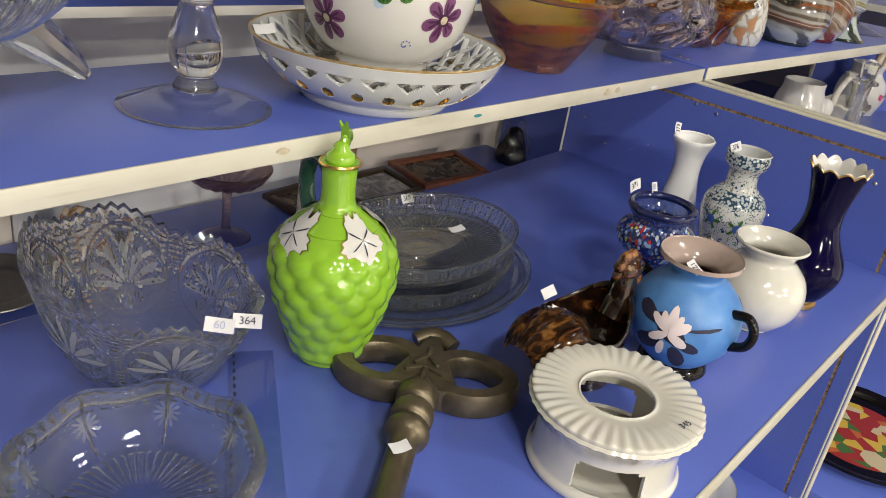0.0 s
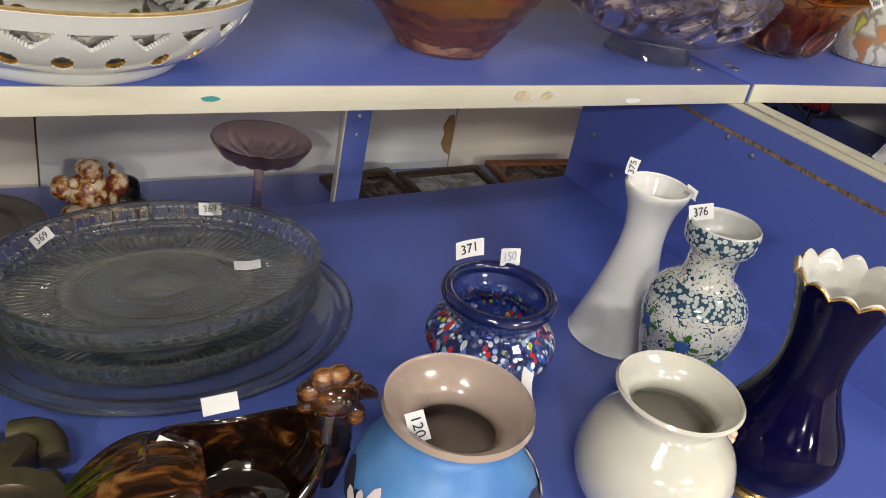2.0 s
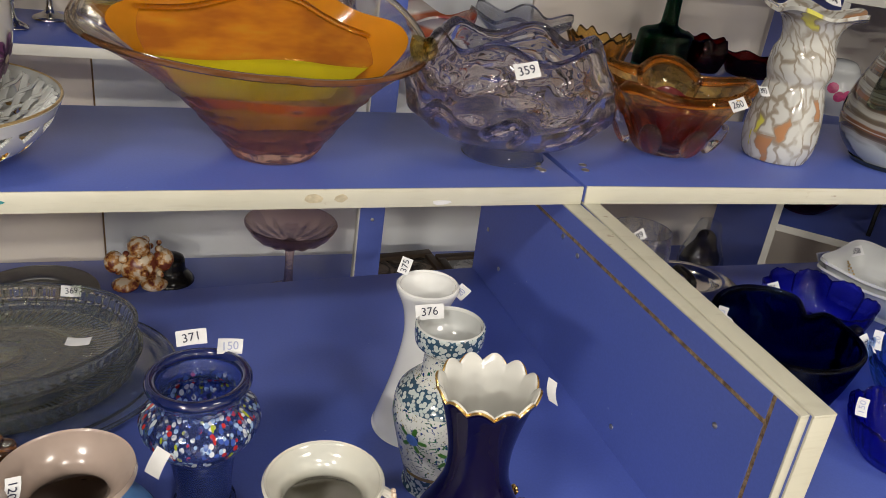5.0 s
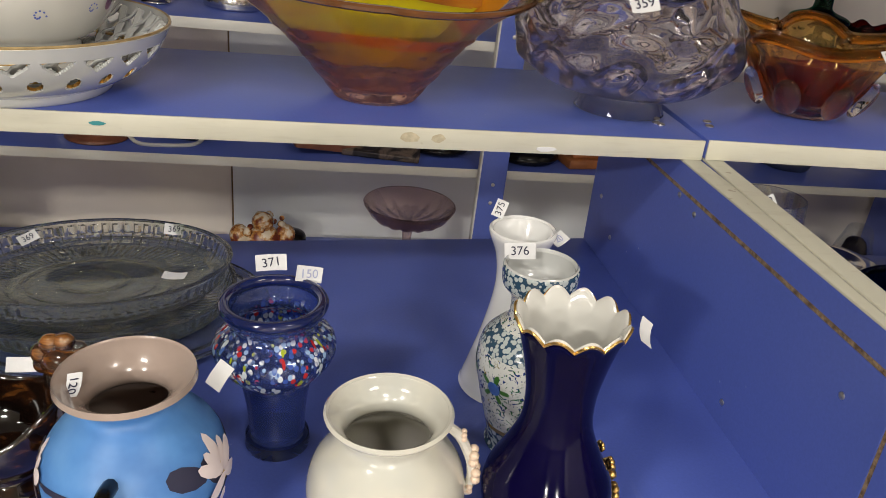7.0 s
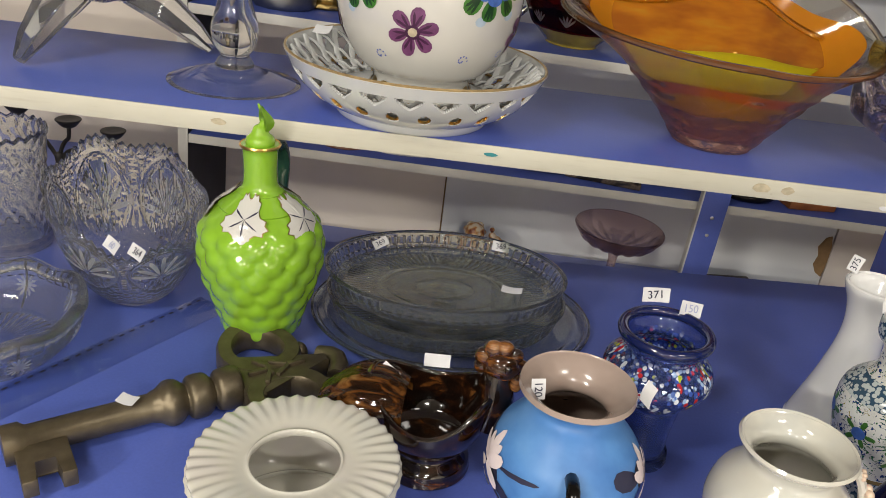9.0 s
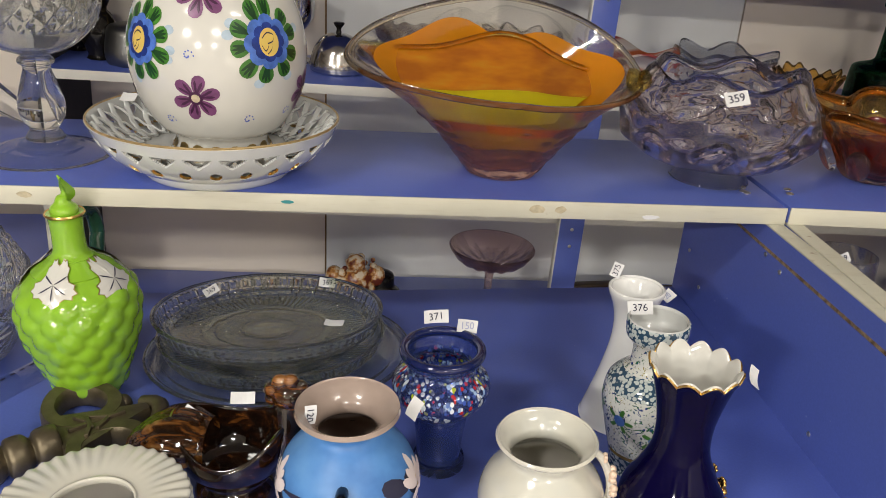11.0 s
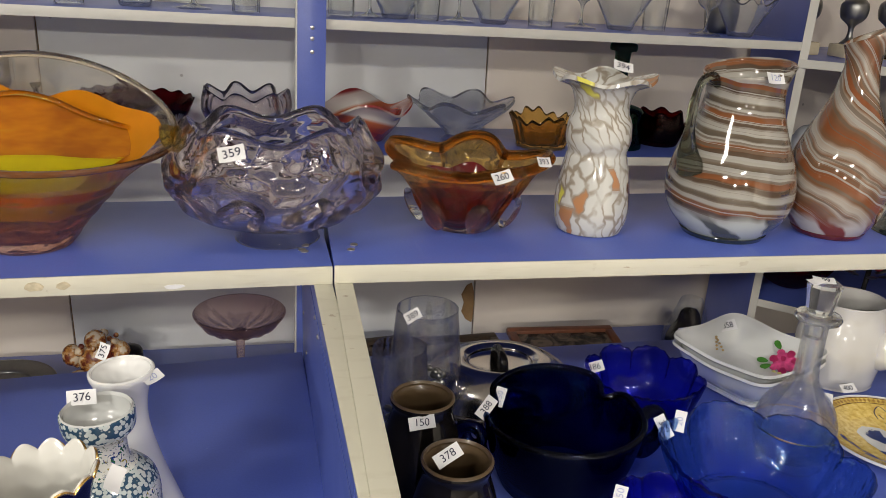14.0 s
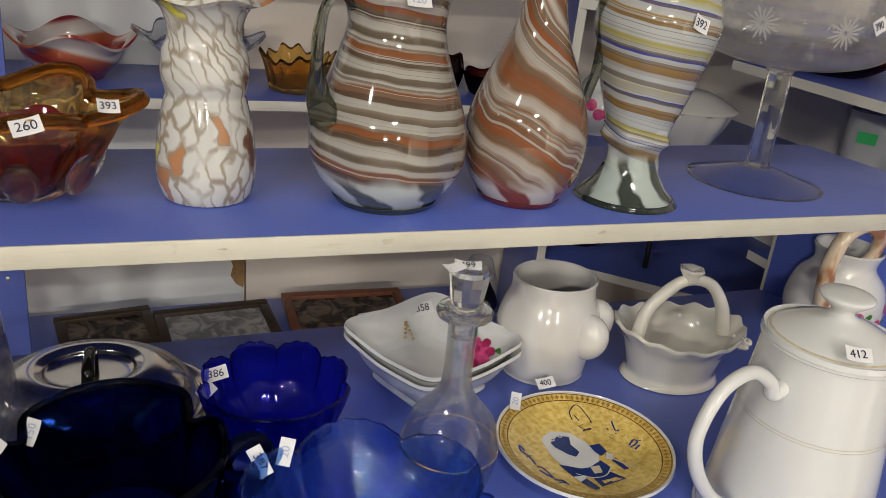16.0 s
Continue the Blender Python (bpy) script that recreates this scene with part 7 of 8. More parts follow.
def picture_plate():
    m = on("LR", 0.600, -0.097, 12)
    t = thing("decorative_plate", m, "yellow decorative plate with blue and white figure painting", "plate")
    R = 0.0815
    prof = curve([(0.0, 0.0), (0.046, 0.0), (0.050, 0.002), (0.066, 0.007), (R, 0.0125)], 6)
    full = shell(prof, 0.0025, 0.003)
    part("plate", lathe(full, 96, split=len(prof) + 2), [PORCELAIN, PLATE_YELLOW], t)
    rad = lambda q: float(np.interp(q, [0, 0.046, 0.052, 0.066, R], [0.0031, 0.0031, 0.0050, 0.0098, 0.0152]))
    for q in (0.0700, 0.0778):
        part("border_line", lathe([(q - 0.0004, rad(q - 0.0004) + 0.0003), (q + 0.0004, rad(q + 0.0004) + 0.0004)], 96), RIM_INK, t, "fine brown border line")
    bm = bmesh.new()
    for i in range(90):
        a = 2 * math.pi * i / 90
        for q0, q1, w in ((0.0712, 0.0768, 0.0006), (0.0728, 0.0750, 0.0016)):
            c = [(q0, -w), (q1, -w), (q1, w), (q0, w)]
            bm.faces.new([bm.verts.new((q * math.cos(a) - d * math.sin(a), q * math.sin(a) + d * math.cos(a), rad(q) + 0.0005)) for q, d in c])
    part("key_border", bm, OCHRE, t, "ochre patterned border")

    def spot(name, mat, outline, lift, owner=None, label=""):
        bm = bmesh.new()
        cu, cv = np.mean([p[0] for p in outline]), np.mean([p[1] for p in outline])
        mk = lambda u, v: bm.verts.new((u, v, rad(math.hypot(u, v)) + lift))
        rings = [[mk(cu + (u - cu) * f, cv + (v - cv) * f) for u, v in outline] for f in (0.33, 0.66, 1.0)]
        mid = mk(cu, cv)
        n = len(outline)
        for i in range(n):
            j = (i + 1) % n
            bm.faces.new((mid, rings[0][i], rings[0][j]))
            for lo, hi in zip(rings, rings[1:]):
                bm.faces.new((lo[i], hi[i], hi[j], lo[j]))
        return part(name, bm, mat, owner or t, label)

    def stroke(name, mat, pts, w, lift, owner=None, label=""):
        """A brush line of even width."""
        bm = bmesh.new()
        side = []
        for i, (u, v) in enumerate(pts):
            a, b = pts[max(i - 1, 0)], pts[min(i + 1, len(pts) - 1)]
            d = Vector((b[0] - a[0], b[1] - a[1])).normalized() * w / 2
            side.append([bm.verts.new((u + k * d.y, v - k * d.x, rad(math.hypot(u, v)) + lift)) for k in (-1, 1)])
        for p, q in zip(side, side[1:]):
            bm.faces.new((p[0], p[1], q[1], q[0]))
        return part(name, bm, mat, owner or t, label)

    fig = spot("painted_figure", PORCELAIN, [(-0.023, 0.033), (-0.007, 0.037), (0.008, 0.027), (0.012, 0.01), (0.011, -0.009), (0.002, -0.019), (-0.011, -0.021), (-0.025, -0.017), (-0.032, -0.005), (-0.031, 0.009)], 0.0005, None, "painted figure in blue and white")
    spot("blue_head", NAVY, [(-0.019, 0.023), (-0.006, 0.028), (0.003, 0.022), (-0.004, 0.012), (-0.004, -0.0), (-0.012, -0.004), (-0.016, 0.002), (-0.02, 0.016)], 0.0009, fig)
    spot("blue_collar", NAVY, [(-0.034, -0.005), (-0.034, -0.025), (-0.02, -0.032), (-0.006, -0.036), (0.006, -0.03), (0.005, -0.018), (-0.011, -0.021), (-0.025, -0.017)], 0.0009, fig)
    spot("blue_skirt", NAVY, [(-0.019, -0.034), (0.001, -0.033), (0.007, -0.048), (-0.022, -0.047)], 0.0007, fig)
    spot("blue_sleeve", NAVY, [(0.011, 0.003), (0.022, 0.001), (0.02, -0.011), (0.01, -0.014), (0.009, -0.006)], 0.0009, fig)
    spot("blue_arm", NAVY, [(-0.033, -0.032), (-0.025, -0.03), (-0.026, -0.049), (-0.033, -0.05)], 0.0009, fig)
    spot("blue_arm", NAVY, [(0.014, -0.022), (0.02, -0.022), (0.02, -0.039), (0.015, -0.038)], 0.0009, fig)
    spot("white_cuff", PORCELAIN, [(-0.034, -0.024), (-0.023, -0.028), (-0.025, -0.031), (-0.034, -0.033)], 0.0012, fig)
    spot("white_cuff", PORCELAIN, [(0.018, -0.012), (0.022, -0.017), (0.015, -0.023), (0.011, -0.019)], 0.0012, fig)
    spot("belt", ONYX, [(-0.011, -0.021), (-0.002, -0.023), (-0.006, -0.032), (-0.014, -0.03)], 0.0013, fig)
    stroke("staff", ONYX, [(0.015, -0.017), (0.02, -0.029), (0.025, -0.044)], 0.0018, 0.0012, fig)
    stroke("hem_line", PORCELAIN, curve([(-0.029, -0.022), (-0.019, -0.033), (-0.006, -0.036), (0.006, -0.03)], 4), 0.0010, 0.0012, fig)
    for e in [(-0.015, 0.025), (-0.005, 0.026)]:
        spot("eye", PORCELAIN, blob(e[0], e[1], 0.0022, 10), 0.0013, fig)
        spot("pupil", INK, blob(e[0], e[1], 0.0010, 8), 0.0016, fig)
    stroke("cartouche", INK, curve([(0.024, 0.038), (0.028, 0.049), (0.038, 0.053), (0.041, 0.047), (0.039, 0.03), (0.031, 0.022), (0.025, 0.025), (0.024, 0.038)], 4), 0.0012, 0.0006, None, "black oval cartouche")
    for pts in ([(0.022, 0.023), (0.038, 0.024)], [(0.03, 0.044), (0.03, 0.035)], [(0.025, 0.031), (0.035, 0.032)]):
        stroke("painted_sign", INK, pts, 0.0014, 0.0006)
    for pts in ([(0.055, 0.019), (0.05, 0.008), (0.053, 0.006)],
            [(0.04, 0.012), (0.045, 0.01), (0.046, 0.015)],
            [(0.039, 0.005), (0.042, -0.001), (0.048, 0.005)],
            [(0.044, -0.015), (0.053, -0.012), (0.053, -0.017), (0.043, -0.017)],
            [(0.054, -0.015), (0.057, -0.018)],
            [(0.045, -0.022), (0.052, -0.021)],
            [(-0.052, 0.021), (-0.052, 0.029), (-0.056, 0.022), (-0.053, 0.014), (-0.055, 0.002)],
            [(-0.057, 0.013), (-0.049, 0.015)],
            [(-0.056, -0.001), (-0.051, -0.005), (-0.054, -0.021)],
            [(-0.059, -0.007), (-0.055, -0.019)],
            [(-0.056, -0.023), (-0.048, -0.026), (-0.049, -0.034)],
            [(-0.056, -0.028), (-0.047, -0.029)]):
        stroke("painted_sign", DEEP_PAINT, curve(pts, 4), 0.0017, 0.0006, None, "small blue painted sign")
    price_tag(t, (0.609, -0.006, 0.9005), 0, 55, 3, "400", 0.0235, 0.013)
    price_tag(t, (0.563, -0.030, 0.902), -10, 50, 75, "20", 0.020, 0.012, True)


def coffee_pot():
    m = on("LR", 0.718, -0.218, 0)
    t = thing("coffee_pot", m, "tall white porcelain coffee pot with fine grey bands", "coffee pot")
    prof = curve([(0.0, 0.0), (0.064, 0.0), (0.068, 0.004), (0.066, 0.020), (0.060, 0.080), (0.053, 0.140), (0.051, 0.168), (0.053, 0.172)], 6)
    part("body", lathe(shell(prof, 0.0035), 72), PORCELAIN, t)
    lid = part("lid", lathe(curve([(0.0, 0.166), (0.049, 0.168), (0.0495, 0.172), (0.044, 0.178), (0.024, 0.188), (0.012, 0.193), (0.009, 0.198), (0.019, 0.207), (0.0185, 0.211), (0.008, 0.2135), (0.0, 0.214)], 5), 56), PORCELAIN, t, "domed lid with a knob")
    rad = surface(prof)
    for z in (0.108, 0.1105):
        part("grey_band", lathe([(rad(z) + 0.0002, z - 0.0002), (rad(z) + 0.0004, z), (rad(z) + 0.0002, z + 0.0002)], 64), STAIN, t, "fine grey band")
    part("grey_band", lathe([(0.0476, 0.1756), (0.0470, 0.1763), (0.0464, 0.1766)], 64), STAIN, lid)
    a = AX(190)
    pts = curve([(0.051, 0, 0.142), (0.062, 0, 0.140), (0.070, 0, 0.152), (0.096, 0, 0.166), (0.124, 0, 0.158), (0.139, 0, 0.128), (0.131, 0, 0.096), (0.106, 0, 0.062), (0.078, 0, 0.040), (0.066, 0, 0.030)], 6)
    part("handle", tube([(x * math.cos(a), x * math.sin(a), z) for x, _, z in pts], [0.0066 - 0.0014 * math.sin(math.pi * i / (len(pts) - 1)) for i in range(len(pts))], 14), PORCELAIN, t, "curled white handle")
    pts = curve([(0.056, 0, 0.060), (0.080, 0, 0.090), (0.092, 0, 0.130), (0.108, 0, 0.160)], 6)
    part("spout", tube(pts, [0.018 - 0.0006 * i for i in range(len(pts))], 14), PORCELAIN, t)
    price_tag(t, (0.694, -0.259, 1.0665), -14, 52, -10, "412", 0.023, 0.013)


def cane_jug():
    t = thing("ceramic_jug", on("LR", 1.04, 0.040), "cream ceramic jug with brown hooked handle and painted flowers", "jug")
    prof = curve([(0.0, 0.0), (0.040, 0.0), (0.046, 0.006), (0.058, 0.04), (0.052, 0.075), (0.036, 0.098), (0.040, 0.118)], 6)
    part("body", lathe(shell(prof, 0.0035), 56), CERAMIC, t)
    pts = curve([(-0.040, -0.02, 0.040), (-0.052, -0.025, 0.070), (-0.060, -0.028, 0.112), (-0.050, -0.03, 0.148), (-0.024, -0.032, 0.160), (0.002, -0.032, 0.146), (0.004, -0.03, 0.122), (-0.008, -0.03, 0.112)], 6)
    part("hooked_handle", tube(pts, [0.0105 - 0.00008 * i for i in range(len(pts))], 12), CANE, t, "cream and brown hooked handle")
    for deg, z in ((-110, 0.05), (-80, 0.04), (-60, 0.055)):
        o = part("painted_flower", decal(bmesh.new(), surface(prof), AX(deg), z, blob(0, 0, 0.008), 0.0005), ROSE_PAINT, t, "painted flower")
        part("leaf", decal(bmesh.new(), surface(prof), AX(deg), z, petal(0.008, 0, 0.4, 0.012, 0.006), 0.0005), LEAF_GREEN, o)


g1 = tumbler(0.100, 0.036, 0.036, 0.134, "large stemless clear glass with pewter leaves")
price_tag(g1, (0.080, 0.012, 1.024), 0, 20, 25, "389", 0.020, 0.013)
g2 = tumbler(0.058, -0.030, 0.029, 0.124, "smaller stemless clear glass with pewter leaves")
clay_cup(0.064, -0.108, "150", 12), clay_cup(0.070, -0.205, "378", 35)
covered_dish(), heart_bowl()
b = petal_bowl("glass_bowl", on("LR", 0.338, -0.004, 10), "cobalt blue glass bowl shaped like a flower", 0.066, 0.062, 8, COBALT_GLASS, flat=0.45, frill=0.006, depth=0.12)
price_tag(b, (0.293, 0.026, 0.940), -20, 35, 20, "386", 0.024, 0.014)
price_tag(b, (0.283, 0.010, 0.934), -20, 45, 50, "", 0.018, 0.013)
b = petal_bowl("glass_bowl", on("LR", 0.370, -0.174, 25), "large bright blue glass bowl with deep petals", 0.094, 0.064, 6, SKY_GLASS, 0.004, 0.12, 0.009)
price_tag(b, (0.306, -0.108, 0.944), -15, 30, -62, "387", 0.027, 0.013)
price_tag(b, (0.326, -0.103, 0.945), -15, 30, 78, "20", 0.024, 0.013, True)
b = petal_bowl("glass_bowl", on("LR", 0.262, -0.212, 5), "small cobalt blue glass bowl with scalloped rim", 0.056, 0.045, 10, COBALT_GLASS, flat=0.5, depth=0.06, frill=0.005)
price_tag(b, (0.222, -0.190, 0.936), -20, 30, 80, "150", 0.020, 0.013, True)
square_dishes(), clear_decanter(), torso_mug(), flower_basket(), picture_plate(), coffee_pot(), cane_jug()

# ---- things on the wall shelving ----


def compote_w():
    t = thing("glass_compote", on("WZ", -0.105, 1.015), "smoky pink pressed glass compote", "compote")
    part("foot", lathe(curve([(0.0, 0.0), (0.055, 0.0), (0.055, 0.004), (0.02, 0.014), (0.011, 0.03), (0.010, 0.10), (0.016, 0.132), (0.0, 0.135)], 5), 40), ROSE_GLASS, t)
    prof = curve([(0.0, 0.130), (0.03, 0.132), (0.075, 0.145), (0.098, 0.170), (0.103, 0.180)], 6)

    def star(a, r, z):
        return polar(a, r, z + 0.0018 * math.cos(16 * a) * (1 if r < 0.09 else 0))

    part("bowl", lathe(shell(prof, 0.004, 0.137), 128, star), ROSE_GLASS, t, "shallow bowl with pressed star pattern")


def figurine():
    bm = bmesh.new()
    rnd = random.Random(5)
    ball(bm, 0, 0, 0.045, 0.042, 0.034, 0.042, 20), ball(bm, 0, -0.004, 0.094, 0.025, 0.025, 0.024, 16)
    ball(bm, -0.052, -0.004, 0.060, 0.022, 0.022, 0.026), ball(bm, 0.052, -0.004, 0.062, 0.022, 0.022, 0.028)
    ball(bm, -0.03, -0.03, 0.016, 0.03, 0.026, 0.016), ball(bm, 0.03, -0.03, 0.016, 0.03, 0.026, 0.016)
    for _ in range(26):
        a, z = rnd.uniform(0, 6.28), rnd.uniform(0.01, 0.1)
        ball(bm, 0.045 * math.cos(a), 0.034 * math.sin(a), z, rnd.uniform(0.006, 0.013), None, None, 8)
    ob = part("figurine", bm, FIGURE, None, "small brown and cream glazed seated figurine")
    ob.matrix_basis = on("WZ", -0.425, 1.085)
    tagged(ob, "", "figurine")
    t = thing("dark_stand", on("WZ", -0.36, 1.10), "dark round ornament beside a figurine", "ornament")
    part("body", lathe(curve([(0.0, 0.0), (0.05, 0.0), (0.05, 0.012), (0.035, 0.03), (0.03, 0.06), (0.0, 0.07)], 4), 24), BLACK, t)


def frames_on_shelf():
    for x, y, w, d, turn, mat, fill, label in ((0.43, 1.06, 0.26, 0.17, 4, DARK_WOOD, PALE_PICTURE, "dark framed pale picture lying flat"), (0.74, 1.08, 0.30, 0.18, -3, RED_WOOD, DARK_PICTURE, "reddish framed dark picture lying flat in plastic"), (0.20, 1.08, 0.2, 0.15, 8, DARK_WOOD, DARK_PICTURE, "small dark framed picture lying flat")):
        t = thing("picture_frame", on("WZ", x, y, turn) @ pose(0, 0, 0, 6, 0, 0), label, "picture frame", "picture frames")
        for n, b in enumerate(((-w / 2, -d / 2, w / 2, -d / 2 + 0.022), (-w / 2, d / 2 - 0.022, w / 2, d / 2), (-w / 2, -d / 2 + 0.022, -w / 2 + 0.022, d / 2 - 0.022), (w / 2 - 0.022, -d / 2 + 0.022, w / 2, d / 2 - 0.022))):
            part("rail", box(b[0], b[1], 0.008, b[2], b[3], 0.024, 0.003), mat, t)
        part("picture", box(-w / 2 + 0.02, -d / 2 + 0.02, 0.009, w / 2 - 0.02, d / 2 - 0.02, 0.014), fill, t, "glazed picture")
    t = thing("metal_plate", on("WZ", -0.63, 1.04), "dull pewter plate with rim", "plate")
    part("plate", lathe(shell(curve([(0.0, 0.0), (0.07, 0.0), (0.085, 0.008), (0.12, 0.012), (0.125, 0.014)], 5), 0.002), 56), PEWTER, t)
    t = thing("bagged_ornament", on("WZ", 1.06, 1.04), "dark ornament wrapped in clear plastic", "ornament")
    part("body", lathe(curve([(0.0, 0.0), (0.04, 0.0), (0.05, 0.04), (0.03, 0.09), (0.022, 0.12), (0.0, 0.13)], 5), 24, lambda a, r, z: polar(a, r * (1 + 0.12 * math.cos(5 * a + 40 * z)), z)), BLACK, t)
    part("wrapping", lathe(curve([(0.0, 0.001), (0.052, 0.001), (0.06, 0.05), (0.044, 0.10), (0.03, 0.15), (0.02, 0.16)], 5), 40, lambda a, r, z: polar(a, r * (1 + 0.06 * math.cos(11 * a + 50 * z)), z)), FILM, t, "clear plastic wrapping")


def turned(name, level, x, y, profile, mat, label, category, group="", mod=None, seg=48, thick=None, turn=0):
    t = thing(name, on(level, x, y, turn), label, category, group)
    p = curve(profile, 5)
    part("body", lathe(shell(p, thick) if thick else p, seg, mod), mat, t, sharp=50)
    return t


def ruffle(n, depth, lift, top):
    def mod(a, r, z):
        k = max(0, min(1, z / top))
        return polar(a, r * (1 + depth * k * math.cos(n * a)), z + lift * k * k * math.cos(n * a))
    return mod


def wall_shelf_things():
    G = "glass on the wall shelving"
    turned("glass_bowl", "WB", 0.178, 1.065, [(0, 0), (0.045, 0), (0.06, 0.012), (0.085, 0.042), (0.092, 0.062), (0.112, 0.078)], RED_SWIRL, "red and white swirled glass bowl with wavy rim", "bowl", G, ruffle(4, 0.05, 0.014, 0.078), 100, 0.004)
    turned("glass_bowl", "WB", 0.405, 1.055, [(0, 0), (0.045, 0), (0.036, 0.012), (0.034, 0.022), (0.066, 0.050), (0.115, 0.088)], GREY_BLUE, "grey-blue wavy glass bowl on a short stem", "bowl", G, ruffle(6, 0.10, 0.010, 0.088), 144, 0.007)
    turned("glass_bowl", "WB", 0.588, 1.010, [(0, 0), (0.05, 0), (0.055, 0.008), (0.066, 0.045), (0.076, 0.066)], AMBER_GLASS, "ribbed amber pressed glass bowl", "bowl", G, lambda a, r, z: polar(a, r * (1 + 0.05 * math.cos(14 * a)), z + (0.005 * math.cos(14 * a) + 0.006 * math.cos(4 * a)) * z / 0.066), 168, 0.007)
    b = turned("bottle", "WB", 0.775, 1.03, [(0, 0), (0.062, 0), (0.068, 0.012), (0.066, 0.075), (0.058, 0.092), (0.026, 0.104), (0.019, 0.125), (0.018, 0.215), (0.030, 0.222), (0.030, 0.236), (0.020, 0.240)], GREEN_GLASS, "dark green glass bottle with long neck", "bottle", G, None, 40, 0.004)
    turned("glass_bowl", "WB", 0.905, 1.05, [(0, 0), (0.04, 0), (0.052, 0.016), (0.060, 0.046), (0.052, 0.078)], DARK_RED, "dark red folded glass bowl", "bowl", G, ruffle(6, 0.08, 0.008, 0.1), 96, 0.006)
    turned("glass_dish", "WB", 1.03, 1.02, [(0, 0), (0.045, 0), (0.06, 0.02), (0.07, 0.045)], DARK_RED, "small dark red glass dish", "dish", G, ruffle(6, 0.05, 0.004, 0.05), 72, 0.005)
    turned("glass_bowl", "WB", -0.070, 1.07, [(0, 0), (0.05, 0), (0.076, 0.03), (0.092, 0.062), (0.086, 0.095)], LILAC, "clear lilac folded glass bowl", "bowl", G, ruffle(7, 0.10, 0.009, 0.095), 140, 0.011)
    y = turned("glass_bowl", "WB", -0.285, 1.03, [(0, 0), (0.05, 0), (0.055, 0.006), (0.085, 0.034)], YELLOW_GLASS, "cut glass bowl, yellow below and dark red above", "bowl", G, None, 64, 0.004)
    part("cut_band", lathe(shell(curve([(0.080, 0.0342), (0.088, 0.036), (0.105, 0.070), (0.112, 0.086)], 5), 0.004, 0.034)[:-2], 96, ruffle(16, 0.015, 0.003, 0.086)), DARK_RED, y, "dark red band with cut fans")
    bm = bmesh.new()
    for i in range(10):
        for k in range(5):
            decal(bm, lambda z: float(np.interp(z, [0.034, 0.088], [0.09, 0.115])), 2 * math.pi * i / 10, 0.045, petal(0, 0, AX(50 + 20 * k), 0.024, 0.004, 6), 0.001)
    part("cut_fan", bm, FROST, y, "pale cut fans")
    k = turned("kettle", "WB", -0.470, 1.04, [(0, 0), (0.052, 0), (0.060, 0.008), (0.060, 0.02), (0.056, 0.035), (0.050, 0.052), (0.034, 0.072), (0.016, 0.080), (0.0, 0.081)], SILVER, "small domed steel kettle with black knob", "kettle")
    part("knob", lathe(curve([(0.0, 0.080), (0.006, 0.081), (0.005, 0.090), (0.012, 0.102), (0.0, 0.104)], 4), 20), BLACK, k, "black knob")
    part("spout", tube([(0.05, 0, 0.03), (0.072, 0, 0.048), (0.084, 0, 0.058)], [0.011, 0.009, 0.006], 10), SILVER, k)
    b = turned("brass_vessel", "WB", -0.80, 1.06, [(0, 0), (0.05, 0), (0.055, 0.01), (0.045, 0.025), (0.075, 0.07), (0.075, 0.13), (0.05, 0.16), (0.045, 0.2), (0.06, 0.22)], BRASS, "tall embossed dull brass vessel", "vessel", "", lambda a, r, z: polar(a, r * (1 + 0.02 * math.cos(14 * a) * math.cos(150 * z)), z), 120, 0.003)
    turned("metal_box", "WB", -0.875, 1.00, [(0, 0), (0.06, 0), (0.062, 0.05), (0.05, 0.075), (0, 0.08)], PEWTER, "squat dark pewter box", "box", "", None, 10)
    for x, y, s in ((-0.955, 1.02, 1.0), (-1.02, 1.10, 0.9), (-0.69, 1.02, 0.85)):
        turned("black_vase", "WB", x, y, [(0, 0), (0.024 * s, 0), (0.022 * s, 0.01), (0.036 * s, 0.05 * s), (0.03 * s, 0.085 * s), (0.02 * s, 0.1 * s), (0.028 * s, 0.12 * s)], BLACK, "small black embossed vase", "vase", "black vases", lambda a, r, z: polar(a, r * (1 + 0.03 * math.cos(9 * a) * math.cos(170 * z)), z), 60, 0.003)
    for x, y, s in ((-0.56, 1.12, 1.0), (-0.615, 1.02, 0.85)):
        c = turned("metal_goblet", "WB", x, y, [(0, 0), (0.03 * s, 0), (0.03 * s, 0.006), (0.008, 0.02), (0.007, 0.06 * s), (0.02 * s, 0.075 * s), (0.034 * s, 0.1 * s), (0.036 * s, 0.14 * s)], SILVER, "small dark silver goblet", "goblet", "goblets", None, 32, 0.002)
    # the upper shelf: clear glasses and crystal
    rnd = random.Random(11)
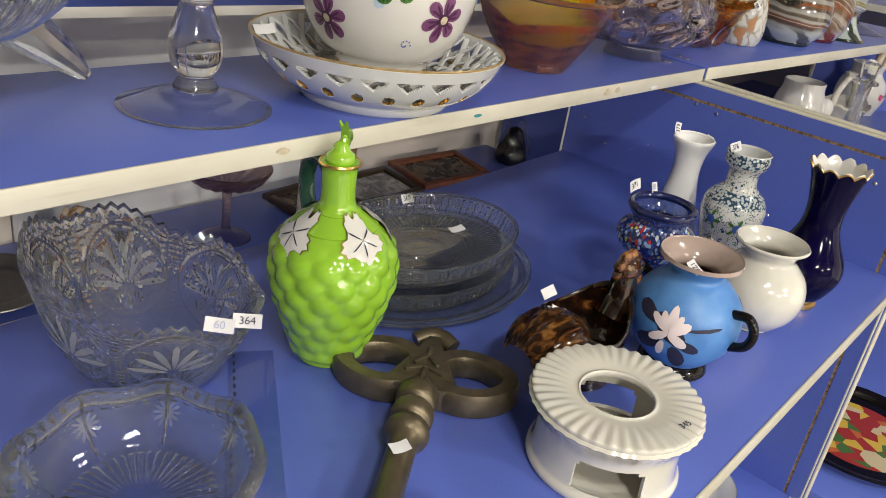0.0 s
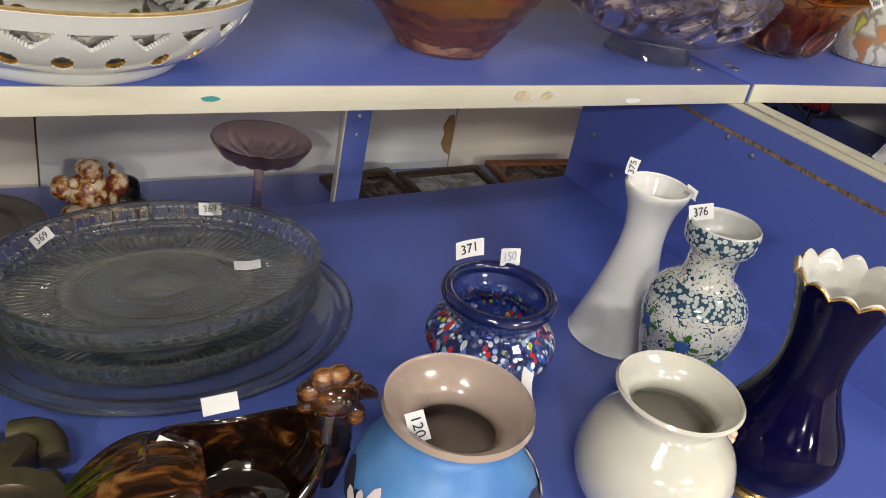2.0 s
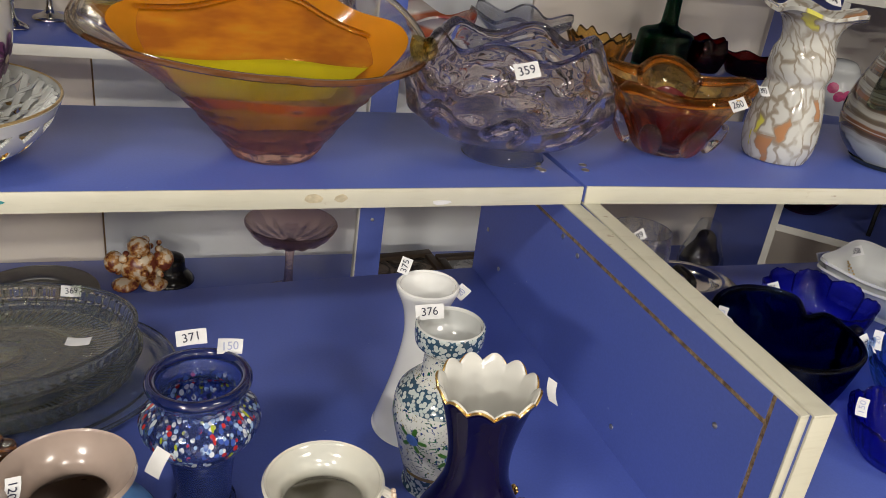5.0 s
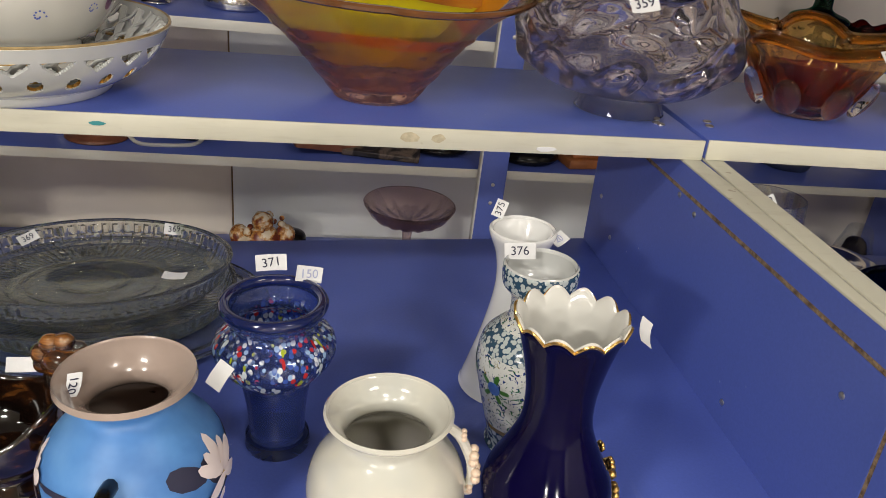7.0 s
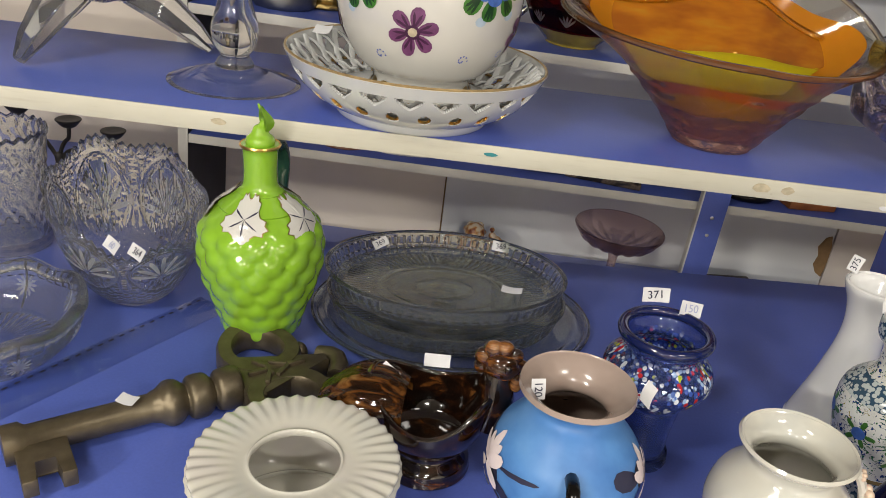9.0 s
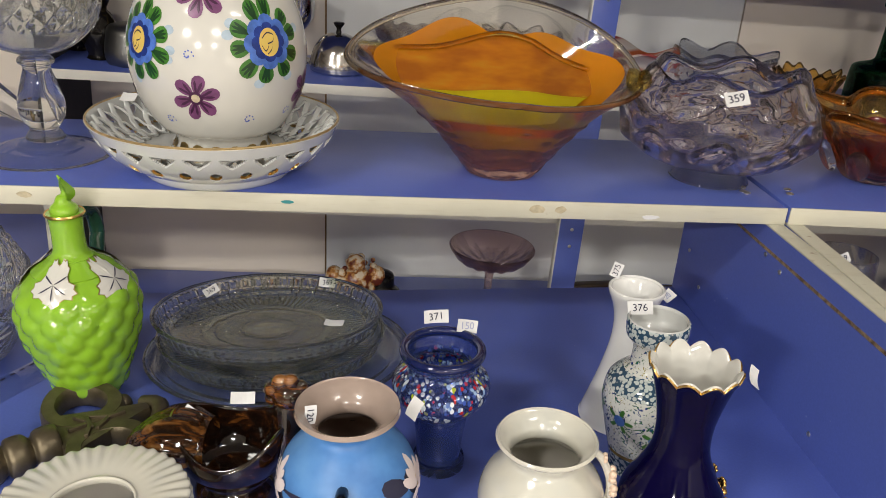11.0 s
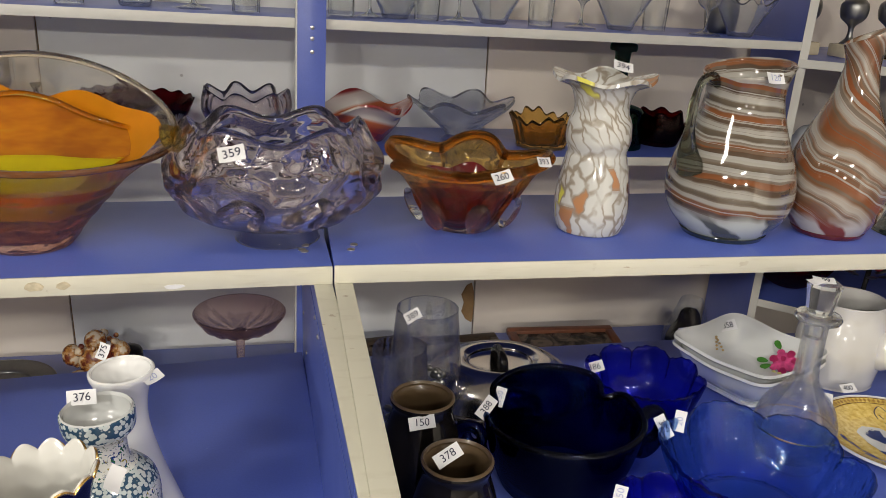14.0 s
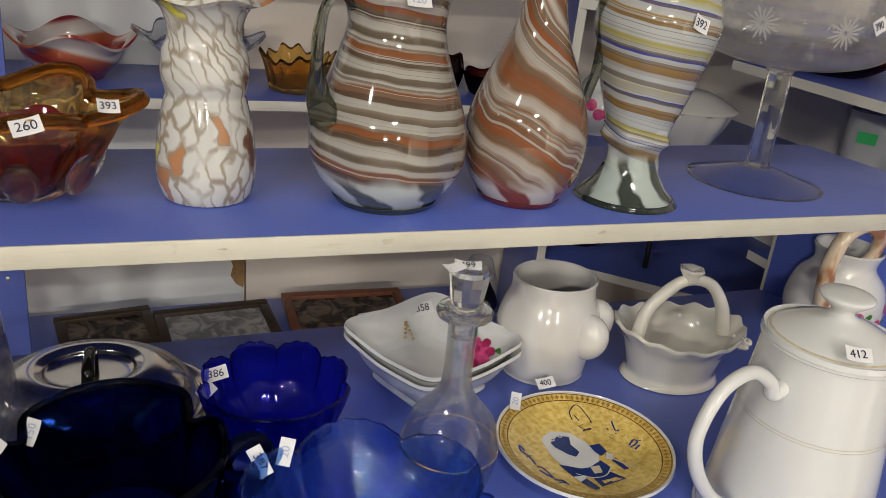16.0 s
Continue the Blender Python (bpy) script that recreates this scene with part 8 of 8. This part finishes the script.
    for i, x in enumerate((0.13, 0.19, 0.25, 0.31, 0.38, 0.46, 0.555, 0.66, 0.76, 0.85, 0.95, 1.05, -0.06, -0.16, -0.27, -0.38, -0.5)):
        kind = i % 3
        y = 1.0 + rnd.uniform(-0.03, 0.05)
        if kind == 0:
            turned("drinking_glass", "WC", x, y, [(0, 0), (0.024, 0), (0.026, 0.004), (0.029, 0.09)], CRYSTAL, "short clear cut tumbler", "glass", "clear glasses", lambda a, r, z: polar(a, r * (1 + 0.02 * math.cos(10 * a)), z), 60, 0.0025)
        elif kind == 1:
            turned("stemmed_glass", "WC", x, y, [(0, 0), (0.032, 0), (0.032, 0.003), (0.006, 0.012), (0.005, 0.05), (0.025, 0.07), (0.03, 0.11)], CLEAR, "small clear stemmed glass", "glass", "clear glasses", None, 40, 0.0018)
        else:
            turned("crystal_bowl", "WC", x, y, [(0, 0), (0.026, 0), (0.034, 0.018), (0.055, 0.055), (0.07, 0.08)], CRYSTAL, "small clear folded crystal bowl", "bowl", "clear glasses", ruffle(7, 0.09, 0.01, 0.08), 84, 0.004)
    turned("dark_vessel", "WC", 1.06, 1.10, [(0, 0), (0.03, 0), (0.04, 0.05), (0.03, 0.1)], PEWTER, "small dark metal vessel", "vessel", "", None, 32, 0.003)
    # the middle shelf, seen between the stands
    t = turned("wooden_stand", "WA", -0.735, 0.985, [(0, 0), (0.055, 0), (0.058, 0.008), (0.045, 0.016), (0.048, 0.03), (0.0, 0.034)], RED_WOOD, "round dark wooden stand", "stand")
    turned("metal_cup", "WA", -0.81, 1.0, [(0, 0), (0.02, 0), (0.018, 0.03), (0.024, 0.06)], SILVER, "small plain steel cup", "cup", "", None, 28, 0.002)
    t = thing("cable", on("WA", -0.6, 0.97), "coil of white electric cable", "cable")
    part("cable", tube(curve([(-0.09, 0.03, 0.03), (-0.06, -0.02, 0.006), (-0.01, -0.03, 0.004), (0.05, -0.015, 0.004), (0.06, 0.04, 0.004), (0.0, 0.06, 0.005)], 6), 0.004, 8), WHITE_BAND, t)
    turned("black_dish", "WA", -0.56, 1.05, [(0, 0), (0.06, 0), (0.08, 0.02), (0.06, 0.035), (0, 0.04)], BLACK, "shiny black lidded dish", "dish")
    t = thing("wooden_box", on("WA", -0.30, 0.985, 14) @ pose(0, 0, 0, 0, 8, 0), "red-brown wooden box with a pale printed lid", "box")
    part("body", box(-0.07, -0.05, 0.01, 0.07, 0.06, 0.05, 0.004), RED_WOOD, t)
    part("lid", box(-0.068, -0.047, 0.05, 0.068, 0.058, 0.054, 0.001), PAPER, t, "pale lid")
    t = thing("picture_frame", on("WA", -0.17, 0.99, -12) @ pose(0, 0, 0, 14, 0, 0), "dark carved picture frame leaning back", "picture frame", "picture frames")
    part("panel", box(-0.08, -0.06, 0.016, 0.08, 0.06, 0.03, 0.003), DARK_PICTURE, t)
    turned("black_dish", "WA", -0.05, 1.02, [(0, 0), (0.05, 0), (0.07, 0.012), (0.055, 0.03), (0, 0.034)], BLACK, "round black glazed covered dish", "dish")
    turned("black_dish", "WA", 0.14, 1.0, [(0, 0), (0.06, 0), (0.075, 0.012), (0.06, 0.028), (0, 0.032)], BLACK, "round black glazed covered dish", "dish")
    t = thing("wooden_stand", on("WA", 0.27, 0.985, 8), "low orange-brown wooden plinth", "stand")
    part("plinth", box(-0.055, -0.05, 0, 0.055, 0.05, 0.022, 0.004), ORANGE_WOOD, t)
    part("top", box(-0.045, -0.04, 0.0222, 0.045, 0.04, 0.032, 0.003), ORANGE_WOOD, t)
    turned("dark_vessel", "WA", 0.36, 1.03, [(0, 0), (0.045, 0), (0.05, 0.02), (0.04, 0.05), (0, 0.055)], BLACK, "small dark lidded vessel", "vessel")
    turned("dark_vessel", "WA", 0.80, 1.04, [(0, 0), (0.05, 0), (0.06, 0.03), (0.04, 0.05), (0.02, 0.055)], PEWTER, "low dark metal vessel", "vessel")


def candelabra():
    t = thing("candelabra", Matrix.Translation((-1.355, 1.0, 0.585)), "black wrought iron candelabra with curled arms", "candelabra")
    part("base", lathe(curve([(0, 0), (0.05, 0), (0.05, 0.006), (0.012, 0.012), (0.01, 0.05), (0, 0.052)], 4), 28), IRON, t)
    for s, h in ((-0.75, 0.135), (0.25, 0.115), (1.15, 0.100)):
        pts = curve([(0, 0, 0.03), (0.02 * s, 0, 0.06), (0.06 * s, 0, h - 0.035), (0.095 * s, 0, h - 0.025), (0.105 * s, 0, h)], 6)
        arm = part("arm", tube(pts, 0.0045, 8), IRON, t)
        part("cup", lathe(curve([(0.0, h), (0.012, h), (0.024, h + 0.012), (0.026, h + 0.018), (0.010, h + 0.016), (0, h + 0.016)], 4), 20, lambda a, r, z: (0.105 * s + r * math.cos(a), r * math.sin(a), z)), IRON, arm)


def side_things():
    t = thing("teapot", Matrix.Translation((1.31, 1.00, 0.875)), "white porcelain teapot painted with pink roses", "teapot")
    prof = curve([(0, 0), (0.045, 0), (0.05, 0.006), (0.075, 0.05), (0.07, 0.09), (0.05, 0.11), (0.045, 0.12), (0.03, 0.135), (0, 0.14)], 5)
    part("body", lathe(prof, 48), PORCELAIN, t)
    for deg, z in ((-140, 0.075), (-110, 0.06), (-125, 0.055), (-90, 0.07)):
        part("painted_rose", decal(bmesh.new(), surface(prof), AX(deg), z, blob(0, 0, 0.014), 0.0008), ROSE_PAINT, t, "painted pink rose")
    part("spout", tube([(0.06, 0, 0.05), (0.10, 0, 0.07), (0.115, 0, 0.11)], [0.018, 0.013, 0.009], 12), PORCELAIN, t)
    t = thing("gravy_boat", Matrix.Translation((1.43, 0.83, 0.875)), "white ceramic shell-shaped bowl", "bowl")
    part("body", lathe(shell(curve([(0, 0), (0.04, 0), (0.05, 0.01), (0.08, 0.06), (0.095, 0.10)], 5), 0.004), 72, ruffle(9, 0.05, 0.006, 0.1)), CERAMIC, t)
    part("lid", lathe(curve([(0, 0.1), (0.098, 0.1), (0.09, 0.112), (0.04, 0.135), (0, 0.14)], 5), 48), CERAMIC, t)
    t = thing("candle", Matrix.Translation((1.63, 0.515, 0.91)), "cream pillar candle wrapped in film with green label", "candle")
    part("wax", lathe(curve([(0, 0), (0.05, 0), (0.052, 0.004), (0.052, 0.12), (0.047, 0.126), (0, 0.124)], 4), 40), PEARL_WHITE, t)
    part("wrapping", lathe(curve([(0.053, 0.0005), (0.057, 0.04), (0.055, 0.09), (0.06, 0.13), (0.05, 0.16)], 5), 40, lambda a, r, z: polar(a, r * (1 + 0.04 * math.cos(9 * a + 60 * z)), z)), FILM, t, "clear film wrapping")
    part("label", box(-0.018, -0.0005, -0.011, 0.018, 0.0005, 0.011), LABEL_GREEN, t, "bright green price label", m=Matrix.Translation((-0.052, -0.028, 0.085)) @ pose(0, 0, 0, 0, 0, -62))
    t = thing("red_dish", Matrix.Translation((1.58, 0.61, 1.095)), "shallow red glass dish", "dish")
    part("dish", lathe(shell(curve([(0, 0), (0.05, 0), (0.09, 0.02), (0.1, 0.035)], 5), 0.004), 48), RED_GLASS, t)
    t = thing("jar", Matrix.Translation((1.58, 0.34, 1.095)), "clear ribbed glass jar", "jar")
    part("body", lathe(shell(curve([(0, 0), (0.05, 0), (0.07, 0.04), (0.06, 0.09), (0.05, 0.12)], 5), 0.003), 60), CLEAR, t)
    t = thing("artificial_rose", Matrix.Translation((1.37, 0.80, 0.60)), "red fabric rose with silvery leaves in film", "artificial flower")
    part("stem", tube([(0, 0, 0), (0.0, 0, 0.06), (0.005, 0, 0.11)], 0.006, 8), IRON, t)
    bm = bmesh.new()
    rnd = random.Random(3)
    for ring, (n, r, z) in enumerate(((3, 0.010, 0.150), (5, 0.022, 0.142), (7, 0.034, 0.130))):
        for i in range(n):
            a = 2 * math.pi * i / n + ring
            ball(bm, r * math.cos(a), r * math.sin(a), z, 0.019, 0.006, 0.02, 10, pose(0, 0, 0, rnd.uniform(-25, 25), 0, math.degrees(a) + 90))
    part("bloom", bm, RED_CLOTH, t, "red rose bloom")
    for i in range(6):
        a = i * 1.05
        part("leaf", ball(bmesh.new(), 0.05 * math.cos(a), 0.05 * math.sin(a), 0.10, 0.028, 0.012, 0.004, 10, pose(0, 0, 0, 0, -20, math.degrees(a))), PEWTER, t, "silvery leaf")
    t = thing("red_bowl", Matrix.Translation((1.30, 0.98, 0.60)), "ruby glass bowl with ruffled rim", "bowl")
    part("bowl", lathe(shell(curve([(0, 0), (0.04, 0), (0.08, 0.03), (0.10, 0.06)], 5), 0.004), 80, ruffle(8, 0.06, 0.006, 0.06)), RED_GLASS, t)
    for x, y in ((1.24, 1.02), (1.32, 0.96), (1.40, 0.93)):
        c = thing("metal_goblet", Matrix.Translation((x, y, 1.185)), "small dark silver goblet on a pale block", "goblet", "goblets")
        part("block", box(-0.03, -0.03, 0, 0.03, 0.03, 0.03, 0.004), ONYX, c, "pale stone block")
        part("cup", lathe(curve([(0, 0.03), (0.02, 0.031), (0.008, 0.045), (0.008, 0.07), (0.028, 0.09), (0.03, 0.12), (0.014, 0.135), (0, 0.15)], 5), 28), PEWTER, c)


def under_shelf():
    lvl = 0.5365
    t = thing("painted_tray", Matrix.Translation((0.20, -0.34, lvl)) @ pose(0, 0, 0, 0, 0, 10), "round black lacquer tray with painted flowers", "tray")
    part("tray", lathe(shell(curve([(0, 0), (0.11, 0), (0.13, 0.012), (0.14, 0.014)], 5), 0.003), 64), BLACK, t)
    part("flower_picture", lathe([(0, 0.0056), (0.095, 0.0056), (0.095, 0.0062), (0, 0.0064)], 48), FLORAL, t, "painted bunch of red and yellow flowers")
    t = thing("saucer", Matrix.Translation((-0.14, -0.2, 0.5255)), "white saucer with a small painted sprig", "saucer")
    part("saucer", lathe(shell(curve([(0, 0), (0.035, 0), (0.055, 0.008), (0.07, 0.014)], 5), 0.003), 56), PORCELAIN, t)
    t = thing("glass_block", Matrix.Translation((0.31, -0.25, lvl)), "thick clear glass block", "ornament")
    part("block", box(-0.03, -0.03, 0, 0.03, 0.03, 0.05, 0.004), CLEAR, t)


compote_w(), figurine(), frames_on_shelf(), wall_shelf_things(), candelabra(), side_things(), under_shelf()
